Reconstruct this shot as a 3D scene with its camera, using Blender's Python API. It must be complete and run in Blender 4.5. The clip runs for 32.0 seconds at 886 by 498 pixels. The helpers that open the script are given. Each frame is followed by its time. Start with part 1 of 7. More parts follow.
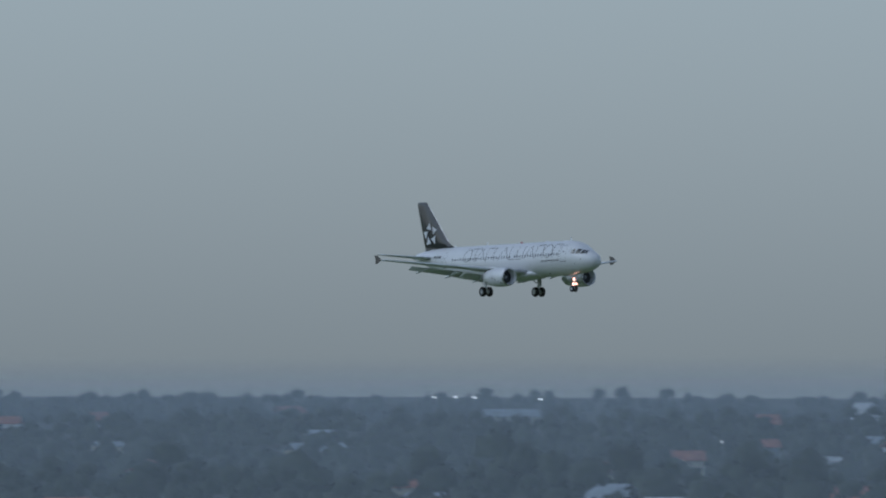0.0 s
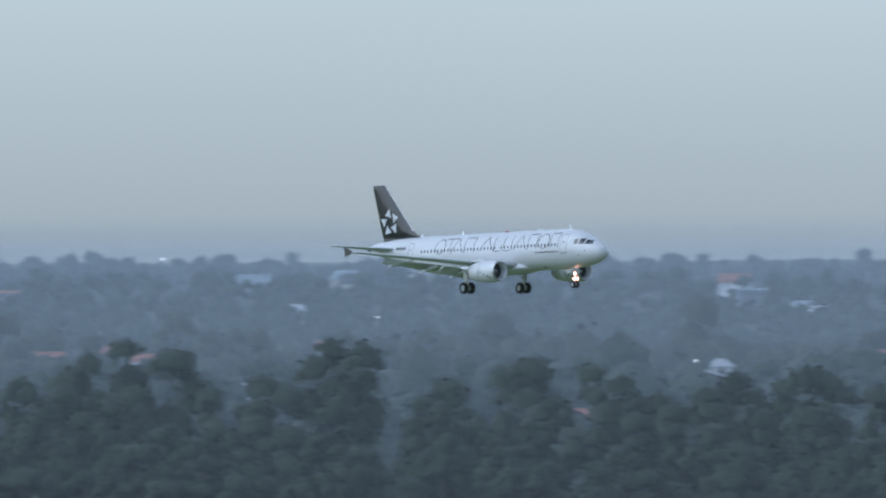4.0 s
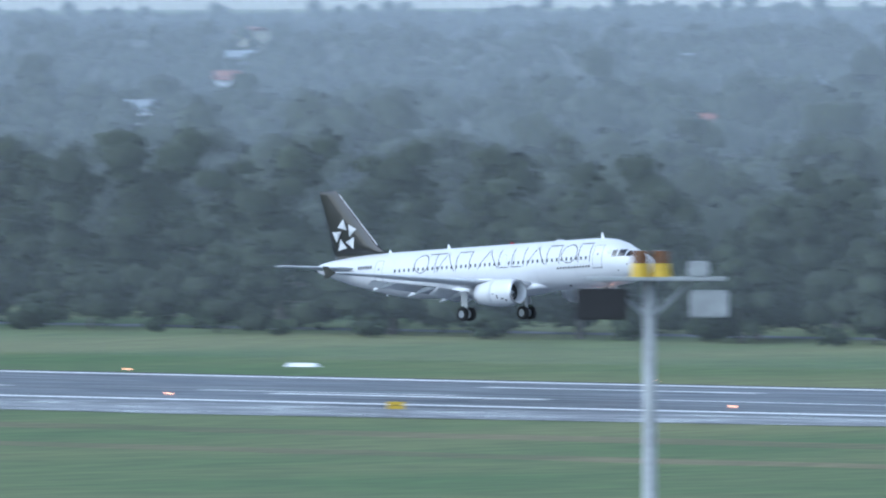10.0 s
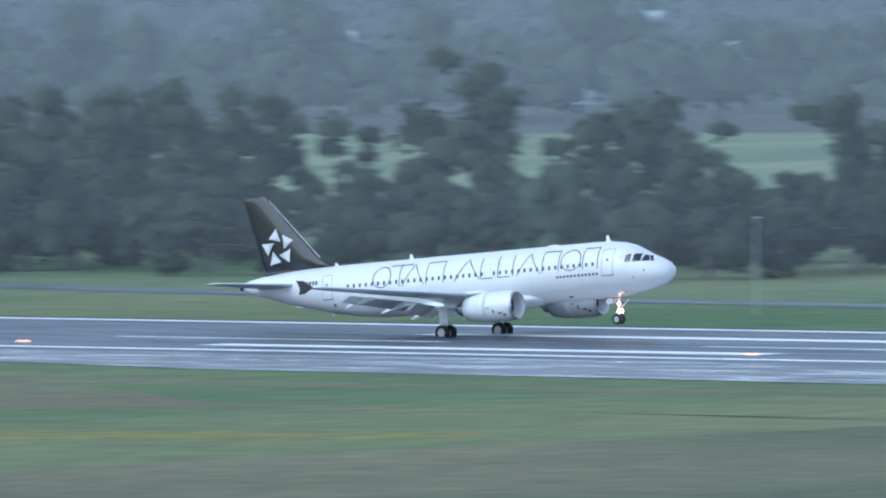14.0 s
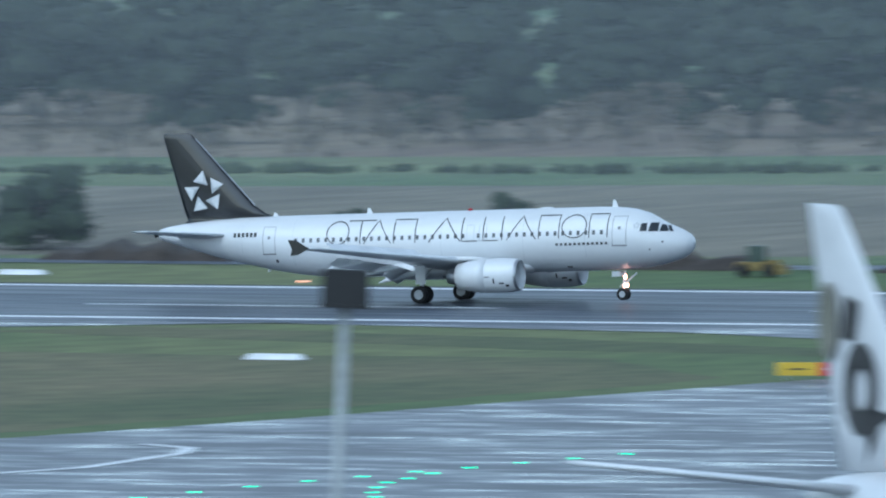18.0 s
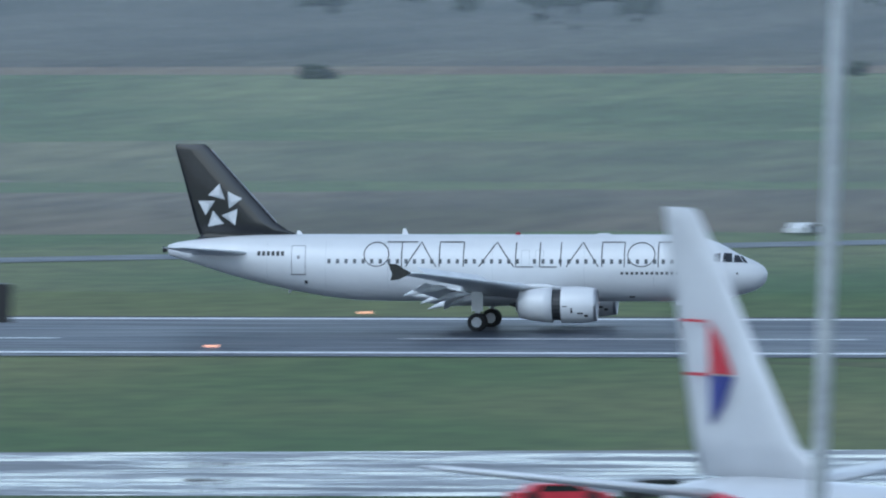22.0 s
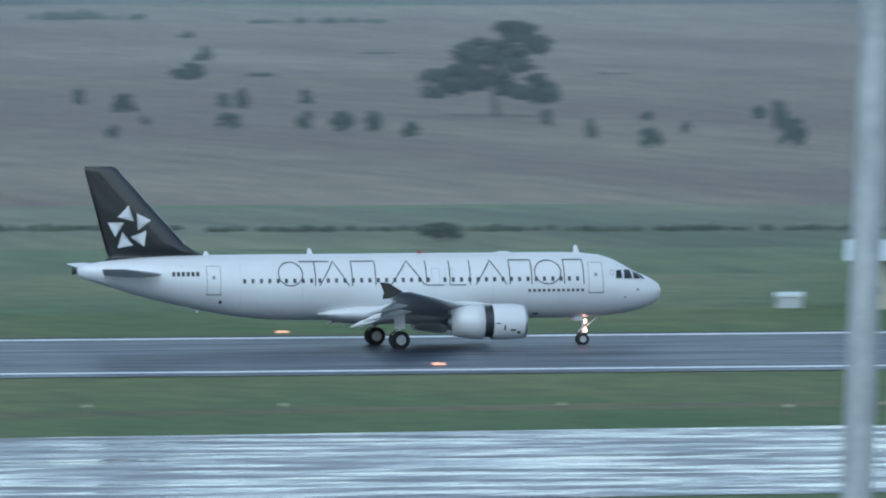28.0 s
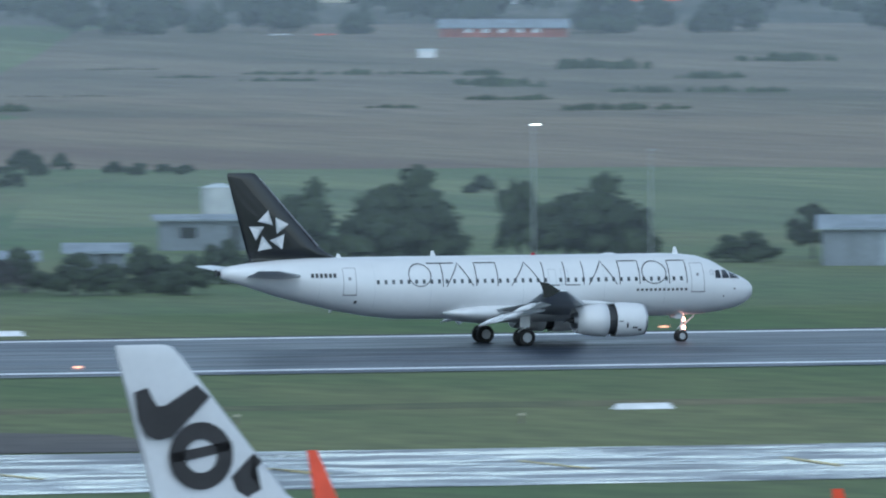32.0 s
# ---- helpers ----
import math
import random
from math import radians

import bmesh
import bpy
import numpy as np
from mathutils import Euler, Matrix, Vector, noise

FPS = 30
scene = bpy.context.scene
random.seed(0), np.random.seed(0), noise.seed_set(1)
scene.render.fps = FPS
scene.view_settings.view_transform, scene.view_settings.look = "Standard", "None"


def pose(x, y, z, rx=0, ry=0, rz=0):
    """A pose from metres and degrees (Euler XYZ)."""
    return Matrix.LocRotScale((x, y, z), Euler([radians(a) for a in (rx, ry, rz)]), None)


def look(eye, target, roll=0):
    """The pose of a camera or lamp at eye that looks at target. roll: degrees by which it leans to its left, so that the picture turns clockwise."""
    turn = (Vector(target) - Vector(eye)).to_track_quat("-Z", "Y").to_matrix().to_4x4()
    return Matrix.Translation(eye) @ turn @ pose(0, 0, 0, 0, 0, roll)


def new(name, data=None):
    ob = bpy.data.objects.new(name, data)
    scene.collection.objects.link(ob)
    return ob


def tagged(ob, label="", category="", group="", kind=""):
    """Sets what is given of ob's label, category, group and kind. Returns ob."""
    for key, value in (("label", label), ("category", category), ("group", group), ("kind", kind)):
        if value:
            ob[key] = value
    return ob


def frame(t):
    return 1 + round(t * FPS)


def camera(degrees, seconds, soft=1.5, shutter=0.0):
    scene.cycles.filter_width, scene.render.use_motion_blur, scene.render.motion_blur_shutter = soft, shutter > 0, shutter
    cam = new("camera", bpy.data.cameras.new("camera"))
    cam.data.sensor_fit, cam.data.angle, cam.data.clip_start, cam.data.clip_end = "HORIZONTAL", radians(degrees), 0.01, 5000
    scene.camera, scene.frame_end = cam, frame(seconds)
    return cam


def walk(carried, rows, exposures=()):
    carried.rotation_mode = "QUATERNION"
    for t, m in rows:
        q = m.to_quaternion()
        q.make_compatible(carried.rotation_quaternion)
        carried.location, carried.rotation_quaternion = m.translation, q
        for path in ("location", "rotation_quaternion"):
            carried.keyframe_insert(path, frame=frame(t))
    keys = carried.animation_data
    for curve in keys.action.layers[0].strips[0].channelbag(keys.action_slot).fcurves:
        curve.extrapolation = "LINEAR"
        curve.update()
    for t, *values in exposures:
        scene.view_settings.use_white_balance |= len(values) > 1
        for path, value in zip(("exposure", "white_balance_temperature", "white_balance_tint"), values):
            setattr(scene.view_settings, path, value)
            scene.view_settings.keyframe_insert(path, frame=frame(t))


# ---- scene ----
# ---- camera: stands on a roof about 32 m above the runway and turns after the landing airliner ----
EYE = (0.0, 0.0, 32.5)
cam = camera(3.4398, 32.0, soft=2.0, shutter=0.5)


def turned(azimuth, down, roll=-0.12):
    """A camera pose at EYE: azimuth from the runway's normal, degrees to the right; down: tilt below level."""
    a, d = radians(azimuth), radians(down)
    way = Vector((math.sin(a) * math.cos(d), math.cos(a) * math.cos(d), -math.sin(d)))
    return look(EYE, Vector(EYE) + way, roll)


CAMERA_ROWS = [
    (0, -59.249, -0.566), (0.5, -58.697, -0.483), (1, -58.076, -0.431), (1.5, -57.387, -0.387),
    (2, -56.689, -0.323), (2.5, -56.036, -0.234), (3, -55.421, -0.099), (3.5, -54.755, -0.047),
    (4, -53.974, -0.027), (4.5, -53.2, -0.001), (5.5, -51.575, 0.183), (6.5, -49.85, 0.366),
    (7, -48.992, 0.463), (7.5, -48.181, 0.526), (8, -47.283, 0.602), (8.5, -46.314, 0.7),
    (9, -45.281, 0.821), (9.5, -44.251, 0.9), (10, -43.163, 0.957), (10.5, -42.01, 1.02),
    (11, -40.806, 1.114), (11.5, -39.612, 1.174), (12, -38.375, 1.205), (12.5, -37.102, 1.256),
    (13, -35.79, 1.309), (13.5, -34.434, 1.356), (14, -33.011, 1.392), (14.5, -31.579, 1.428),
    (15.5, -28.531, 1.483), (16.5, -25.302, 1.537), (17, -23.685, 1.636), (17.5, -22.072, 1.715),
    (18, -20.391, 1.732), (18.5, -18.703, 1.723), (19, -17.073, 1.716), (19.5, -15.384, 1.714),
    (20, -13.663, 1.723), (20.5, -11.933, 1.738), (21, -10.165, 1.738), (21.5, -8.469, 1.735),
    (22, -6.741, 1.727), (22.5, -4.964, 1.722), (23, -3.231, 1.712), (23.5, -1.65, 1.713),
    (24, 0.077, 1.71), (24.5, 1.715, 1.694), (25, 3.403, 1.685), (25.5, 5.065, 1.67),
    (26.5, 7.84, 1.653), (27.5, 10.467, 1.635), (28, 11.875, 1.63), (28.5, 13.186, 1.604),
    (29, 14.447, 1.601), (29.5, 15.632, 1.588), (30, 16.757, 1.57), (30.5, 17.784, 1.564),
    (31, 18.732, 1.563), (31.5, 19.643, 1.568), (32, 20.617, 1.547),
]
walk(cam, [(t, turned(a, d)) for t, a, d in CAMERA_ROWS],
     exposures=[(0, -0.63, 5300, 5), (2, -0.33, 5300, 5), (3, 0.11, 5300, 5), (4, 0.20, 5300, 6), (6.5, 0.81, 5350, 6), (9, 0.91, 5350, 5), (11, 0.86, 5250, 5),
                (12.5, 0.86, 5250, 4), (14, 0.77, 5200, 4), (16.5, 0.61, 5150, 1), (18, 0.43, 5150, -2), (20, 0.20, 5200, 0), (22, 0.25, 5250, 3), (24, 0.26, 5250, 3), (28, 0.20, 5250, -2), (30, 0.09, 5250, -2), (32, 0.22, 5250, -1)])

# ---- light: an overcast evening ----
world = bpy.data.worlds.new("world")
scene.world = world
world.use_nodes = True
wn, wl = world.node_tree.nodes, world.node_tree.links
wn.clear()
sky = wn.new("ShaderNodeTexSky")
sky.sky_type, sky.sun_disc = "NISHITA", False
sky.sun_elevation, sky.sun_rotation = radians(38), radians(200)
sky.air_density, sky.dust_density, sky.ozone_density = 1.0, 1.0, 3.0
grey = wn.new("ShaderNodeHueSaturation")
grey.inputs["Saturation"].default_value = 0.42
wb = wn.new("ShaderNodeBackground")
wb.inputs["Strength"].default_value = 0.15
wo = wn.new("ShaderNodeOutputWorld")
wl.new(sky.outputs[0], grey.inputs["Color"])
wl.new(grey.outputs[0], wb.inputs["Color"])
wl.new(wb.outputs[0], wo.inputs["Surface"])
sun = new("sun", bpy.data.lights.new("sun", "SUN"))
sun.data.energy, sun.data.angle, sun.data.color = 0.55, radians(40), (1.0, 0.96, 0.9)
sun.matrix_world = look((-250, -520, 700), (0, 0, 0))

# ---- helpers for building ----
GRID = 1.035              # grid units to a metre; bearings open by the same share


def spot(x, y):
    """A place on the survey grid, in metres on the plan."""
    return y / GRID * math.tan(GRID * math.atan2(x, y)), y / GRID


def polar(azimuth, r, z=0.0):
    """A place given by its grid bearing and distance."""
    a = radians(azimuth)
    return Vector((*spot(r * math.sin(a), r * math.cos(a)), z))


def stand(x, y, z=0.0, turn=0.0):
    """The pose of a thing that stands at a place on the grid."""
    return pose(*spot(x, y), z, 0, 0, turn)


def mesh_of(bm, name, material, smooth=False):
    me = bpy.data.meshes.new(name)
    bm.to_mesh(me)
    bm.free()
    for m in (material if isinstance(material, (list, tuple)) else [material]):
        me.materials.append(m)
    if smooth:
        for p in me.polygons:
            p.use_smooth = True
    return me


def part(name, bm, material, parent=None, label="", smooth=False):
    """Links a bmesh as one mesh object under a thing or a part."""
    ob = new(name, mesh_of(bm, name, material, smooth))
    if parent is not None:
        ob.parent = parent
    return tagged(ob, label)


def thing(name, label, category, group="", kind="", at=None):
    ob = new(name)
    ob.empty_display_size = 0.5
    if at is not None:
        ob.matrix_basis = at
    return tagged(ob, label, category, group, kind)


def box(bm, x0, y0, z0, x1, y1, z1, bevel=0.0):
    r = bmesh.ops.create_cube(bm, size=1.0)
    m = Matrix.LocRotScale(((x0 + x1) / 2, (y0 + y1) / 2, (z0 + z1) / 2), None, (x1 - x0, y1 - y0, z1 - z0))
    bmesh.ops.transform(bm, matrix=m, verts=r["verts"])
    if bevel:
        edges = list({e for v in r["verts"] for e in v.link_edges})
        bmesh.ops.bevel(bm, geom=edges, offset=bevel, segments=2, affect="EDGES")
    return bm


def rings(bm, loops, close=True, cap=True):
    """A skin over rows of points; each row a closed loop."""
    rows = [[bm.verts.new(p) for p in loop] for loop in loops]
    n = len(rows[0])
    for a, b in zip(rows, rows[1:]):
        for i in range(n if close else n - 1):
            j = (i + 1) % n
            bm.faces.new((a[i], a[j], b[j], b[i]))
    if cap and close:
        bm.faces.new(rows[0][::-1])
        bm.faces.new(rows[-1])
    return rows


def tube(bm, p, q, r0, r1=None, n=10, cap=True):
    p, q = Vector(p), Vector(q)
    r1 = r0 if r1 is None else r1
    side = (q - p).normalized()
    u = side.orthogonal().normalized()
    v = side.cross(u)
    loops = []
    for c, r in ((p, r0), (q, r1)):
        loops.append([c + (u * math.cos(a) + v * math.sin(a)) * r for a in (2 * math.pi * i / n for i in range(n))])
    rings(bm, loops, True, cap)
    return bm


# ---- materials ----
def material(name, base, rough=0.6, metal=0.0, vary=0.25, scale=1.0, fine=None, bump=0.0, tint=None, stretch=(1, 1, 1), spec=0.5, coat=0.0):
    """A surface with variation at two scales; tint: a second colour that comes through in patches."""
    m = bpy.data.materials.new(name)
    m.use_nodes = True
    nt = m.node_tree
    b = nt.nodes["Principled BSDF"]
    b.inputs["Roughness"].default_value, b.inputs["Metallic"].default_value = rough, metal
    b.inputs["Specular IOR Level"].default_value, b.inputs["Coat Weight"].default_value = spec, coat
    tc = nt.nodes.new("ShaderNodeTexCoord")
    mp = nt.nodes.new("ShaderNodeMapping")
    mp.inputs["Scale"].default_value = stretch
    nt.links.new(tc.outputs["Object"], mp.inputs["Vector"])
    n1, n2 = nt.nodes.new("ShaderNodeTexNoise"), nt.nodes.new("ShaderNodeTexNoise")
    n1.inputs["Scale"].default_value, n2.inputs["Scale"].default_value = scale, (fine or scale * 9)
    n1.inputs["Detail"].default_value, n2.inputs["Detail"].default_value = 4, 3
    for n in (n1, n2):
        nt.links.new(mp.outputs[0], n.inputs["Vector"])
    ramp = nt.nodes.new("ShaderNodeValToRGB")
    c0 = [c * (1 - vary) for c in base]
    c1 = list(tint) if tint else [min(1, c * (1 + vary)) for c in base]
    ramp.color_ramp.elements[0].position, ramp.color_ramp.elements[1].position = 0.36, 0.64
    ramp.color_ramp.elements[0].color, ramp.color_ramp.elements[1].color = (*c0, 1), (*c1, 1)
    nt.links.new(n1.outputs["Fac"], ramp.inputs[0])
    mix = nt.nodes.new("ShaderNodeMix")
    mix.data_type, mix.blend_type = "RGBA", "OVERLAY"
    mix.inputs[0].default_value = min(1.0, vary * 2)
    nt.links.new(ramp.outputs[0], mix.inputs[6])
    nt.links.new(n2.outputs["Fac"], mix.inputs[7])
    nt.links.new(mix.outputs[2], b.inputs["Base Color"])
    if bump:
        bp = nt.nodes.new("ShaderNodeBump")
        bp.inputs["Strength"].default_value, bp.inputs["Distance"].default_value = bump, 0.05
        nt.links.new(n2.outputs["Fac"], bp.inputs["Height"])
        nt.links.new(bp.outputs[0], b.inputs["Normal"])
    return m


def glowing(name, colour, strength):
    m = material(name, colour, 0.3, vary=0.05)
    b = m.node_tree.nodes["Principled BSDF"]
    b.inputs["Emission Color"].default_value, b.inputs["Emission Strength"].default_value = (*colour, 1), strength
    return m


def foliage(name, dark, light, size=0.35):
    """Leaves: each clump a little different."""
    m = material(name, dark, 0.8, vary=0.22, scale=0.22, fine=2.5, bump=0.2, tint=light, spec=0.2)
    nt = m.node_tree
    b = nt.nodes["Principled BSDF"]
    geo, hs = nt.nodes.new("ShaderNodeNewGeometry"), nt.nodes.new("ShaderNodeHueSaturation")
    mr = nt.nodes.new("ShaderNodeMapRange")
    mr.inputs["To Min"].default_value, mr.inputs["To Max"].default_value = 0.88, 1.12
    nt.links.new(geo.outputs["Random Per Island"], mr.inputs["Value"])
    nt.links.new(mr.outputs[0], hs.inputs["Value"])
    nt.links.new(b.inputs["Base Color"].links[0].from_socket, hs.inputs["Color"])
    nt.links.new(hs.outputs[0], b.inputs["Base Color"])
    return m


WING_GREY = material("pale_grey_wing_paint", (0.68, 0.70, 0.72), 0.35, vary=0.08, scale=0.5, coat=0.2)
WHITE_PAINT = material("white_aircraft_paint", (0.68, 0.69, 0.70), 0.3, vary=0.03, scale=0.3, coat=0.4)
GREY_PAINT = material("grey_aircraft_paint", (0.42, 0.44, 0.46), 0.35, vary=0.08, scale=0.5, coat=0.2)
BLACK_PAINT = material("black_fin_paint", (0.010, 0.011, 0.013), 0.25, vary=0.3, scale=0.4, coat=0.5)
DARK = material("dark_line", (0.03, 0.032, 0.035), 0.5, vary=0.1)
GLASS_DARK = material("dark_window_glass", (0.015, 0.018, 0.022), 0.08, vary=0.2, coat=0.6)
CABIN_GLASS = material("grey_cabin_glass", (0.065, 0.072, 0.08), 0.12, vary=0.3, scale=0.6, coat=0.5)
PALE_FACET = material("pale_grey_facet", (0.46, 0.47, 0.48), 0.4, vary=0.08, scale=1.5)
SILVER = material("silver_triangle", (0.62, 0.63, 0.64), 0.4, metal=0.1, vary=0.08, scale=1.5)
BARE_METAL = material("bare_metal", (0.55, 0.55, 0.56), 0.3, metal=0.9, vary=0.1)
RUBBER = material("tyre_rubber", (0.018, 0.018, 0.018), 0.8, vary=0.2)
BEACON_RED = material("red_beacon_glass", (0.35, 0.02, 0.03), 0.15, vary=0.1)
LAMP_WARM = glowing("landing_light", (1.0, 0.42, 0.28), 7.0)

# ---- the landing airliner: nose towards +x; the origin lies on the ground under the cabin's middle ----
NOSE = 18.6
DOOR_LINE = material("door_line", (0.2, 0.2, 0.21), 0.5)
STATIONS = ((0, 3.50, 3.30, 0.10), (0.12, 3.78, 2.94, 0.42), (0.35, 4.00, 2.70, 0.68), (0.8, 4.26, 2.43, 0.98), (1.4, 4.52, 2.23, 1.24),
            (1.9, 4.74, 2.11, 1.42), (2.5, 5.10, 1.99, 1.58), (3.1, 5.42, 1.92, 1.7), (4.0, 5.70, 1.82, 1.86), (5.2, 5.84, 1.76, 1.95),
            (6.5, 5.88, 1.74, 1.975), (12, 5.88, 1.74, 1.975), (18, 5.88, 1.74, 1.975), (23.5, 5.88, 1.74, 1.975), (25.5, 5.88, 1.80, 1.97),
            (27.5, 5.88, 2.02, 1.92), (29.5, 5.87, 2.38, 1.78), (31.5, 5.84, 2.84, 1.52), (33.5, 5.74, 3.34, 1.18), (35.5, 5.55, 3.98, 0.78),
            (36.8, 5.36, 4.38, 0.48), (37.35, 5.20, 4.58, 0.27))


def station(s):
    """Top, bottom and half width of the fuselage s metres behind the nose."""
    for a, b in zip(STATIONS, STATIONS[1:]):
        if s <= b[0]:
            k = (s - a[0]) / (b[0] - a[0])
            return [a[i] + k * (b[i] - a[i]) for i in (1, 2, 3)]
    return list(STATIONS[-1][1:])


def skin(s, z, out=0.012):
    """The point of the near (-y) side of the fuselage at s metres behind the nose and height z."""
    top, bottom, w = station(s)
    c, h = (top + bottom) / 2, (top - bottom) / 2
    k = max(-0.999, min(0.999, (z - c) / h))
    return Vector((NOSE - s, -(w * math.sqrt(1 - k * k) + out), z))


def stroke(bm, pts, width, out=0.012):
    """A painted line on the near side through points (s, z)."""
    fine = []
    for (a, b), (c, d) in zip(pts, pts[1:]):
        n = max(1, int(math.hypot(c - a, d - b) / 0.25))
        fine += [(a + (c - a) * i / n, b + (d - b) * i / n) for i in range(n)]
    fine.append(pts[-1])
    rows = []
    for i, (s, z) in enumerate(fine):
        a, b = fine[max(0, i - 1)], fine[min(len(fine) - 1, i + 1)]
        d = Vector((b[0] - a[0], b[1] - a[1])).normalized() * width / 2
        rows.append((bm.verts.new(skin(s - d.y, z + d.x, out)), bm.verts.new(skin(s + d.y, z - d.x, out))))
    for a, b in zip(rows, rows[1:]):
        bm.faces.new((a[0], a[1], b[1], b[0]))


def patch(bm, s0, z0, s1, z1, out=0.012, nz=3):
    """A painted field on the near side."""
    ns = max(1, int((s1 - s0) / 0.5))
    grid = [[bm.verts.new(skin(s0 + (s1 - s0) * i / ns, z0 + (z1 - z0) * j / nz, out)) for j in range(nz + 1)] for i in range(ns + 1)]
    for i in range(ns):
        for j in range(nz):
            bm.faces.new((grid[i][j], grid[i + 1][j], grid[i + 1][j + 1], grid[i][j + 1]))


def ellipse(s, z, a, b, n=20):
    return [(s + a * math.cos(2 * math.pi * i / n), z + b * math.sin(2 * math.pi * i / n)) for i in range(n + 1)]


def foil(chord, thick, n=7):
    """Points round an aerofoil section, from the trailing edge over the top to the nose and back; x towards the nose."""
    up = []
    for i in range(n + 1):
        u = 0.5 * (1 + math.cos(math.pi * i / n))
        y = 5 * thick * (0.2969 * math.sqrt(u) - 0.126 * u - 0.3516 * u * u + 0.2843 * u ** 3 - 0.1015 * u ** 4)
        up.append((-u * chord, y * chord))
    return up + [(x, -y) for x, y in up[-2:0:-1]]


def lifting(bm, sections, upright=False):
    """A wing or fin over sections (leading edge point, chord, thickness ratio)."""
    loops = []
    for le, chord, thick in sections:
        le = Vector(le)
        loops.append([le + (Vector((x, y, 0)) if upright else Vector((x, 0, y))) for x, y in foil(chord, thick)])
    rings(bm, loops)
    return bm


def lathe_x(bm, prof, cx, cy, cz, n=24, cap=True):
    """Rings round an axis along x: prof rows (x, radius)."""
    rings(bm, [[Vector((cx + x, cy + r * math.cos(a), cz + r * math.sin(a))) for a in (2 * math.pi * i / n for i in range(n))] for x, r in prof], True, cap)
    return bm


def wheel(name, parent, x, y, z, r, w):
    bm = bmesh.new()
    prof = ((-w / 2, r * 0.55), (-w / 2, r * 0.86), (-w * 0.32, r), (w * 0.32, r), (w / 2, r * 0.86), (w / 2, r * 0.55))
    rings(bm, [[Vector((x + q * math.cos(a), y + dy, z + q * math.sin(a))) for a in (2 * math.pi * i / 20 for i in range(20))] for dy, q in prof], True, False)
    tyre = part(name, bm, RUBBER, parent, "black rubber tyre", True)
    bm = bmesh.new()
    tube(bm, (x, y - w * 0.42, z), (x, y + w * 0.42, z), r * 0.56, n=16)
    part("rim", bm, GREY_PAINT, tyre, "grey wheel rim")
    return tyre


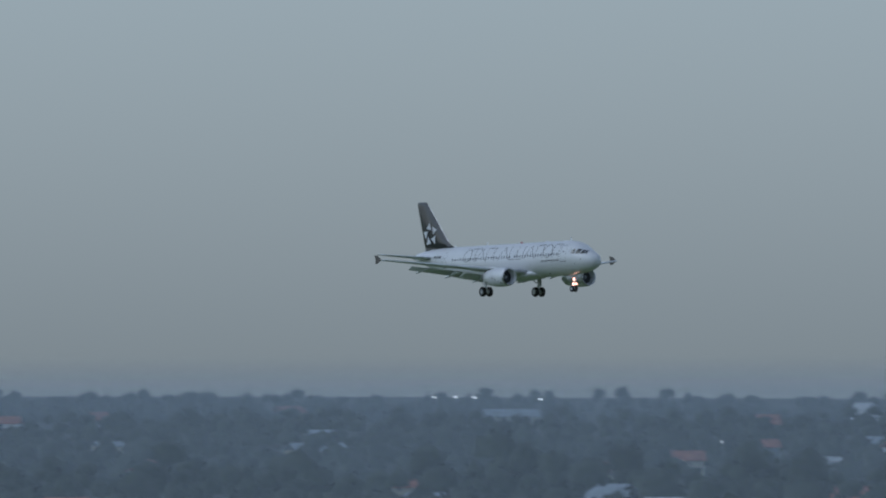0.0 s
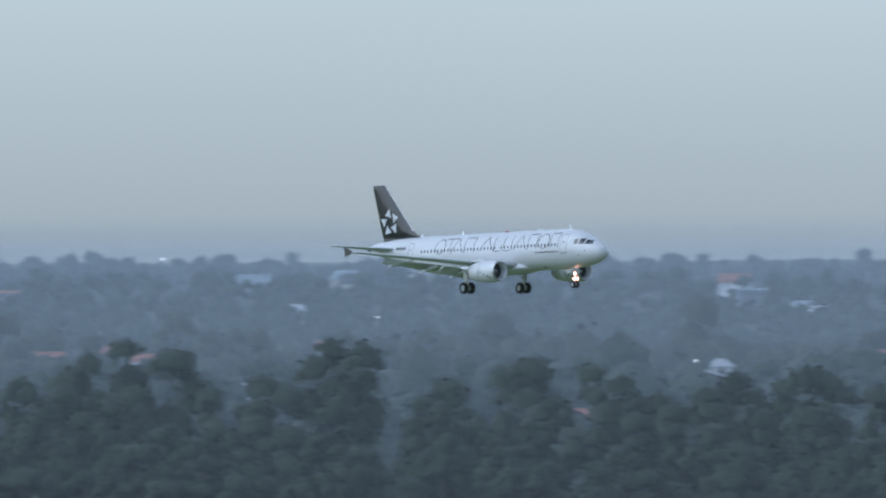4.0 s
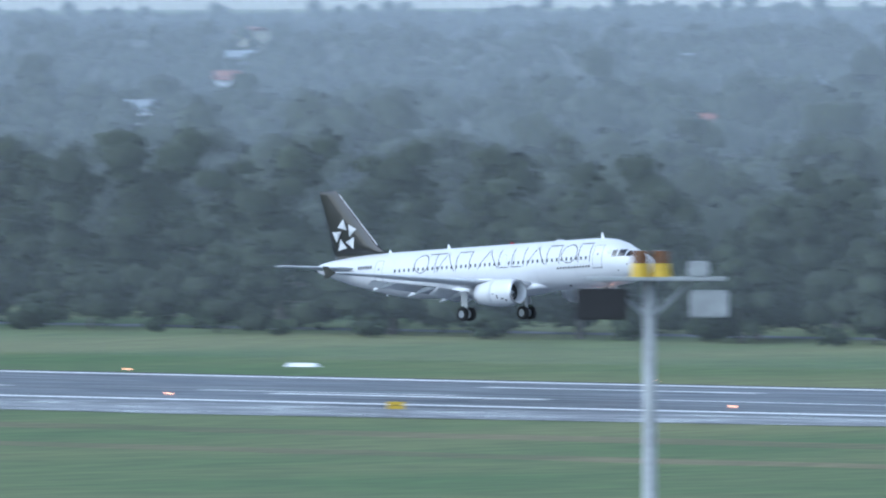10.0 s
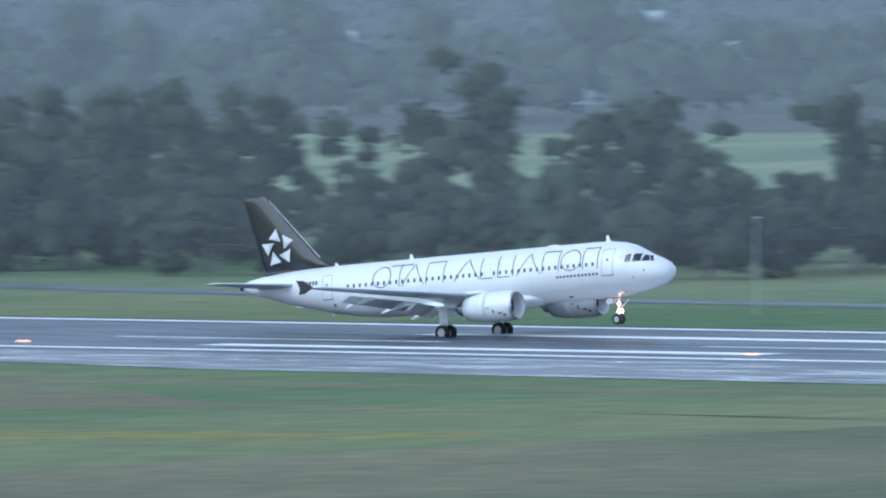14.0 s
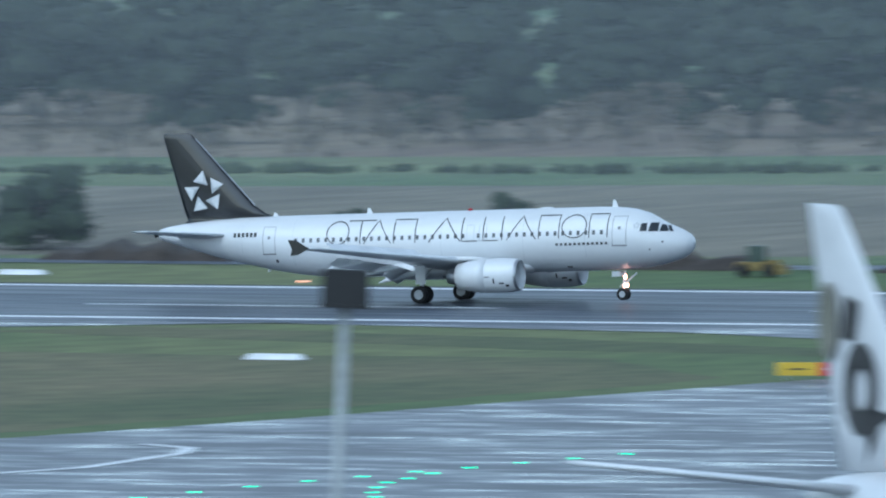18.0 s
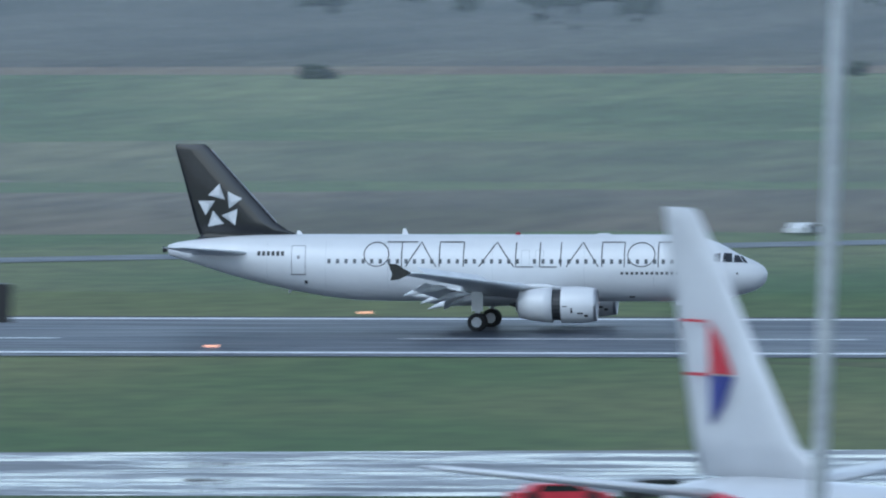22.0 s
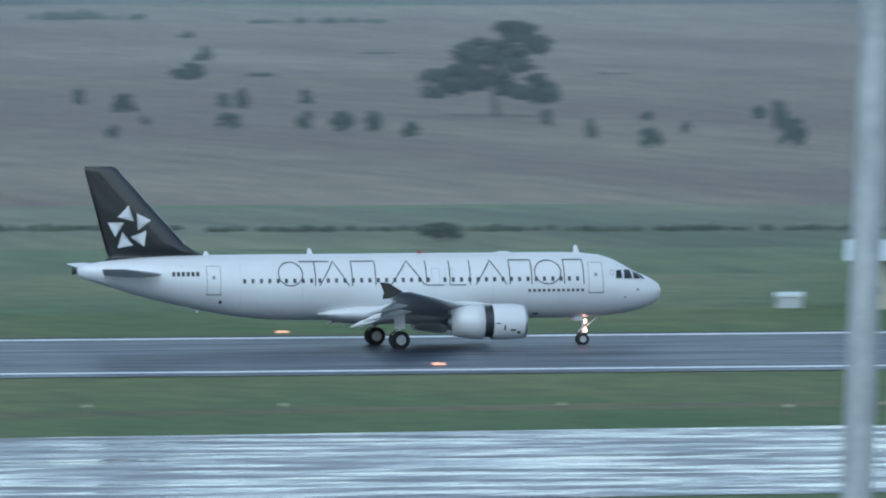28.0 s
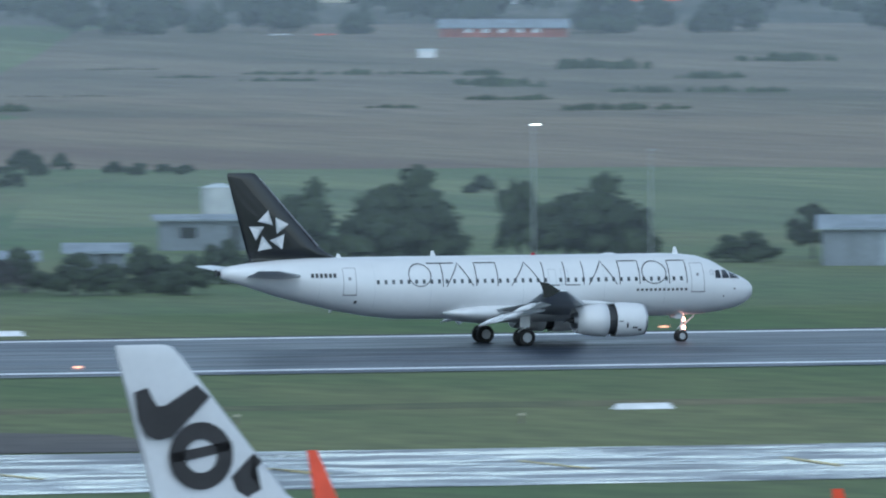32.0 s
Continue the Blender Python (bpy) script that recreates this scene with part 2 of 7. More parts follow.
def build_airliner():
    jet = thing("airliner", "white twin-engine airliner with black fin landing on the runway", "airliner")
    n = 32
    loops = []
    for s, top, bottom, w in STATIONS:
        c, h = (top + bottom) / 2, (top - bottom) / 2
        loops.append([Vector((NOSE - s, w * math.cos(a), c + h * math.sin(a))) for a in (2 * math.pi * i / n for i in range(n))])
    bm = bmesh.new()
    rings(bm, loops)
    body = part("fuselage", bm, WHITE_PAINT, jet, "white painted fuselage", True)
    bm = bmesh.new()
    lathe_x(bm, ((0.0, 0.14), (-0.25, 0.2), (-0.26, 0.26)), NOSE - 37.42, 0, 4.91, 14)
    part("exhaust", bm, DARK, body, "dark tail exhaust")
    # wing box fairing under the cabin
    bm = bmesh.new()
    rings(bm, [[Vector((NOSE - s, w * math.cos(a), 2.15 + h * math.sin(a))) for a in (2 * math.pi * i / 20 for i in range(20))]
               for s, w, h in ((10.6, 0.9, 0.25), (11.6, 1.7, 0.5), (13, 2.05, 0.68), (18, 2.12, 0.72), (19.8, 2.08, 0.70), (20.9, 1.90, 0.56), (21.7, 1.62, 0.36), (22.3, 1.32, 0.1))])
    part("belly_fairing", bm, WHITE_PAINT, jet, "", True)
    # cabin windows
    for i in range(41):
        s = 5.75 + i * 0.533
        if abs(s - 14.0) < 0.2 or abs(s - 14.9) < 0.2:
            continue
        bm = bmesh.new()
        patch(bm, s - 0.10, 4.12, s + 0.10, 4.40, 0.014, 2)
        part("cabin_window", bm, CABIN_GLASS, body)
    # cockpit windows
    for quad in (((1.42, 4.20), (1.98, 4.20), (1.98, 4.66), (1.72, 4.60)), ((2.06, 4.22), (2.66, 4.22), (2.60, 4.78), (2.14, 4.76)), ((2.78, 4.24), (3.22, 4.24), (3.16, 4.74), (2.80, 4.78)), ((1.16, 4.16), (1.36, 4.18), (1.66, 4.57), (1.50, 4.56))):
        bm = bmesh.new()
        a, b, c, d = (Vector(q) for q in quad)
        rows = [[bm.verts.new(skin(*(a.lerp(b, i / 4).lerp(d.lerp(c, i / 4), k / 4)), 0.03)) for i in range(5)] for k in range(5)]
        for p, q in zip(rows, rows[1:]):
            for i in range(4):
                bm.faces.new((p[i], p[i + 1], q[i + 1], q[i]))
        part("cockpit_window", bm, GLASS_DARK, body, "dark cockpit window")
    # doors: outlines with a sill
    for s, z0, z1, w in ((4.55, 3.36, 5.25, 0.92), (29.0, 3.42, 5.2, 0.86), (13.98, 3.95, 4.95, 0.5), (14.85, 3.95, 4.95, 0.5)):
        bm = bmesh.new()
        big = w > 0.6
        a, b = s - w / 2, s + w / 2
        stroke(bm, [(a, z0), (a, z1), (b, z1), (b, z0)], 0.035 if big else 0.03)
        stroke(bm, [(a - 0.05, z0), (b + 0.05, z0)], 0.08 if big else 0.03, 0.016)
        if big:
            patch(bm, s - 0.09, 4.4, s + 0.09, 4.6, 0.014)
        door = part("cabin_door" if big else "overwing_exit", bm, DOOR_LINE if big else GREY_PAINT, body)
    # painted title in plain thin shapes
    z0, z1 = 3.92, 5.44
    zc = (z0 + z1) / 2
    title = []
    for kind, a, b in (("ellipse", 24.9, 23.35), ("mast", 23.5, 21.6), ("wedge", 22.3, 20.4), ("frame", 20.2, 18.7), ("wedge", 17.75, 15.55), ("bar", 15.45, 14.35), ("bar", 13.95, 12.9), ("post", 12.65, 12.65),
                       ("wedge", 12.3, 10.3), ("frame", 10.1, 8.7), ("ellipse", 8.5, 6.8), ("frame", 6.6, 5.35)):
        c = (a + b) / 2
        title.append({"ellipse": ellipse(c, zc, (a - b) / 2, 0.74), "mast": [(a, z1), (b, z1)], "wedge": [(a, z0), (c, z1), (b, z0)], "frame": [(a, z0), (a, z1), (b, z1), (b, z0)],
                      "bar": [(a, z1), (a, z0), (b, z0)], "post": [(a, z0), (a, z1)]}[kind])
        if kind == "mast":
            title.append([(c, z0), (c, z1)])
    for pts in title:
        bm = bmesh.new()
        stroke(bm, pts, 0.068, 0.02)
        part("title_mark", bm, DARK, body, "thin dark painted mark")
    for i in range(12):
        bm = bmesh.new()
        patch(bm, 5.35 + i * 0.31, 3.46, 5.52 + i * 0.31, 3.62, 0.02, 1)
        part("small_title_bar", bm, DARK, body)
    for i in range(6):
        bm = bmesh.new()
        patch(bm, 29.9 + i * 0.3, 4.58, 30.1 + i * 0.3, 4.86, 0.02, 1)
        part("registration_bar", bm, DARK, body)
    for i in range(5):
        a = 2 * math.pi * i / 5
        bm = bmesh.new()
        patch(bm, 3.45 + 0.14 * math.sin(a) - 0.05, 4.62 + 0.14 * math.cos(a) - 0.05, 3.45 + 0.14 * math.sin(a) + 0.05, 4.62 + 0.14 * math.cos(a) + 0.05, 0.02, 1)
        part("small_emblem", bm, GREY_PAINT, body)
    # fin with its ring of five triangles
    bm = bmesh.new()
    fin_row = ((31.0, 5.30, 5.05, 0.09), (29.0, 5.74, 6.35, 0.03), (29.9, 6.12, 5.6, 0.07), (30.6, 6.6, 5.05, 0.09), (32.62, 8.83, 3.62, 0.09), (34.66, 11.1, 2.2, 0.09), (34.9, 11.36, 1.98, 0.08), (35.13, 11.46, 1.7, 0.05))
    lifting(bm, [((NOSE - s, 0, z), c, t) for s, z, c, t in fin_row], True)
    fin = part("fin", bm, BLACK_PAINT, jet, "black painted fin", True)
    bm = bmesh.new()
    tube(bm, (NOSE - 30.59, -0.03, 6.62), (NOSE - 34.64, -0.03, 11.1), 0.045, 0.03, 6)
    part("leading_edge", bm, BARE_METAL, fin, "bare metal leading edge")
    for i in range(5):
        a = 2 * math.pi * i / 5
        pts = [(x * math.cos(a) + z * math.sin(a), z * math.cos(a) - x * math.sin(a)) for x, z in ((-0.07, 1.45), (-0.78, 0.72), (0.26, 0.46), (-0.05, 0.72))]
        for half, tri in enumerate(((0, 1, 3), (0, 3, 2), (1, 2, 3))):
            bm = bmesh.new()
            bm.faces.new([bm.verts.new((NOSE - 34.05 + pts[k][0], -0.225 - (0.05 if k == 3 else 0.0), 7.56 + pts[k][1])) for k in tri])
            part("fin_triangle", bm, (SILVER, PALE_FACET, GREY_PAINT)[half], fin, "silver white triangle")
    # tailplanes
    for side in (-1, 1):
        bm = bmesh.new()
        lifting(bm, [((NOSE - 31.8, side * 0.7, 4.66), 4.0, 0.09), ((NOSE - 35.5, side * 6.15, 5.2), 1.45, 0.09), ((NOSE - 35.8, side * 6.23, 5.21), 1.0, 0.05)])
        part("tailplane", bm, WING_GREY, jet, "grey tailplane", True)
    # wings with flaps, fairings and tip fences
    spoilers = []
    for side in (-1, 1):
        bm = bmesh.new()
        lifting(bm, [((NOSE - 12.0, side * 1.6, 2.32), 6.9, 0.13), ((NOSE - 14.3, side * 6.3, 2.86), 4.1, 0.115),
                     ((NOSE - 19.55, side * 16.75, 3.98), 1.62, 0.105), ((NOSE - 19.95, side * 17.0, 4.0), 1.15, 0.06)])
        wing = part("wing", bm, WING_GREY, jet, "grey swept wing", True)
        bm = bmesh.new()
        rings(bm, [[Vector((NOSE - s, side * (17.02 + d), z)) for s, z, d in loop] for loop in (
            ((20.1, 4.0, -0.03), (21.0, 4.55, -0.03), (21.55, 4.6, -0.03), (21.3, 3.98, -0.03), (21.4, 3.55, -0.03), (20.9, 3.6, -0.03)),
            ((20.1, 4.0, 0.03), (21.0, 4.55, 0.03), (21.55, 4.6, 0.03), (21.3, 3.98, 0.03), (21.4, 3.55, 0.03), (20.9, 3.6, 0.03)))])
        part("wingtip_fence", bm, BLACK_PAINT, wing, "black wingtip fence")
        for y0, y1, x0, x1, z0, z1, ch in ((2.2, 6.2, 18.6, 18.35, 2.12, 2.62, 1.5), (6.5, 12.9, 18.4, 19.75, 2.66, 3.38, 1.15)):
            bm = bmesh.new()
            tilt = math.radians(-30)
            sec = []
            for y, x, z, c in ((y0, x0, z0, ch), (y1, x1, z1, ch * 0.8)):
                sec.append([Vector((NOSE - x + px * math.cos(tilt) - pz * math.sin(tilt), side * y, z - 0.1 + (px * -math.sin(tilt)) + pz * math.cos(tilt) + (px * 0))) for px, pz in foil(c, 0.12, 5)])
            for loop in sec:
                top = max(p.z for p in loop)
                for p in loop:
                    p.z = 2 * top - p.z if p.z > top else p.z
            rings(bm, sec)
            part("flap", bm, WING_GREY, wing, "lowered grey flap", True)
        for y, x, z, ln in ((3.6, 17.4, 2.0, 3.3), (7.6, 17.6, 2.45, 3.1), (11.3, 18.6, 2.95, 2.7)):
            bm = bmesh.new()
            rings(bm, [[Vector((NOSE - x - k * ln, side * y + 0.17 * q * math.cos(a), z - 0.38 * k * k * ln * 0.5 + 0.24 * q * math.sin(a))) for a in (2 * math.pi * i / 10 for i in range(10))]
                       for k, q in ((0, 0.15), (0.2, 0.8), (0.5, 1.0), (0.8, 0.7), (1.0, 0.1))])
            part("flap_fairing", bm, WING_GREY, wing, "grey flap track fairing", True)
        for k in range(5):
            y = 5.9 + k * 1.66
            hinge = []
            for q in (y, y + 1.6):
                t = (q - 6.3) / 10.45
                chord = 4.1 - 2.48 * t
                hinge.append(Vector((NOSE - 14.3 - 5.25 * t - chord * 0.60, side * q, 2.86 + 1.12 * t + 0.058 * chord)))
            back = Vector((-0.72, 0, -0.07))
            bm = bmesh.new()
            rings(bm, [[h, h + back, h + back + Vector((0, 0, 0.02)), h + Vector((0, 0, 0.05))] for h in hinge])
            spoilers.append((part("spoiler", bm, WING_GREY, wing, "pale grey spoiler panel"), hinge))
    # engines
    sleeves, legs = [], []
    for side in (-1, 1):
        y, z = side * 5.75, 1.72
        x = NOSE - 10.0
        bm = bmesh.new()
        prof = ((-0.9, 0.80), (-0.35, 0.84), (0.0, 0.92), (0.02, 0.97), (-0.12, 1.03), (-0.6, 1.10), (-1.3, 1.13), (-2.15, 1.11))
        lathe_x(bm, prof, x, y, z, 28, False)
        nac = part("nacelle", bm, WHITE_PAINT, jet, "white engine nacelle", True)
        bm = bmesh.new()
        lathe_x(bm, ((0.0, 0.90), (0.035, 0.94), (0.0, 1.0), (-0.14, 1.04)), x + 0.005, y, z, 28, False)
        part("intake_lip", bm, BARE_METAL, nac, "polished metal intake lip", True)
        bm = bmesh.new()
        lathe_x(bm, ((-0.85, 0.82), (-0.9, 0.05)), x, y, z, 24)
        part("fan", bm, DARK, nac, "dark fan")
        bm = bmesh.new()
        lathe_x(bm, ((-0.45, 0.02), (-0.9, 0.26)), x, y, z, 14)
        part("spinner", bm, GREY_PAINT, nac, "", True)
        bm = bmesh.new()
        lathe_x(bm, ((-2.1, 0.95), (-3.1, 0.93)), x, y, z, 24)
        part("reverser_cascade", bm, DARK, nac, "dark thrust reverser cascade")
        bm = bmesh.new()
        lathe_x(bm, ((-2.15, 0.97), (-2.15, 1.112), (-2.8, 1.07), (-3.6, 0.95), (-4.25, 0.82), (-4.25, 0.76), (-3.2, 0.86)), x, y, z, 28, False)
        sleeves.append(part("reverser_sleeve", bm, WHITE_PAINT, nac, "white sliding reverser sleeve", True))
        bm = bmesh.new()
        lathe_x(bm, ((-3.0, 0.72), (-4.3, 0.62), (-4.95, 0.45), (-4.95, 0.4), (-4.5, 0.4)), x, y, z, 20, False)
        part("core_exhaust", bm, BARE_METAL, nac, "bare metal exhaust nozzle", True)
        bm = bmesh.new()
        lathe_x(bm, ((-4.5, 0.36), (-5.4, 0.05)), x, y, z, 14)
        part("exhaust_cone", bm, DARK, nac, "", True)
        bm = bmesh.new()
        lifting(bm, [((x - 1.4, y, 2.75), 4.6, 0.08), ((x - 3.3, y, 3.0), 3.4, 0.1)], True)
        part("pylon", bm, WHITE_PAINT, nac, "", True)
        for dx, dz, w, h in ((-0.75, -0.55, 0.35, 0.1), (-1.4, -0.5, 0.12, 0.32), (-0.45, -0.72, 0.22, 0.14), (-1.75, -0.1, 0.3, 0.06)):
            bm = bmesh.new()
            q = []
            for ax, az in ((0, 0), (w, 0), (w, h), (0, h)):
                zz = dz + az
                q.append(bm.verts.new((x + dx - ax, y - math.sqrt(max(0.01, 1.135 ** 2 - zz * zz)), z + zz)))
            bm.faces.new(q)
            part("nacelle_mark", bm, DARK, nac)
    # landing gear
    for side in (-1, 1):
        x, y = NOSE - 17.6, side * 3.8
        bm = bmesh.new()
        tube(bm, (x, y, 0.6), (x, y, 2.5), 0.14)
        tube(bm, (x, y, 0.58), (x, y, 1.3), 0.10)
        tube(bm, (x, y, 1.5), (x + 0.2, y - side * 1.5, 2.3), 0.07)
        tube(bm, (x, y - 0.55, 0.58), (x, y + 0.55, 0.58), 0.08)
        tube(bm, (x, y, 1.2), (x - 0.45, y, 0.9), 0.05)
        leg = part("main_gear", bm, WHITE_PAINT, jet, "white main landing gear leg")
        legs.append((leg, 13.9, 15.2, 0.38))
        bm = bmesh.new()
        box(bm, x - 0.35, y + side * 0.2 - 0.02, 1.25, x + 0.35, y + side * 0.2 + 0.02, 2.45, 0.01)
        part("gear_door", bm, WHITE_PAINT, leg, "white gear door")
        for dy in (-0.46, 0.46):
            wheel("wheel", leg, x, y + dy, 0.575, 0.575, 0.42)
    x = NOSE - 5.05
    bm = bmesh.new()
    tube(bm, (x, 0, 0.38), (x + 0.12, 0, 1.9), 0.085)
    tube(bm, (x, -0.3, 0.38), (x, 0.3, 0.38), 0.06)
    tube(bm, (x + 0.05, 0, 1.0), (x + 0.95, 0, 1.75), 0.05)
    tube(bm, (x + 0.08, 0, 1.2), (x - 0.25, 0, 0.85), 0.035)
    leg = part("nose_gear", bm, WHITE_PAINT, jet, "white nose landing gear leg")
    legs.append((leg, 19.0, 19.8, 0.22))
    for dy in (-0.25, 0.25):
        wheel("wheel", leg, x, dy, 0.385, 0.385, 0.22)
    for side in (-1, 1):
        bm = bmesh.new()
        box(bm, x - 0.6, side * 0.5 - 0.015, 1.55, x - 0.05, side * 0.5 + 0.015, 1.9, 0.01)
        part("gear_door", bm, WHITE_PAINT, leg)
    for dz, dy, r in ((1.5, -0.1, 0.15), (0.95, -0.22, 0.14), (0.95, 0.22, 0.14)):
        bm = bmesh.new()
        lathe_x(bm, ((0.0, r * 0.6), (0.1, r), (0.14, r), (0.18, r * 0.5)), x + 0.08, dy, dz, 12)
        part("landing_light", bm, LAMP_WARM, leg, "glowing warm landing light")
    for q, z, w, h in ((1.75, 3.52, 0.12, 0.12), (8.3, 2.05, 0.35, 0.1), (28.55, 2.95, 0.18, 0.2), (2.6, 3.05, 0.1, 0.1)):
        bm = bmesh.new()
        patch(bm, q - w / 2, z - h / 2, q + w / 2, z + h / 2, 0.02, 1)
        part("small_port", bm, DARK, body)
    for q in (6.9, 11.2, 16.9, 23.4, 27.3, 31.0):
        bm = bmesh.new()
        stroke(bm, [(q, 2.6), (q, 5.6)], 0.014, 0.006)
        part("panel_joint", bm, GREY_PAINT, body)
    # aerials, beacon and small fittings on the crown
    bm = bmesh.new()
    rings(bm, [[Vector((NOSE - 15.5 + q * math.cos(a), q * math.sin(a), 5.86 + z)) for a in (2 * math.pi * i / 12 for i in range(12))] for z, q in ((0.0, 0.16), (0.1, 0.15), (0.17, 0.06))])
    part("beacon", bm, BEACON_RED, body, "red beacon on the crown", True)
    for s, h in ((5.2, 0.42), (22.3, 0.35), (28.9, 0.22)):
        bm = bmesh.new()
        lifting(bm, [((NOSE - s, 0, 5.8), 0.45, 0.12), ((NOSE - s - 0.2, 0, 5.88 + h), 0.18, 0.12)], True)
        part("aerial", bm, WHITE_PAINT, body)
    bm = bmesh.new()
    rings(bm, [[Vector((NOSE - s, w * math.cos(a), 5.84 + h * math.sin(a))) for a in (math.pi * i / 6 for i in range(7))] for s, w, h in ((9.6, 0.1, 0.03), (9.9, 0.3, 0.12), (10.4, 0.3, 0.12), (10.8, 0.1, 0.03))], False)
    part("satcom_fairing", bm, WHITE_PAINT, body, "", True)
    bm = bmesh.new()
    lifting(bm, [((NOSE - 29.4, 0, 2.62), 0.4, 0.12), ((NOSE - 29.7, 0, 2.25), 0.15, 0.1)], True)
    part("drain_mast", bm, WHITE_PAINT, body)
    return jet, sleeves, legs, spoilers


airliner, reverser_sleeves, gear_legs, wing_spoilers = build_airliner()

# seconds, place on the plan, height of the wheels, pitch and drift angle
AIRLINER_ROWS = [
    (0, -1497.78, 900, 44.44, 1.45, 4.2), (1, -1430.36, 900, 40.42, 1.68, 4.17), (2, -1362.89, 900, 36.44, 1.87, 4.14),
    (3, -1295.92, 900, 32.63, 2, 4.11), (4, -1229.45, 900, 28.95, 1.94, 4.09), (4.5, -1196.59, 900, 26.97, 1.93, 3.85),
    (5.5, -1131.08, 900, 22.67, 2.1, 3.37), (6.5, -1065.79, 900, 18.4, 2.26, 2.89), (7, -1033.21, 900, 16.54, 2.38, 2.65),
    (8, -968.21, 900, 12.89, 2.65, 2.17), (9, -904.28, 900.83, 9.42, 3, 1.82), (10, -840.51, 901.67, 6.27, 3.59, 1.48),
    (11, -776.82, 902.5, 3.51, 4.42, 1.14), (12, -713.17, 903.33, 1.85, 4.94, 0.79), (13, -649.6, 904.17, 0.84, 5.05, 0.45),
    (13.5, -617.87, 904.58, 0.36, 5.07, 0.27), (14, -586.23, 905, 0, 5.05, 0.1), (14.5, -554.11, 904.42, 0, 4.84, -0.01),
    (15.5, -490.51, 903.26, 0, 4.42, -0.24), (16.5, -427.87, 902.1, 0, 3.99, -0.46), (17, -396.9, 901.52, 0, 3.45, -0.58),
    (17.5, -366.15, 900.95, 0, 2.73, -0.69), (18, -335.64, 900.37, 0, 2.01, -0.8), (18.5, -306.13, 902.04, 0, 1.29, -0.6),
    (19, -276.76, 903.71, 0, 0.92, -0.4), (19.5, -247.58, 905.38, 0, 0.49, -0.2), (20, -218.64, 907.05, 0, 0, 0),
    (21, -161.13, 907.05, 0, 0, 0), (22, -105.62, 907.05, 0, 0, 0), (23, -52.18, 907.05, 0, 0, 0),
    (24, -0.8, 907.05, 0, 0, 0), (25, 48.55, 907.05, 0, 0, 0), (25.5, 72.51, 907.05, 0, 0, 0),
    (26.5, 119.15, 907.05, 0, 0, 0), (27.5, 164.19, 907.05, 0, 0, 0), (28, 186.12, 907.05, 0, 0, 0),
    (29, 228.65, 907.05, 0, 0, 0), (30, 269.16, 907.05, 0, 0, 0), (31, 307.56, 907.05, 0, 0, 0),
    (32, 344.47, 907.05, 0, 0, 0),
]

# ---- ground, runway, taxiways ----
def ground_height(x, y):
    """Level airfield; far off the land climbs gently to the height of the horizon."""
    r = math.hypot(x, y)
    k = max(0.0, (r - 2300.0) / 2600.0)
    z = 31.0 * min(1.0, k) ** 1.25
    if r > 1800:
        z += min(1.0, (r - 1800) / 800) * 1.6 * noise.noise((x * 0.0022, y * 0.0022, 0.3))
    return z - 0.02 if r < 1800 else z


def wet(name, base, rough_low, rough_high, stretch, streak=0.35, fine=4.0, contrast=(0.42, 0.60)):
    """Pavement with a film of water: smooth streaks where water lies, dull where it has drained."""
    m = material(name, base, 0.5, vary=0.3, scale=0.12, fine=fine, stretch=stretch)
    nt = m.node_tree
    b = nt.nodes["Principled BSDF"]
    tc, mp, n = nt.nodes.new("ShaderNodeTexCoord"), nt.nodes.new("ShaderNodeMapping"), nt.nodes.new("ShaderNodeTexNoise")
    mp.inputs["Scale"].default_value = (stretch[0] * 1.5, stretch[1] * 1.2, 1)
    n.inputs["Scale"].default_value, n.inputs["Detail"].default_value, n.inputs["Roughness"].default_value = streak, 7, 0.68
    mr = nt.nodes.new("ShaderNodeMapRange")
    mr.inputs["From Min"].default_value, mr.inputs["From Max"].default_value = contrast
    mr.inputs["To Min"].default_value, mr.inputs["To Max"].default_value = rough_high, rough_low
    nt.links.new(tc.outputs["Object"], mp.inputs["Vector"])
    nt.links.new(mp.outputs[0], n.inputs["Vector"])
    nt.links.new(n.outputs["Fac"], mr.inputs["Value"])
    nt.links.new(mr.outputs[0], b.inputs["Roughness"])
    return m


GRASS = material("grass", (0.077, 0.158, 0.039), 0.9, vary=0.3, scale=0.016, fine=0.3, bump=0.3, tint=(0.136, 0.154, 0.057), stretch=(1.1, 0.45, 1))
ASPHALT = wet("wet_asphalt", (0.026, 0.036, 0.057), 0.38, 0.54, (0.10, 1.0, 1))
CONCRETE = wet("wet_concrete", (0.120, 0.127, 0.140), 0.09, 0.54, (0.34, 0.9, 1), streak=0.2, contrast=(0.45, 0.68))
WET_CONCRETE = wet("flooded_concrete", (0.135, 0.142, 0.155), 0.05, 0.50, (0.3, 1.0, 1), streak=0.2, contrast=(0.42, 0.60))
LINE_WHITE = material("runway_paint", (0.78, 0.79, 0.80), 0.45, vary=0.12, scale=0.6)
SHOULDER = material("shoulder_tarmac", (0.070, 0.064, 0.060), 0.75, vary=0.35, scale=0.08, fine=0.4, bump=0.2, tint=(0.095, 0.082, 0.068), stretch=(0.5, 1, 1))
LINE_YELLOW = material("taxiway_paint", (0.50, 0.40, 0.12), 0.5, vary=0.3, scale=0.6)

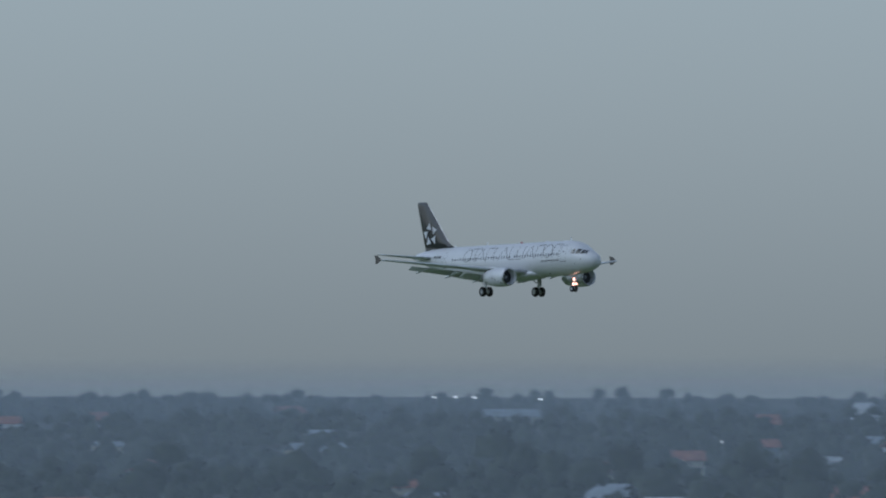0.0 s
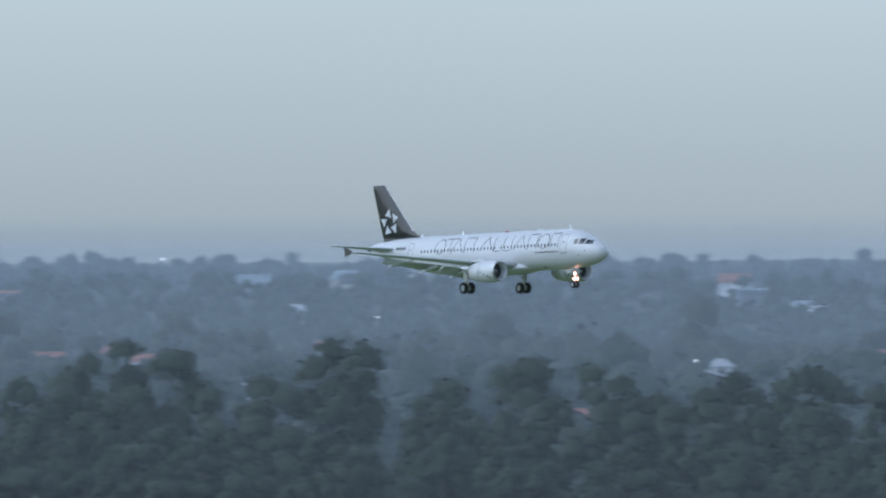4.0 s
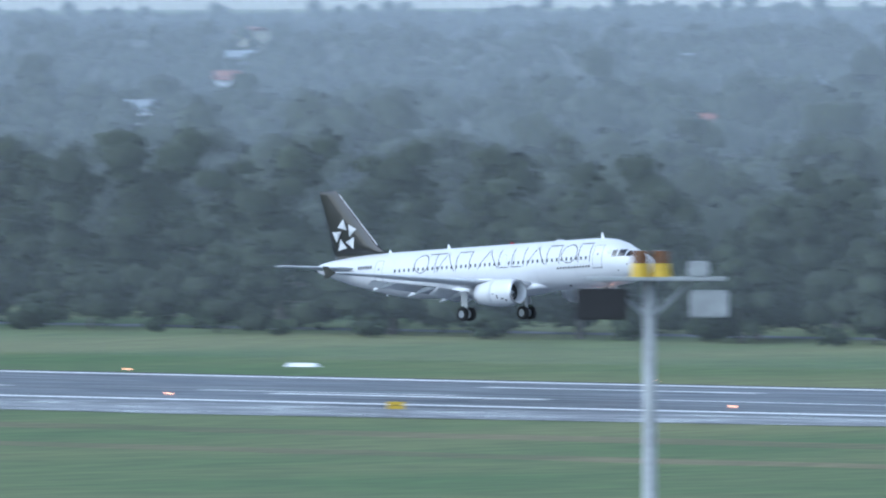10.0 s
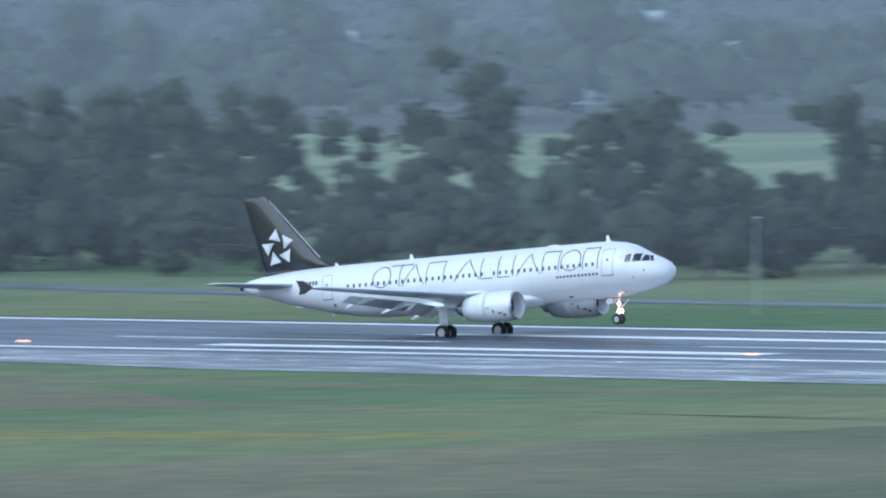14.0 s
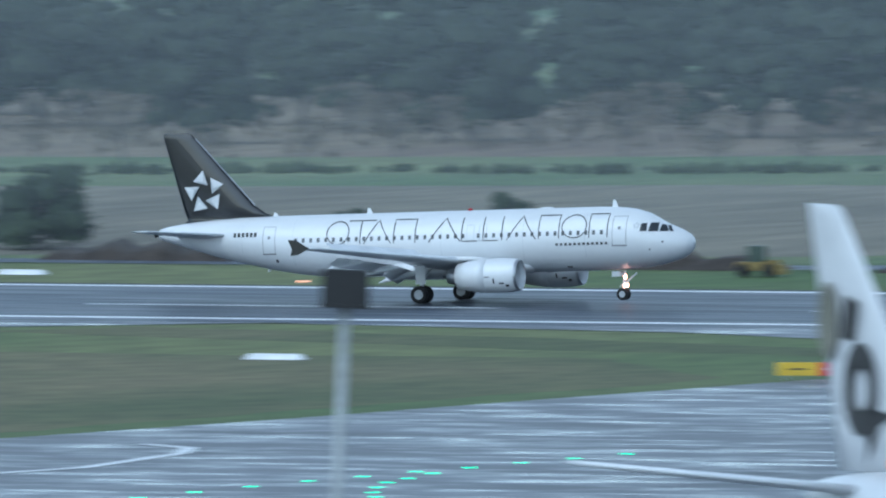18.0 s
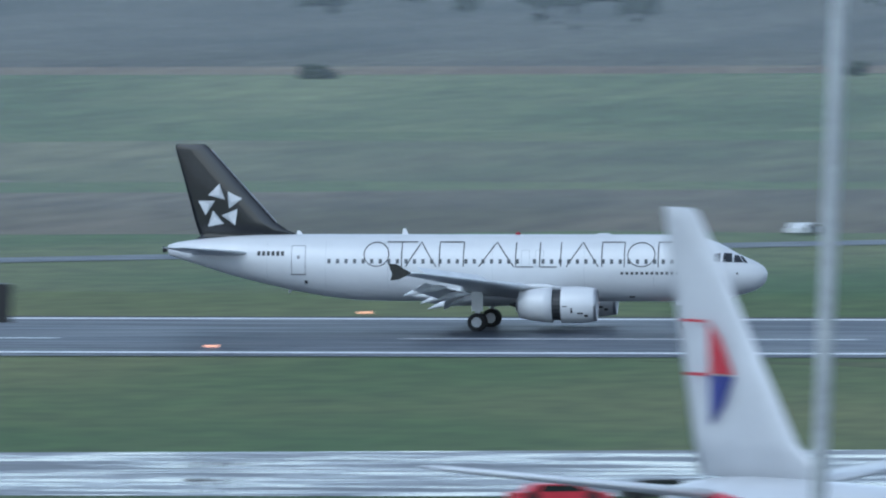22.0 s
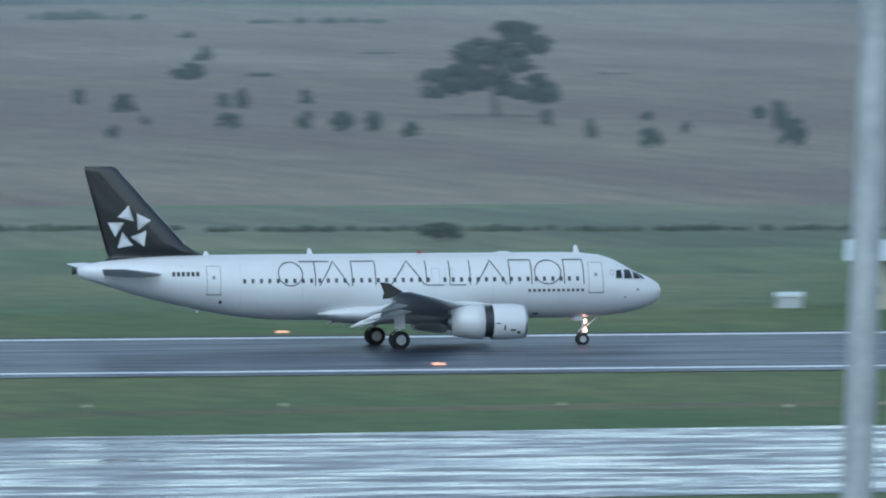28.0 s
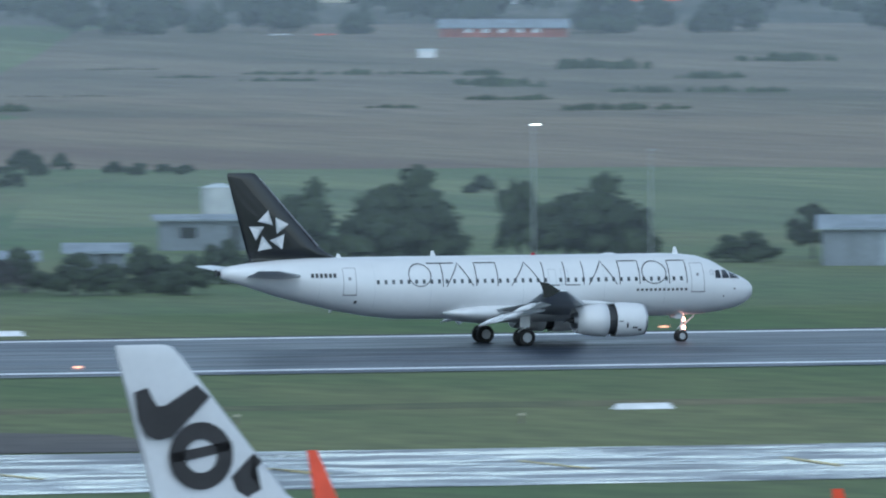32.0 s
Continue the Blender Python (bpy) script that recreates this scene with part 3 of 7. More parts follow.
bm = bmesh.new()
radii = [0.5, 100, 250, 400, 550, 700, 850, 1000, 1150, 1300, 1450, 1600, 1800] + [1800 + 100 * i for i in range(1, 32)]
SECTORS = 180
rows = []
for r in radii:
    rows.append([bm.verts.new((r * math.sin(a), r * math.cos(a), ground_height(r * math.sin(a), r * math.cos(a)))) for a in (2 * math.pi * i / SECTORS for i in range(SECTORS))])
for a, b in zip(rows, rows[1:]):
    for i in range(SECTORS):
        j = (i + 1) % SECTORS
        bm.faces.new((a[i], b[i], b[j], a[j]))
bm.faces.new(rows[0])
ground = part("ground", bm, GRASS, None, "", True)
tagged(ground, "green and straw-coloured airfield grass reaching the horizon", "ground", kind="structure")


def sheet(name, pts, z, mat, label, category="pavement", parent=None):
    bm = bmesh.new()
    f = bm.faces.new([bm.verts.new((*spot(x, y), z)) for x, y in pts])
    f.normal_update()
    if f.normal.z < 0:
        f.normal_flip()
    bmesh.ops.triangulate(bm, faces=[f])
    ob = part(name, bm, mat, parent)
    if parent is None:
        tagged(ob, label, category, kind="structure")
    else:
        tagged(ob, label)
    return ob


def flat(pts, z):
    bm = bmesh.new()
    f = bm.faces.new([bm.verts.new((*spot(x, y), z)) for x, y in pts])
    bmesh.ops.recalc_face_normals(bm, faces=[f])
    if f.normal.z < 0:
        f.normal_flip()
    return bm


FAR, NEAR, MID = 956.0, 897.0, 926.5
runway = sheet("runway", [(-1060, NEAR - 6), (900, NEAR - 6), (900, FAR + 2.5), (-1060, FAR + 2.5)], 0.03, ASPHALT, "dark wet asphalt runway with white edge lines", "runway")
sheet("taxiway_junction", [(-289, 655), (-289, 715), (-283, 725), (-278, 752), (-274, 780), (-269, 812), (-262, 830), (-253, 838), (-258, 850), (-268, 860), (-300, 882), (-335, 892),
                           (-150, 892), (-180, 878), (-186, 871), (-193, 857), (-194, 835), (-195, 811), (-193, 779), (-190, 773), (-184, 767), (-172, 764), (-159, 760), (-150, 752), (-150, 655)],
      0.02, CONCRETE, "wet grey concrete taxiway junction")
sheet("parallel_taxiway", [(-150, 709), (60, 716), (190, 728), (640, 738), (640, 786), (300, 774), (235, 779), (185, 777), (80, 772), (25, 769), (-61, 765), (-150, 752)],
      0.02, WET_CONCRETE, "wet grey concrete taxiway with puddles")
sheet("holding_pad", [(75, 768), (185, 773), (222, 785), (238, 790.5), (256.5, 796.5), (251.8, 808), (246, 816.5), (235, 821), (215, 817), (190, 808), (142, 803), (100, 792)], 0.035, WET_CONCRETE, "wet concrete holding pad beside the taxiway")
sheet("pad_shoulder", [(192, 778.8), (235, 780.6), (266, 778.6), (270, 790), (271, 802), (263.5, 810), (247, 821.5), (234, 825.5), (215, 820), (196, 811)], 0.026, SHOULDER, "dark grey-brown tarmac shoulder round the holding pad")
sheet("exit_taxiway", [(-650, 891), (-615, 882), (-556, 861), (-450, 853), (-385, 851), (-352, 872), (-330, 891)], 0.022, CONCRETE, "wet concrete exit taxiway beside the runway")
sheet("entry_taxiway", [(-1010, 891), (-960, 872), (-860, 868), (-800, 866), (-740, 874), (-700, 891)], 0.022, CONCRETE, "wet concrete entry taxiway beside the runway")
sheet("apron", [(-700, 60), (520, 60), (520, 640), (-700, 640)], 0.02, CONCRETE, "wide wet concrete apron", "apron")
sheet("perimeter_road", [(-1500, 1092), (-900, 1098), (-660, 1022), (-500, 1003), (-330, 1003), (-160, 1068), (-90, 1124), (40, 1130), (212, 1190), (212, 1199), (40, 1139), (-95, 1133), (-165, 1077), (-335, 1012),
                         (-500, 1011), (-660, 1030), (-900, 1106), (-1500, 1100)], 0.03, ASPHALT, "narrow grey perimeter road", "road")

# narrow strip past the far edge line, darker than the asphalt
EDGE_DARK = material("dark_edge_strip", (0.016, 0.018, 0.020), 0.7, vary=0.3, scale=0.2, stretch=(0.2, 1, 1))
sheet("runway_edge_strip", [(-1060, FAR + 2.5), (900, FAR + 2.5), (900, FAR + 5.0), (-1060, FAR + 5.0)], 0.025, EDGE_DARK, "thin dark strip along the runway's far edge")
# runway paint: edge lines, centre dashes, touchdown bars
for y in (FAR, NEAR):
    part("edge_line", flat([(-1050, y - 1.3), (900, y - 1.3), (900, y + 1.3), (-1050, y + 1.3)], 0.045), LINE_WHITE, runway, "white painted edge line")
for i in range(22):
    x = -945.6 + i * 49.3 * 1.0
    part("centre_dash", flat([(x, 920.0), (x + 28, 920.0), (x + 28, 921.2), (x, 921.2)], 0.045), LINE_WHITE, runway)
for x0, x1, y, w in ((-584, -538, 907.5, 4.4), (-584, -538, 937.0, 4.4), (-685, -655, 914.5, 2.2), (-685, -655, 938.5, 2.2), (-835, -805, 916.0, 2.2), (-835, -805, 942.0, 2.2), (-480, -456, 913.0, 2.2), (-480, -456, 937.0, 2.2)):
    part("touchdown_bar", flat([(x0, y - w / 2), (x1, y - w / 2), (x1, y + w / 2), (x0, y + w / 2)], 0.045), LINE_WHITE, runway)


# ---- paddocks beyond the airfield ----
FIELD_GREEN = material("pasture", (0.095, 0.158, 0.046), 0.9, vary=0.35, scale=0.02, fine=0.2, tint=(0.150, 0.182, 0.070), stretch=(1.3, 0.18, 1))
FIELD_DULL = material("rough_pasture", (0.098, 0.136, 0.056), 0.9, vary=0.35, scale=0.014, fine=0.16, tint=(0.158, 0.158, 0.080), stretch=(1.5, 0.18, 1))
FIELD_STRAW = material("straw_grass", (0.176, 0.120, 0.076), 0.9, vary=0.3, scale=0.012, fine=0.176, tint=(0.205, 0.163, 0.100), stretch=(1.5, 0.18, 1))
FIELD_BROWN = material("brown_grass", (0.175, 0.155, 0.108), 0.9, vary=0.35, scale=0.014, fine=0.2, tint=(0.215, 0.190, 0.130), stretch=(1.4, 0.18, 1))
HEATH = material("dark_heath", (0.060, 0.070, 0.050), 0.95, vary=0.4, scale=0.02, fine=0.24, tint=(0.100, 0.100, 0.072), stretch=(1.5, 0.18, 1))
# as dark as the leaves, so gaps between trees show no lighter ground
SUBURB_FLOOR = material("dark_ground_under_trees", (0.020, 0.030, 0.016), 0.95, vary=0.4, scale=0.02, fine=0.3, tint=(0.036, 0.042, 0.026))
FIELD_MIXED = material("dry_rough_grass", (0.130, 0.122, 0.070), 0.9, vary=0.35, scale=0.02, fine=0.2, tint=(0.185, 0.150, 0.102), stretch=(1.3, 0.18, 1))
field_count = 0


def field(az0, az1, r0, r1, mat, label, skew=0.0, wave=14.0):
    """A paddock between two bearings and two distances; skew turns its sides (degrees from near to far)."""
    global field_count
    field_count += 1
    bm = bmesh.new()
    na, nr = max(4, int((az1 - az0) * 3)), max(3, int((r1 - r0) / 70))
    grid = []
    for i in range(na + 1):
        row = []
        for j in range(nr + 1):
            k = j / nr
            a = az0 + (az1 - az0) * i / na + skew * k
            r = r0 + (r1 - r0) * k
            if j in (0, nr):
                r += wave * noise.noise((a * 0.9, r * 0.01, field_count * 1.7))
            p = polar(a, r)
            lift = -0.05 if i in (0, na) or j in (0, nr) else 0.03 + 0.006 * field_count + (0.25 if r > 1750 else 0)
            row.append(bm.verts.new((p.x, p.y, ground_height(p.x, p.y) + lift)))
        grid.append(row)
    for i in range(na):
        for j in range(nr):
            bm.faces.new((grid[i][j], grid[i][j + 1], grid[i + 1][j + 1], grid[i + 1][j]))
    ob = part("field", bm, mat)
    return tagged(ob, label, "field", kind="structure")


field(-62, -24.5, 1960, 4860, SUBURB_FLOOR, "very dark ground filling the gaps between the suburb's trees", 0, 30)
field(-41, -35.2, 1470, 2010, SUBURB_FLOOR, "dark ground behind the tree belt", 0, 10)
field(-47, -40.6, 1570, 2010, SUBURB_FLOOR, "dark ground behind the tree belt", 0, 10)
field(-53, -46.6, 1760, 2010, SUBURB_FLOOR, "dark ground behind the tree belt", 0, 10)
field(-35.5, -24.5, 1330, 2050, FIELD_GREEN, "bright green pasture behind the tree belt")
field(-24.5, -14, 1322, 1372, FIELD_GREEN, "green pasture strip", 0, 6)
field(-26, -14, 1366, 1760, FIELD_STRAW, "straw-coloured grass under the gum trees")
field(-25, -9, 1060, 1325, FIELD_BROWN, "brown grass strip beyond the perimeter road")
field(-14, -7.2, 1290, 1500, FIELD_BROWN, "brown ploughed strip", -1.2)
field(-8.6, -3.2, 1290, 1500, FIELD_DULL, "dull green strip of pasture")
field(-14, -3.2, 1490, 1840, FIELD_GREEN, "green pasture strip")
field(-24.5, 24, 2840, 4860, HEATH, "dark distant heath below the skyline", 0, 25)
field(8.0, 24, 2640, 2900, HEATH, "dark scrubby ridge behind the slope", 0, 15)
field(-14, 8.4, 1880, 2900, HEATH, "dark scrubby far hillside", 0, 25)
field(-14, -3.2, 1835, 1890, FIELD_STRAW, "pale grass edge of the far hillside", 0, 5)
field(-9.7, -2.0, 1140, 1300, FIELD_MIXED, "dry rough grass beyond the perimeter road")
field(-2.4, 8.5, 1150, 1285, FIELD_DULL, "rough green grass beyond the perimeter road")
field(-3.2, 8.5, 1290, 1500, FIELD_GREEN, "green pasture with scattered trees", 0.6)
field(-2.6, 8.6, 1500, 1700, FIELD_DULL, "rough pasture with scattered bushes", 0.4)
field(8.2, 16.8, 1300, 2660, FIELD_STRAW, "wide straw-coloured slope", 0.6, 20)
field(8.4, 17.0, 1170, 1325, FIELD_DULL, "dull green pasture below the straw-coloured slope", 0, 12)
field(8.4, 17.0, 1110, 1190, FIELD_GREEN, "bright green strip beside the road", 0, 5)
field(4.7, 9.0, 1350, 2040, FIELD_STRAW, "straw-coloured slope with bushes", 0.5)
field(16.35, 18.2, 1290, 2650, FIELD_GREEN, "green pasture strip up the slope", 0.5, 20)
field(17.6, 24, 1840, 2660, FIELD_MIXED, "rough grass slope with hedges", 0.9, 20)
field(17.75, 24, 1540, 1870, FIELD_STRAW, "straw-coloured grass strip", 0.1)
field(18.2, 24, 1300, 1550, FIELD_GREEN, "green pasture below the straw-coloured strip", 0.2)


def patch_of_grass(pts, z, mat, label):
    """A patch of differently coloured grass lying in the turf, with a wavering edge."""
    bm = bmesh.new()
    edge = []
    n = len(pts)
    for i in range(n):
        a, b = Vector(pts[i]), Vector(pts[(i + 1) % n])
        m = max(2, int((b - a).length / 6))
        for k in range(m):
            q = a.lerp(b, k / m)
            q = Vector(spot(q.x, q.y))
            edge.append(bm.verts.new((q.x + 2.0 * noise.noise((q.x * 0.1, q.y * 0.1, 0)), q.y + 1.6 * noise.noise((q.x * 0.1, q.y * 0.1, 5)), z)))
    f = bm.faces.new(edge)
    f.normal_update()
    if f.normal.z < 0:
        f.normal_flip()
    bmesh.ops.inset_individual(bm, faces=[f], thickness=2.0, use_even_offset=False)
    for v in edge:
        v.co.z = -0.06
    bmesh.ops.triangulate(bm, faces=bm.faces[:])
    tagged(part("grass_patch", bm, mat), label, "grass", kind="structure")


OLIVE_GRASS = material("olive_grass", (0.105, 0.130, 0.048), 0.9, vary=0.3, scale=0.03, fine=0.4, bump=0.3, tint=(0.152, 0.136, 0.068), stretch=(1.0, 0.5, 1))
DRY_TURF = material("dry_turf", (0.165, 0.128, 0.070), 0.9, vary=0.3, scale=0.03, fine=0.4, bump=0.3, tint=(0.120, 0.130, 0.056), stretch=(1.0, 0.5, 1))
YELLOW_GRASS = material("yellow_grass", (0.235, 0.215, 0.040), 0.9, vary=0.35, scale=0.05, fine=0.4, bump=0.3, tint=(0.165, 0.185, 0.042), stretch=(1.0, 0.5, 1))
BROWN_TURF = material("brown_turf", (0.105, 0.088, 0.045), 0.92, vary=0.3, scale=0.05, fine=0.6, bump=0.3, tint=(0.140, 0.112, 0.062), stretch=(1.0, 0.5, 1))
for n, pts in enumerate(([(-1000, 832), (-700, 829), (-480, 834), (-440, 838), (-480, 844), (-700, 843), (-1000, 843)],
                         [(-900, 797), (-700, 794), (-520, 798), (-445, 800), (-520, 807), (-700, 806), (-900, 808)],
                         [(-470, 690), (-440, 645), (-292, 645), (-292, 715), (-284, 735), (-278, 780), (-274, 815), (-290, 842), (-380, 838), (-440, 838), (-462, 800)],
                         [(110, 826), (200, 836), (330, 830), (420, 836), (420, 846), (330, 842), (200, 846), (110, 838)],
                         [(-90, 886), (-40, 850), (40, 846), (130, 852), (150, 884), (60, 889)],
                         [(-335, 884), (-305, 872), (-276, 858), (-263, 848), (-266, 843), (-300, 852), (-345, 872)])):
    patch_of_grass(pts, -0.008 + 0.004 * n, OLIVE_GRASS, "dull olive-brown patch of airfield grass")
patch_of_grass([(-202, 778), (-204, 811), (-203, 835), (-202, 858), (-194, 874), (-184, 886), (-174, 886), (-166, 874), (-160, 846), (-158, 800), (-160, 764), (-166, 750), (-174, 754), (-190, 758), (-199, 768)], 0.012, BROWN_TURF, "dead brown grass between the taxiway and the runway")
patch_of_grass([(-690, 822), (-671, 838), (-640, 862), (-593, 824), (-557, 843), (-524, 812), (-508, 800), (-530, 780), (-563, 778), (-577, 800), (-613, 770)], 0.014, DRY_TURF, "dry brownish stretch of airfield grass")
for n, pts in enumerate(([(-640, 716), (-602, 746), (-584, 764), (-566, 788), (-540, 806), (-552, 818), (-578, 805), (-596, 781), (-614, 762), (-652, 731)],
                         [(-600, 680), (-565, 711), (-534, 738), (-509, 737), (-490, 746), (-470, 758), (-476, 771), (-497, 761), (-515, 752), (-538, 756), (-572, 726), (-609, 694)])):
    patch_of_grass(pts, 0.022 + 0.004 * n, YELLOW_GRASS, "yellow-green strip of airfield grass")

# ---- evening haze imitated by added see-through sheets standing one behind the other ----
def veil(r, beyond, share, straight):
    """An added see-through sheet that imitates haze: straight along the runway, or at one distance all round."""
    m = bpy.data.materials.new("haze_sheet")
    m.use_nodes = True
    nt = m.node_tree
    nt.nodes.clear()
    out, mix, both = nt.nodes.new("ShaderNodeOutputMaterial"), nt.nodes.new("ShaderNodeMixShader"), nt.nodes.new("ShaderNodeMixShader")
    clear, d, t = nt.nodes.new("ShaderNodeBsdfTransparent"), nt.nodes.new("ShaderNodeBsdfDiffuse"), nt.nodes.new("ShaderNodeBsdfTranslucent")
    # the bluish sheet colour imitates the haze; darker on the far sheets
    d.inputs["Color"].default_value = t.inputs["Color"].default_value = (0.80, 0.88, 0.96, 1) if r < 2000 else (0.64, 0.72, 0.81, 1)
    # thin at the ground, full higher up, and thinning out above the skyline
    tc, sep, low, high, mul, amount = (nt.nodes.new("ShaderNode" + k) for k in ("TexCoord", "SeparateXYZ", "MapRange", "MapRange", "Math", "Math"))
    nt.links.new(tc.outputs["Object"], sep.inputs[0])
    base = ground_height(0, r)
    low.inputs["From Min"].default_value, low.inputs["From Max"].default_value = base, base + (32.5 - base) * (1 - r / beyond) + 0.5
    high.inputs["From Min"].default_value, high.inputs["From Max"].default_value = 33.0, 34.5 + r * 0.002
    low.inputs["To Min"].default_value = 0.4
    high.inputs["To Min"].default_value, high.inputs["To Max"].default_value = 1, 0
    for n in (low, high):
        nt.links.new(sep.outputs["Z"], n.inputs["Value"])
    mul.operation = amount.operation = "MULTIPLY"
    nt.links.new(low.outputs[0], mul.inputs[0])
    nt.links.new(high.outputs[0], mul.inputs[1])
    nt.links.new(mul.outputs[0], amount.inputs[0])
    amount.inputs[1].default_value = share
    nt.links.new(amount.outputs[0], mix.inputs[0])
    nt.links.new(d.outputs[0], both.inputs[1])
    nt.links.new(t.outputs[0], both.inputs[2])
    nt.links.new(clear.outputs[0], mix.inputs[1])
    nt.links.new(both.outputs[0], mix.inputs[2])
    nt.links.new(mix.outputs[0], out.inputs["Surface"])
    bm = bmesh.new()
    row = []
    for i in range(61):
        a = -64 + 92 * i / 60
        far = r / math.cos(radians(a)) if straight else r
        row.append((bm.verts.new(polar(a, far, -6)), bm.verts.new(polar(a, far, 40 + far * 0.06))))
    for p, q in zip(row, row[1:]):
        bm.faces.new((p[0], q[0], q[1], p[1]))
    ob = part("haze_sheet", bm, m)
    tagged(ob, "thin bluish sheet added to imitate evening haze over the land", "haze", kind="structure")


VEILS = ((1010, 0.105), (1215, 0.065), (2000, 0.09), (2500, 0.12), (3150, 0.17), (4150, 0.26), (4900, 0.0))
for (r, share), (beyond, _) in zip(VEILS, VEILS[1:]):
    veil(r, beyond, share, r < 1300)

# ---- trees ----
BARK = material("grey_bark", (0.12, 0.11, 0.10), 0.85, vary=0.35, scale=1.2, bump=0.4)
GUM = foliage("gum_leaves", (0.025, 0.035, 0.021), (0.037, 0.048, 0.029))
PINE = foliage("dark_leaves", (0.030, 0.045, 0.025), (0.045, 0.062, 0.034))
SCRUB = foliage("scrub_leaves", (0.038, 0.055, 0.027), (0.060, 0.078, 0.040))
TWIGS = foliage("straw_twigs", (0.20, 0.165, 0.125), (0.27, 0.225, 0.165))
BARE = foliage("bare_twigs", (0.075, 0.068, 0.075), (0.115, 0.105, 0.110))
rng = np.random.default_rng(7)


def ball():
    """Points and faces of a small round lump."""
    bm = bmesh.new()
    bmesh.ops.create_icosphere(bm, subdivisions=2, radius=1.0)
    v = np.array([p.co[:] for p in bm.verts])
    f = np.array([[q.index for q in p.verts] for p in bm.faces])
    bm.free()
    return v, f


BALL_V, BALL_F = ball()
LUMP_V = np.array([(0, 0, 1), (0.89, 0, 0.45), (0.28, 0.85, 0.45), (-0.72, 0.53, 0.45), (-0.72, -0.53, 0.45), (0.28, -0.85, 0.45), (0.72, 0.53, -0.45), (-0.28, 0.85, -0.45), (-0.89, 0, -0.45), (-0.28, -0.85, -0.45), (0.72, -0.53, -0.45)])
LUMP_F = np.array([(0, 1, 2), (0, 2, 3), (0, 3, 4), (0, 4, 5), (0, 5, 1), (1, 6, 2), (2, 6, 7), (2, 7, 3), (3, 7, 8), (3, 8, 4), (4, 8, 9), (4, 9, 5), (5, 9, 10), (5, 10, 1), (1, 10, 6)])


def leaf_mesh(name, centres, radii, per, size, mat, squash=0.8, core=0.8, coarse=False, hollow=0.6, thin=0.8):
    """Leaf clumps: an uneven dark core in each round mass, and many small folded leaves in and over it."""
    allv, allf, tri, normals = [], [], [], []
    n0 = 0
    bv, bf = (LUMP_V, LUMP_F) if coarse else (BALL_V, BALL_F)
    for c, r in zip(centres, radii):
        k = max(6, int(per * (r / 2.0) ** 2))
        d = rng.normal(size=(k, 3))
        d /= np.linalg.norm(d, axis=1)[:, None]
        rad = r * (hollow + (1 - hollow) * rng.random(k)) * (0.88 + 0.3 * rng.random(k))
        p = np.asarray(c) + d * rad[:, None] * (1, 1, squash)
        u = rng.normal(size=(k, 3)) * (1.0 if thin > 0.5 else 0.5) + (0.0 if thin > 0.5 else 1.0) * d
        u /= np.linalg.norm(u, axis=1)[:, None]
        w = np.cross(u, d + 0.6 * rng.normal(size=(k, 3)))
        w /= np.linalg.norm(w, axis=1)[:, None] + 1e-9
        s = size * (0.6 + 0.8 * rng.random(k))[:, None]
        fold = d * s * 0.35
        w *= np.sign((np.cross(u, w) * d).sum(1) + 1e-9)[:, None]      # every leaf faces outwards
        quad = np.stack([p - u * s - fold, p - w * s * thin, p + u * s - fold, p + w * s * thin], 1)
        turn = d * 0.6 + (0, 0, 0.3) + 0.2 * rng.normal(size=(k, 3))
        normals.append(np.repeat(turn, 4, 0))
        allv.append(quad.reshape(-1, 3))
        allf += np.arange(n0, n0 + 4 * k).reshape(-1, 4).tolist()
        n0 += 4 * k
        if core:
            bump = core * r * (0.62 + 0.62 * rng.random(len(bv)))
            allv.append(np.asarray(c) + bv * bump[:, None] * (1, 1, squash))
            tri += (bf + n0).tolist()
            normals.append(bv * 0.6 + (0, 0, 0.3))
            n0 += len(bv)
    me = bpy.data.meshes.new(name)
    me.from_pydata(np.concatenate(allv).tolist(), [], allf + tri)
    me.materials.append(mat)
    me.polygons.foreach_set("use_smooth", [True] * len(me.polygons))
    turned_out = np.concatenate(normals)
    turned_out /= np.linalg.norm(turned_out, axis=1)[:, None] + 1e-9
    me.normals_split_custom_set_from_vertices(turned_out.tolist())
    return me


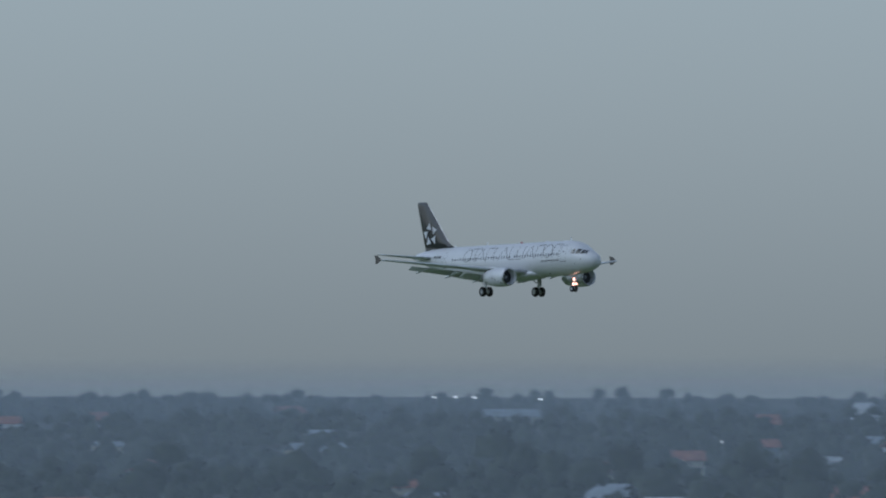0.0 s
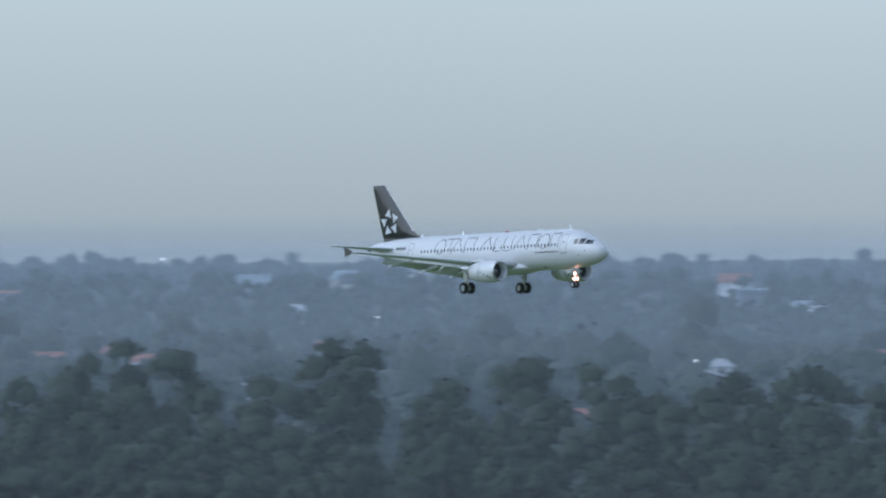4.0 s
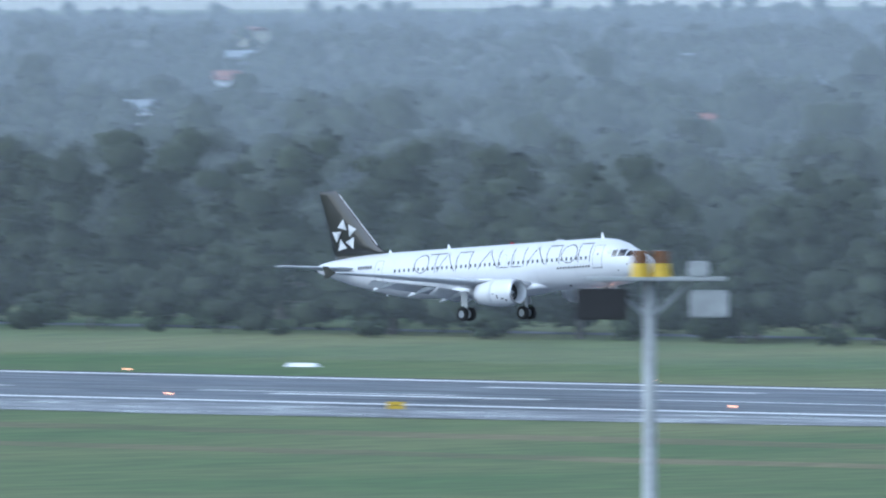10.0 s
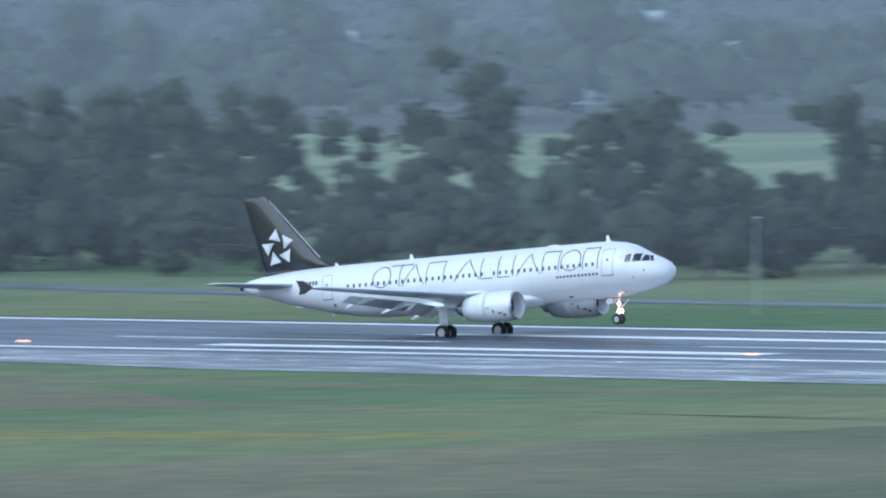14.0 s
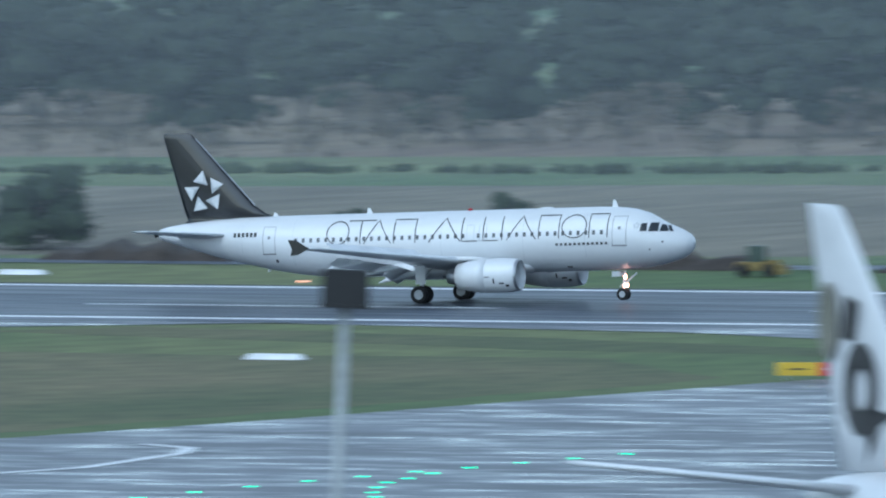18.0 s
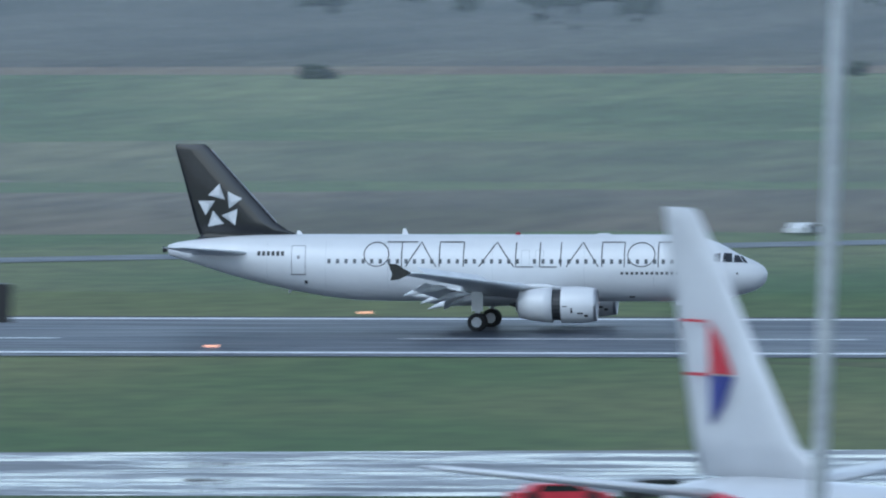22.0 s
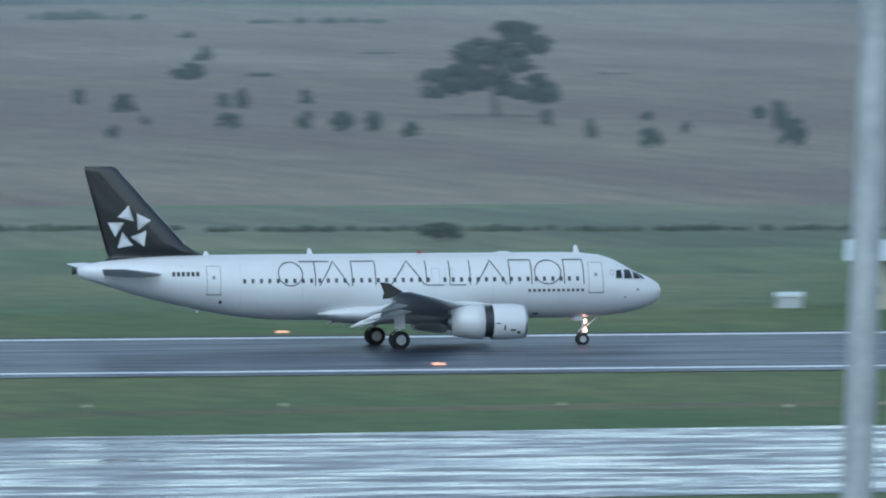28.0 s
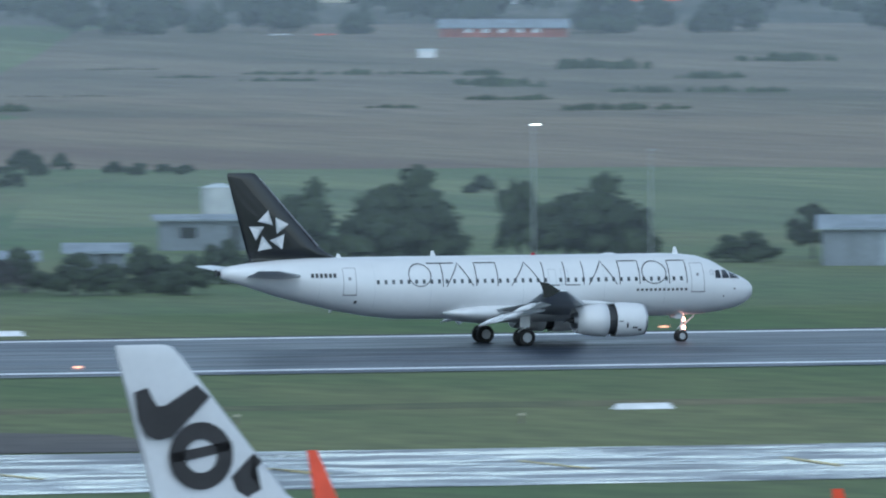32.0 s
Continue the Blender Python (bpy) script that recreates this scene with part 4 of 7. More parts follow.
def tree_kind(height, spread, blobs, trunk_to, mat, per=60, size=0.5, low=0.45, trunk_r=0.35, bark=BARK, squash=0.75, core=0.8, lump=0.13, inner=0.25, thin=0.8, dome=None, coarse=True):
    """Trunk with limbs, and a crown of separate leaf masses at the limbs' ends. Returns the two meshes."""
    bm = bmesh.new()
    x = y = 0.0
    pts = [Vector((0, 0, -0.3))]
    for i in range(1, 5):
        x += rng.normal() * 0.03 * height * 0.5
        y += rng.normal() * 0.03 * height * 0.5
        pts.append(Vector((x, y, trunk_to * height * i / 4)))
    for i in range(4):
        tube(bm, pts[i], pts[i + 1], trunk_r * (1 - 0.16 * i), trunk_r * (1 - 0.16 * (i + 1)), 7, False)
    centres, rads = [], []
    for i in range(blobs):
        a = i * 2.4 + rng.random()
        up = low + (1 - low) * ((i + 0.5) / blobs) ** 0.8
        reach = spread * (inner + (1 - inner) * rng.random()) * math.sqrt(max(0.08, 1 - ((up - low - 0.25 * (1 - low)) / (0.85 * (1 - low))) ** 2))
        r = lump * (0.75 + 0.5 * rng.random()) * height
        c = Vector((x * up + reach * math.cos(a), y * up + reach * math.sin(a), min(up * height, height - 0.8 * r)))
        if dome is not None:
            u = rng.random() ** 0.5
            c = Vector((spread * u * math.cos(a), spread * u * math.sin(a), height * (dome + (0.84 - dome) * math.sqrt(1 - u * u) * rng.random() ** 0.55)))
        centres.append(c)
        rads.append(r)
        root = pts[2].lerp(pts[4], rng.random())
        if c.z > root.z - 0.5:
            tube(bm, root, c, trunk_r * 0.35, trunk_r * 0.1, 5, False)
    trunk = mesh_of(bm, "trunk", bark)
    return trunk, leaf_mesh("crown", centres, rads, per, size, mat, squash, core, coarse, 0.6 if thin > 0.5 else 0.2, thin)


KINDS = {
    "gum": [tree_kind(18, 4.9, 36, 0.6, GUM, 90, 0.28, 0.14, 0.36, squash=0.85, core=0.9, lump=0.115, dome=0.12) for _ in range(6)],
    "wide": [tree_kind(15, 6.2, 36, 0.5, GUM, 95, 0.26, 0.26, 0.42, squash=0.75, core=0.9, lump=0.125, dome=0.16) for _ in range(6)],
    "open": [tree_kind(15, 6.4, 36, 0.62, GUM, 120, 0.25, 0.38, 0.40, squash=0.62, lump=0.11, dome=0.15, coarse=False) for _ in range(5)],
    "dense": [tree_kind(13, 4.6, 30, 0.45, PINE, 85, 0.28, 0.04, 0.4, squash=0.9, core=0.9, lump=0.155, dome=0.10) for _ in range(4)],
    "bush": [tree_kind(4, 1.3, 14, 0.4, PINE, 300, 0.15, 0.10, 0.12, squash=0.95, core=0.88, lump=0.19, dome=0.10) for _ in range(4)],
    "scrub": [tree_kind(6, 2.6, 20, 0.5, TWIGS, 260, 0.34, 0.10, 0.10, core=0.0, lump=0.16, thin=0.08) for _ in range(2)],
    "bare": [tree_kind(9, 3.4, 34, 0.6, BARE, 210, 0.46, 0.10, 0.16, core=0.0, lump=0.15, thin=0.07, dome=0.12) for _ in range(3)],
}
HEIGHT = {"open": 15, "scrub": 6, "gum": 18, "wide": 15, "dense": 13, "bush": 4, "bare": 9}
NAMES = {"open": ("gum_tree", "tree"), "scrub": ("scrub_bush", "bush"), "gum": ("gum_tree", "tree"), "wide": ("gum_tree", "tree"), "dense": ("dark_tree", "tree"), "bush": ("bush", "bush"), "bare": ("bare_tree", "tree")}


def plant(kind, x, y, height, label, group, widen=1.0, z=None):
    trunk, crown = KINDS[kind][int(rng.integers(len(KINDS[kind])))]
    k = height / HEIGHT[kind]
    z = ground_height(x, y) if z is None else z
    ob = thing(NAMES[kind][0], label, NAMES[kind][1], group)
    ob.matrix_basis = Matrix.LocRotScale((x, y, z), Euler((0, 0, rng.random() * 6.28)), (k * widen, k * widen, k))
    for name, me in (("trunk", trunk), ("crown", crown)):
        c = new(name, me)
        c.parent = ob
    return ob


# long belt of gums behind the runway
BELT = [("tall grey-green gum tree in the belt behind the runway", "gum"), ("broad dark gum tree in the belt behind the runway", "wide")]
x = -1640.0
back_c, back_r = [], []
while x < -648:
    gap = x > -664
    for row in range(4 if not gap else 2):
        if gap and rng.random() < 0.25:
            continue
        y = 1088 + row * 26 + rng.normal() * 7
        wave = noise.noise((x * 0.012, row * 3.0, 0.2))
        h = (14.0 + 7.0 * wave + rng.random() * 4.0 - (2.5 if x < -1250 else 0.0)) * (1.0 if row else 0.8) * (0.88 if x > -1190 else 1.0) * (0.70 if x > -715 else 1.0)
        h = max(h, 7.0 + 2.5 * rng.random())
        px = x + rng.normal() * 4
        if row in (0, 2) or (row == 1 and gap):
            lab, kind = BELT[int(rng.random() < 0.4)]
            plant(kind, *spot(px, y), h, lab, "tree belt", 0.95 + 0.3 * rng.random())
        else:
            for k in range(13):
                a = rng.random() * 6.28
                u = 0.12 + 0.82 * (k / 10)
                back_c.append((*spot(px + math.cos(a) * h * 0.2, y + math.sin(a) * h * 0.2), u * h))
                back_r.append(h * (0.13 + 0.06 * rng.random()))
    for k in range(9):
        hh = 1.5 + 7.0 * rng.random()
        back_c.append((*spot(x + rng.normal() * 6, 1104 + rng.normal() * 12), hh * 0.6))
        back_r.append(1.6 + 1.2 * rng.random())
    x += 11.5 if x < -820 else 8.5
inner = new("belt_inner_trees", leaf_mesh("belt_inner_trees", back_c, back_r, 28, 0.42, GUM, 0.8, 0.88, True))
tagged(inner, "dark inner trees of the belt behind the runway", "woods", kind="stuff")
# deeper woods behind the belt, one tree behind the other
deep_c, deep_r = [], []
for i in range(420):
    x = -2150 + 1330 * (i + rng.random()) / 420
    y = 1215 + 360 * rng.random() ** 1.2
    if not -55 < math.degrees(math.atan2(x, y)) < -36.5:
        continue
    h = 11.0 + 6.5 * rng.random()
    for k in range(18):
        a, u = rng.random() * 6.28, rng.random()
        reach = h * 0.33 * math.sqrt(rng.random()) * math.sqrt(max(0.1, 1 - (1.25 * u - 0.35) ** 2))
        deep_c.append((*spot(x + reach * math.cos(a), y + reach * math.sin(a)), h * (0.1 + 0.8 * u)))
        deep_r.append(h * (0.10 + 0.06 * rng.random()))
deep = new("deeper_woods", leaf_mesh("deeper_woods", deep_c, deep_r, 26, 0.4, GUM, 0.8, 0.9, True))
tagged(deep, "dark gum woods standing behind the tree belt", "woods", kind="stuff")
# undergrowth along its foot
for i in range(70):
    plant("bush", *spot(-1490 + i * 12.2 + rng.normal() * 3, 1079 + rng.normal() * 5 - (10 if i > 52 else 0)), 2.0 + 2.2 * rng.random(), "dark green bush at the foot of the tree belt", "undergrowth", 1.5)


mass_c, mass_r = [], []
for i in range(820):
    p = polar(-26.4 + 12.6 * rng.random(), 1520 + 230 * rng.random()) if i < 420 else polar(0.4 + 8.2 * rng.random(), 1660 + 240 * rng.random())
    h = 7 + 6.5 * rng.random()
    for k in range(3):
        mass_c.append((p.x + rng.normal() * 1.6, p.y + rng.normal() * 1.6, h - 2.4 * k * rng.random()))
        mass_r.append(1.3 + 0.9 * rng.random())
mass = new("inner_wood", leaf_mesh("inner_wood", mass_c, mass_r, 50, 0.32, GUM, 0.75, 0.88, True))
tagged(mass, "dark inner crowns of the gum wood over straw grass", "woods", kind="stuff")


def field_tree(t):
    kind, az, r, h, widen, label = t
    p = polar(az, r)
    return plant(kind, p.x, p.y, h, label, "field trees", widen)


# single trees of the fields beyond the runway: kind, azimuth, distance, height, width factor
ROWS_OF_TREES = (
    # mass of gums with straw grass under their crowns
    [("gum" if i % 3 else "wide", -26.2 + i * 0.42 + 0.12 * math.sin(i * 5), 1500 + 50 * math.sin(i * 2.3), 13.5 + 2.0 * math.sin(i * 1.7), 1.35, "tall dark gum tree over straw grass") for i in range(25)]
    + [("gum", -26.2 + i * 0.55, 1620 + 40 * math.sin(i * 1.3), 16, 1.45, "tall dark gum tree over straw grass") for i in range(19)]
    + [("open", -26.0 + i * 0.7, 1740 + 40 * math.sin(i * 1.9), 16, 1.4, "tall dark gum tree over straw grass") for i in range(14)]
    + [("dense", -23.353, 1324, 6.9, 1.39, "dark round tree in the field"), ("dense", -23.487, 1328, 4.2, 0.87, "low dark bush in the field"),
       ("dense", -22.1, 1140, 5.0, 1.9, "round dark green bush beside the perimeter road"), ("dense", -21.194, 1109, 7.7, 1.2, "round dark green bush beside the perimeter road"),
       ("dense", -20.028, 1155, 2.2, 2.01, "small round bush beside the perimeter road"), ("dense", -19.449, 1157, 3.7, 1.28, "small round bush beside the perimeter road"),
       ("dense", -17.734, 1251, 5.1, 1.92, "broad dark green bush in the field"),
       ("dense", -17.215, 1253, 3.8, 1.53, "broad dark green bush in the field"),
       ("dense", -16.886, 1253, 5.2, 1.79, "broad dark green bush in the field"),
       ("dense", -16.462, 1263, 4.3, 2.28, "broad dark green bush in the field"),
       ("open", -15.89, 1296, 15.2, 0.74, "tall spreading gum tree in the field"), ("open", -15.381, 1358, 14.1, 0.72, "tall spreading gum tree in the field"), ("bush", -6.983, 1797, 2.4, 2.64, "dark bush on the edge of the heath"), ("bush", -4.963, 1812, 2.5, 1.62, "dark bush on the edge of the heath"),
       ("dense", -14.2, 1500, 9, 1.0, "dark tree in the field"), ("wide", -17.6, 1365, 15, 1.1, "tall gum tree in the field"), ("wide", -17.05, 1370, 14, 1.0, "tall gum tree in the field"),
       ("wide", -16.4, 1372, 15, 0.9, "tall gum tree in the field"), ("wide", -15.95, 1350, 16, 1.0, "tall gum tree in the field"), ("wide", -15.35, 1390, 15, 1.1, "tall gum tree in the field"),
       ("wide", -14.45, 1400, 10, 1.1, "spreading gum tree in the field"), ("wide", -13.7, 1420, 10.5, 1.1, "spreading gum tree in the field"),
       ("wide", 1.9, 1330, 9, 0.8, "spreading gum tree in the green field"), ("wide", 8.75, 1330, 12.5, 0.95, "gum tree in the grassy field"), ("dense", 8.05, 1240, 12.5, 0.8, "dark tree in the grassy field"),
       ("wide", -30.901, 1261, 12.9, 0.89, "broad dark gum tree standing before the green pasture"),
       ("dense", -31.473, 1260, 11.2, 0.75, "rounded dark tree standing before the green pasture"),
       ("wide", -30.35, 1278, 11.3, 0.68, "broad dark gum tree standing before the green pasture"),
       ("dense", -30.085, 1307, 5.6, 0.6, "small dark tree standing before the green pasture"),
       ("dense", -29.82, 1308, 7.5, 0.66, "dark tree standing before the green pasture"),
       ("dense", -29.544, 1217, 3.0, 1.32, "low dark bush standing before the green pasture"),
       ("wide", -29.057, 1245, 9.9, 1.19, "broad dark gum tree standing before the green pasture"),
       ("wide", -29.205, 1281, 11.9, 0.45, "tall gum tree with a thin crown before the pasture"),
       ("wide", -28.898, 1263, 13.2, 0.54, "tall gum tree with a thin crown before the pasture"),
       ("dense", -2.792, 1329, 9.4, 1.2, "rounded dark grey-green tree in the green field"),
       ("bush", -2.98, 1336, 5.4, 1.4, "low dark skirt of bushes beside the rounded tree"),
       ("open", -0.051, 1276, 13.8, 1.21, "large spreading gum tree in the green field"),
       ("open", 1.374, 1205, 14.3, 1.04, "large spreading gum tree in the green field"),
       ("open", 1.66, 1206, 12.3, 0.95, "large spreading gum tree in the green field"),
       ("open", -0.656, 1594, 9.0, 1.23, "spreading gum tree in the green field"),
       ("dense", 4.418, 1305, 4.1, 2.25, "low broad dark tree in the green field"),
       ("bush", 4.62, 1320, 2.9, 1.5, "dark bush in the green field"),
       ("open", 11.676, 1721, 13.3, 1.29, "large spreading gum tree on the straw-coloured slope"),
       ("bush", 11.465, 1201, 1.9, 2.09, "low dark bush in the green field"),
       ("dense", 13.882, 1251, 6.6, 0.41, "slim dark tree behind the long shed"),
       ("bare", 14.501, 1237, 7.4, 1.05, "leafless grey tree behind the long shed"),
       ("bare", 14.734, 1238, 6.0, 0.85, "leafless grey tree behind the long shed"),
       ("bare", 14.385, 1237, 6.0, 0.69, "leafless grey tree behind the long shed"),
       ("bare", 15.031, 1247, 5.0, 0.89, "leafless grey tree behind the long shed"),
       ("bare", 15.201, 1242, 3.7, 1.06, "leafless grey tree behind the long shed"),
       ("bare", 14.013, 1245, 5.3, 0.7, "leafless grey tree behind the long shed"),
       ("bare", 14.744, 1978, 9.2, 1.04, "leafless grey tree on the slope"),
       ("bare", 14.945, 1979, 5.5, 1.47, "leafless grey tree on the slope"),
       ("open", 16.309, 1270, 7.6, 1.3, "small spreading tree on the grassy slope"),
       ("dense", 17.581, 1280, 3.6, 0.92, "small dark tree on the green slope"),
       ("bare", 17.751, 1193, 5.1, 0.96, "leafless grey tree beside the sheds"),
       ("bare", 17.899, 1193, 4.9, 1.0, "leafless grey tree beside the sheds"),
       ("bare", 17.624, 1193, 3.4, 1.17, "leafless grey tree beside the sheds"),
       ("dense", 17.973, 1426, 4.6, 1.32, "dark tree on the green slope"),
       ("dense", 19.392, 1190, 7.6, 0.85, "dark tree beside the water tank"),
       ("dense", 19.763, 1199, 8.4, 1.19, "large dark rounded tree beside the water tank"),
       ("dense", 20.505, 1208, 7.6, 1.17, "broad dark tree in the green field"),
       ("dense", 20.208, 1216, 7.0, 0.64, "dark tree in the green field"),
       ("dense", 21.056, 1200, 3.0, 2.03, "low dark tree beside the grey shed"),
       ("wide", 21.31, 1209, 5.0, 1.04, "dark tree beside the grey shed"),
       ("dense", 18.82, 1121, 3.8, 1.34, "dark garden tree beside the sheds"),
       ("dense", 19.095, 1143, 4.2, 1.02, "dark garden tree beside the sheds"),
       ("dense", 18.343, 1121, 3.5, 1.36, "dark garden tree beside the sheds"),
       ("bare", 14.438, 1241, 7.2, 0.96, "leafless grey tree behind the long shed"),
       ("bare", 14.597, 1241, 7.5, 0.92, "leafless grey tree behind the long shed"),
       ("bare", 14.671, 1237, 6.7, 1.03, "leafless grey tree behind the long shed"),
       ("bare", 14.342, 1241, 5.4, 0.76, "leafless grey tree behind the long shed"),
       ("bare", 14.798, 1238, 4.1, 0.89, "leafless grey tree behind the long shed"),
       ("bare", 15.031, 1249, 5.3, 0.96, "leafless grey tree behind the long shed"),
       ("bare", 15.095, 1249, 3.9, 0.95, "leafless grey tree behind the long shed"),
       ("bare", 13.971, 1251, 5.0, 0.75, "leafless grey tree behind the long shed"),
       ("bare", 14.67, 1978, 7.0, 1.37, "leafless grey tree on the slope"),
       ("bare", 14.839, 1979, 6.2, 1.65, "leafless grey tree on the slope"),
       ("bare", 15.093, 1980, 3.3, 2.67, "leafless grey tree on the slope"),
       ("bare", 14.542, 1978, 4.0, 1.82, "leafless grey tree on the slope"),
       ("dense", 19.657, 1191, 6.2, 1.27, "dark tree beside the water tank"),
       ("dense", 19.89, 1199, 6.0, 1.01, "dark tree beside the water tank"),
       ("dense", 20.378, 1216, 5.7, 1.26, "dark tree beside the water tank"),
       ("dense", 20.611, 1208, 5.8, 0.97, "dark tree beside the water tank"),
       ("dense", 18.534, 1114, 3.3, 1.57, "dark garden tree beside the sheds"),
       ("dense", 18.661, 1114, 2.7, 1.45, "dark garden tree beside the sheds"),
       ("dense", 18.958, 1114, 3.3, 1.44, "dark garden tree beside the sheds"),
       ("bare", 18.258, 1113, 3.3, 1.62, "dark garden tree beside the sheds"),
       ("dense", 19.254, 1143, 3.4, 1.44, "dark garden tree beside the sheds"),
       ("bare", 17.793, 1204, 4.5, 1.5, "leafless grey tree beside the sheds"),
       ("bare", 17.984, 1196, 4.4, 1.3, "leafless grey tree beside the sheds"),
       ("bare", 17.497, 1204, 2.7, 1.5, "leafless grey tree beside the sheds"),
       ("bare", 17.709, 1193, 2.7, 1.93, "leafless grey tree beside the sheds"),
       ("wide", -26.235, 1348, 11.8, 1.03, "broad dark gum tree before the straw grass"),
       ("wide", -25.875, 1349, 12.3, 1.08, "broad dark gum tree before the straw grass"),
       ("wide", -25.494, 1350, 11.8, 1.08, "broad dark gum tree before the straw grass"),
       ("wide", -25.112, 1373, 12.0, 1.08, "broad dark gum tree before the straw grass"),
       ("wide", -24.752, 1407, 10.0, 1.17, "broad dark gum tree before the straw grass"),
       ("wide", -24.37, 1443, 8.9, 1.23, "broad dark gum tree before the straw grass"),
       ("dense", -23.836, 1314, 4.9, 1.47, "round dark bush before the straw grass"),
       ("wide", -33.645, 1386, 13.3, 0.9, "broad dark gum tree in the belt behind the runway"),
       ("dense", -33.253, 1388, 13.3, 0.95, "dense dark gum tree in the belt behind the runway"),
       ("dense", 20.102, 1159, 1.7, 1.57, "dark garden tree beside the sheds")]
    + [("scrub", -26 + i * 0.17, 1425 + 45 * math.sin(i * 2.9), 4.8 + 1.8 * math.sin(i * 1.1), 1.5, "leafless straw-coloured scrub under the gum trees") for i in range(68)]
    + [("dense", 16.1 + 0.165 * i + 0.05 * math.sin(i * 3.7), 2570 + 25 * math.sin(i * 2.3), 8.0 + 2.5 * math.sin(i * 1.7), 1.3, "dark tree on the ridge above the slope") for i in range(46) if i % 9 not in (4, 5) and not 22 < i < 27]
    # line of trees far across the green field
    + [("wide", -3.3 + 0.42 * i, 1890 + 30 * math.sin(i * 3.1), 4.6 + 1.6 * math.sin(i * 1.9), 1.5, "far dark tree across the field") for i in range(7)]
    + [("gum", 0.6 + 0.36 * i, 1760 + 50 * math.sin(i * 2.7), 15 + 3 * math.sin(i * 1.3), 1.3, "far dark gum tree across the field") for i in range(19)]
    + [("dense", 2.6 + 0.5 * i, 1640 + 30 * math.sin(i * 2.1), 5 + 1.5 * math.sin(i * 4.1), 1.2, "small dark tree across the field") for i in range(7)])
for t in ROWS_OF_TREES:
    field_tree(t)
# bushes scattered over the straw-coloured slope
for az, r, h, widen in (
        (10.107, 1779, 2.6, 0.62), (10.277, 1744, 2.6, 1.12), (10.52, 1959, 2.9, 1.5), (10.577, 2115, 2.4, 1.2), (10.514, 2353, 1.6, 1.44), (10.235, 1601, 1.8, 0.83),
        (10.357, 1671, 1.4, 0.82), (10.648, 1763, 2.3, 0.71), (10.722, 1763, 2.6, 0.62), (10.669, 1647, 2.1, 1.43), (10.961, 1789, 2.2, 0.79), (10.955, 1648, 2.4, 0.85),
        (11.093, 1633, 2.7, 1.02), (11.214, 1633, 2.7, 0.8), (11.352, 1603, 1.8, 1.13), (11.863, 1650, 2.4, 0.55), (12.03, 1590, 2.5, 0.57), (12.238, 1692, 1.4, 1),
        (12.255, 1541, 2.5, 1.12), (12.386, 1621, 1.7, 0.64), (12.662, 1700, 1.9, 1), (12.74, 1637, 3.6, 0.6), (12.789, 1558, 3.3, 0.98), (4.969, 1620, 2, 0.76),
        (5.071, 1602, 1.4, 1.48), (4.937, 1562, 1, 1.06), (4.768, 1619, 2.2, 0.81), (5.213, 1689, 1.4, 2), (5.563, 1703, 1, 1.25), (3.506, 1659, 4.8, 0.56),
        (4.79, 1276, 1.6, 1.21), (16.458, 1205, 1.9, 0.95), (16.627, 1347, 1.4, 0.79), (16.033, 1213, 1, 1.82), (15.709, 1242, 1.4, 0.53), (17.549, 1459, 1.5, 1.64),
        (17.898, 1868, 3.3, 1.32), (17.856, 1417, 2, 1.68), (18.27, 1527, 1, 2.33), (18.407, 1527, 2, 0.94), (16.648, 1345, 1.4, 0.79), (18.09, 1408, 1, 2.5),
        (18.385, 1515, 2.1, 0.92), (18.681, 1542, 0.8, 1.43), (18.766, 1526, 0.9, 1.87), (18.936, 1526, 1, 1.67),
        (18.342, 1547, 2.2, 1.58), (18.49, 1547, 1.8, 1.25), (18.3, 1469, 1.6, 2), (20.059, 1436, 1.8, 1.82), (20.165, 1390, 1.6, 1.67), (18.047, 1431, 2.1, 2), (18.005, 1265, 1.2, 2.4), (18.683, 1533, 1.4, 1.6), (18.768, 1527, 1.4, 2.08), (18.874, 1533, 1.1, 2), (18.959, 1533, 1, 2), (17.602, 1382, 1.5, 2),
        (8.1, 1650, 2.2, 1.1), (9.0, 2050, 2.6, 1.2), (5.6, 1800, 2.4, 1.2), (6.4, 1830, 2.6, 1.2), (7.3, 1790, 2.4, 1.2)):
    p = polar(az, r)
    plant("bush", p.x, p.y, h * 1.15, "dark bush on the straw-coloured slope", "bushes of the slope", widen)


# ---- woods of the suburb and the far slopes, as one sheet of crowns ----
def wood_density(az, r):
    if -35.6 < az < -24.3:
        return (1.0 if az < -28.5 else 0.4) if r > 2060 else 0.0
    if az < -29:
        return 1.0 if r * math.cos(radians(az)) > 1215 else 0.0
    if az < -12.5:
        return 0.5 if r > 2450 else (0.16 if r > 2000 else 0.0)
    if az < -3.5:
        return 0.10 if r > 2100 else 0.0
    if az < 8:
        return 0.75 if r > 1900 else 0.0
    if az < 16:
        return 0.35 if r > 2640 else 0.0
    return 1.0 if r > 2585 else 0.0


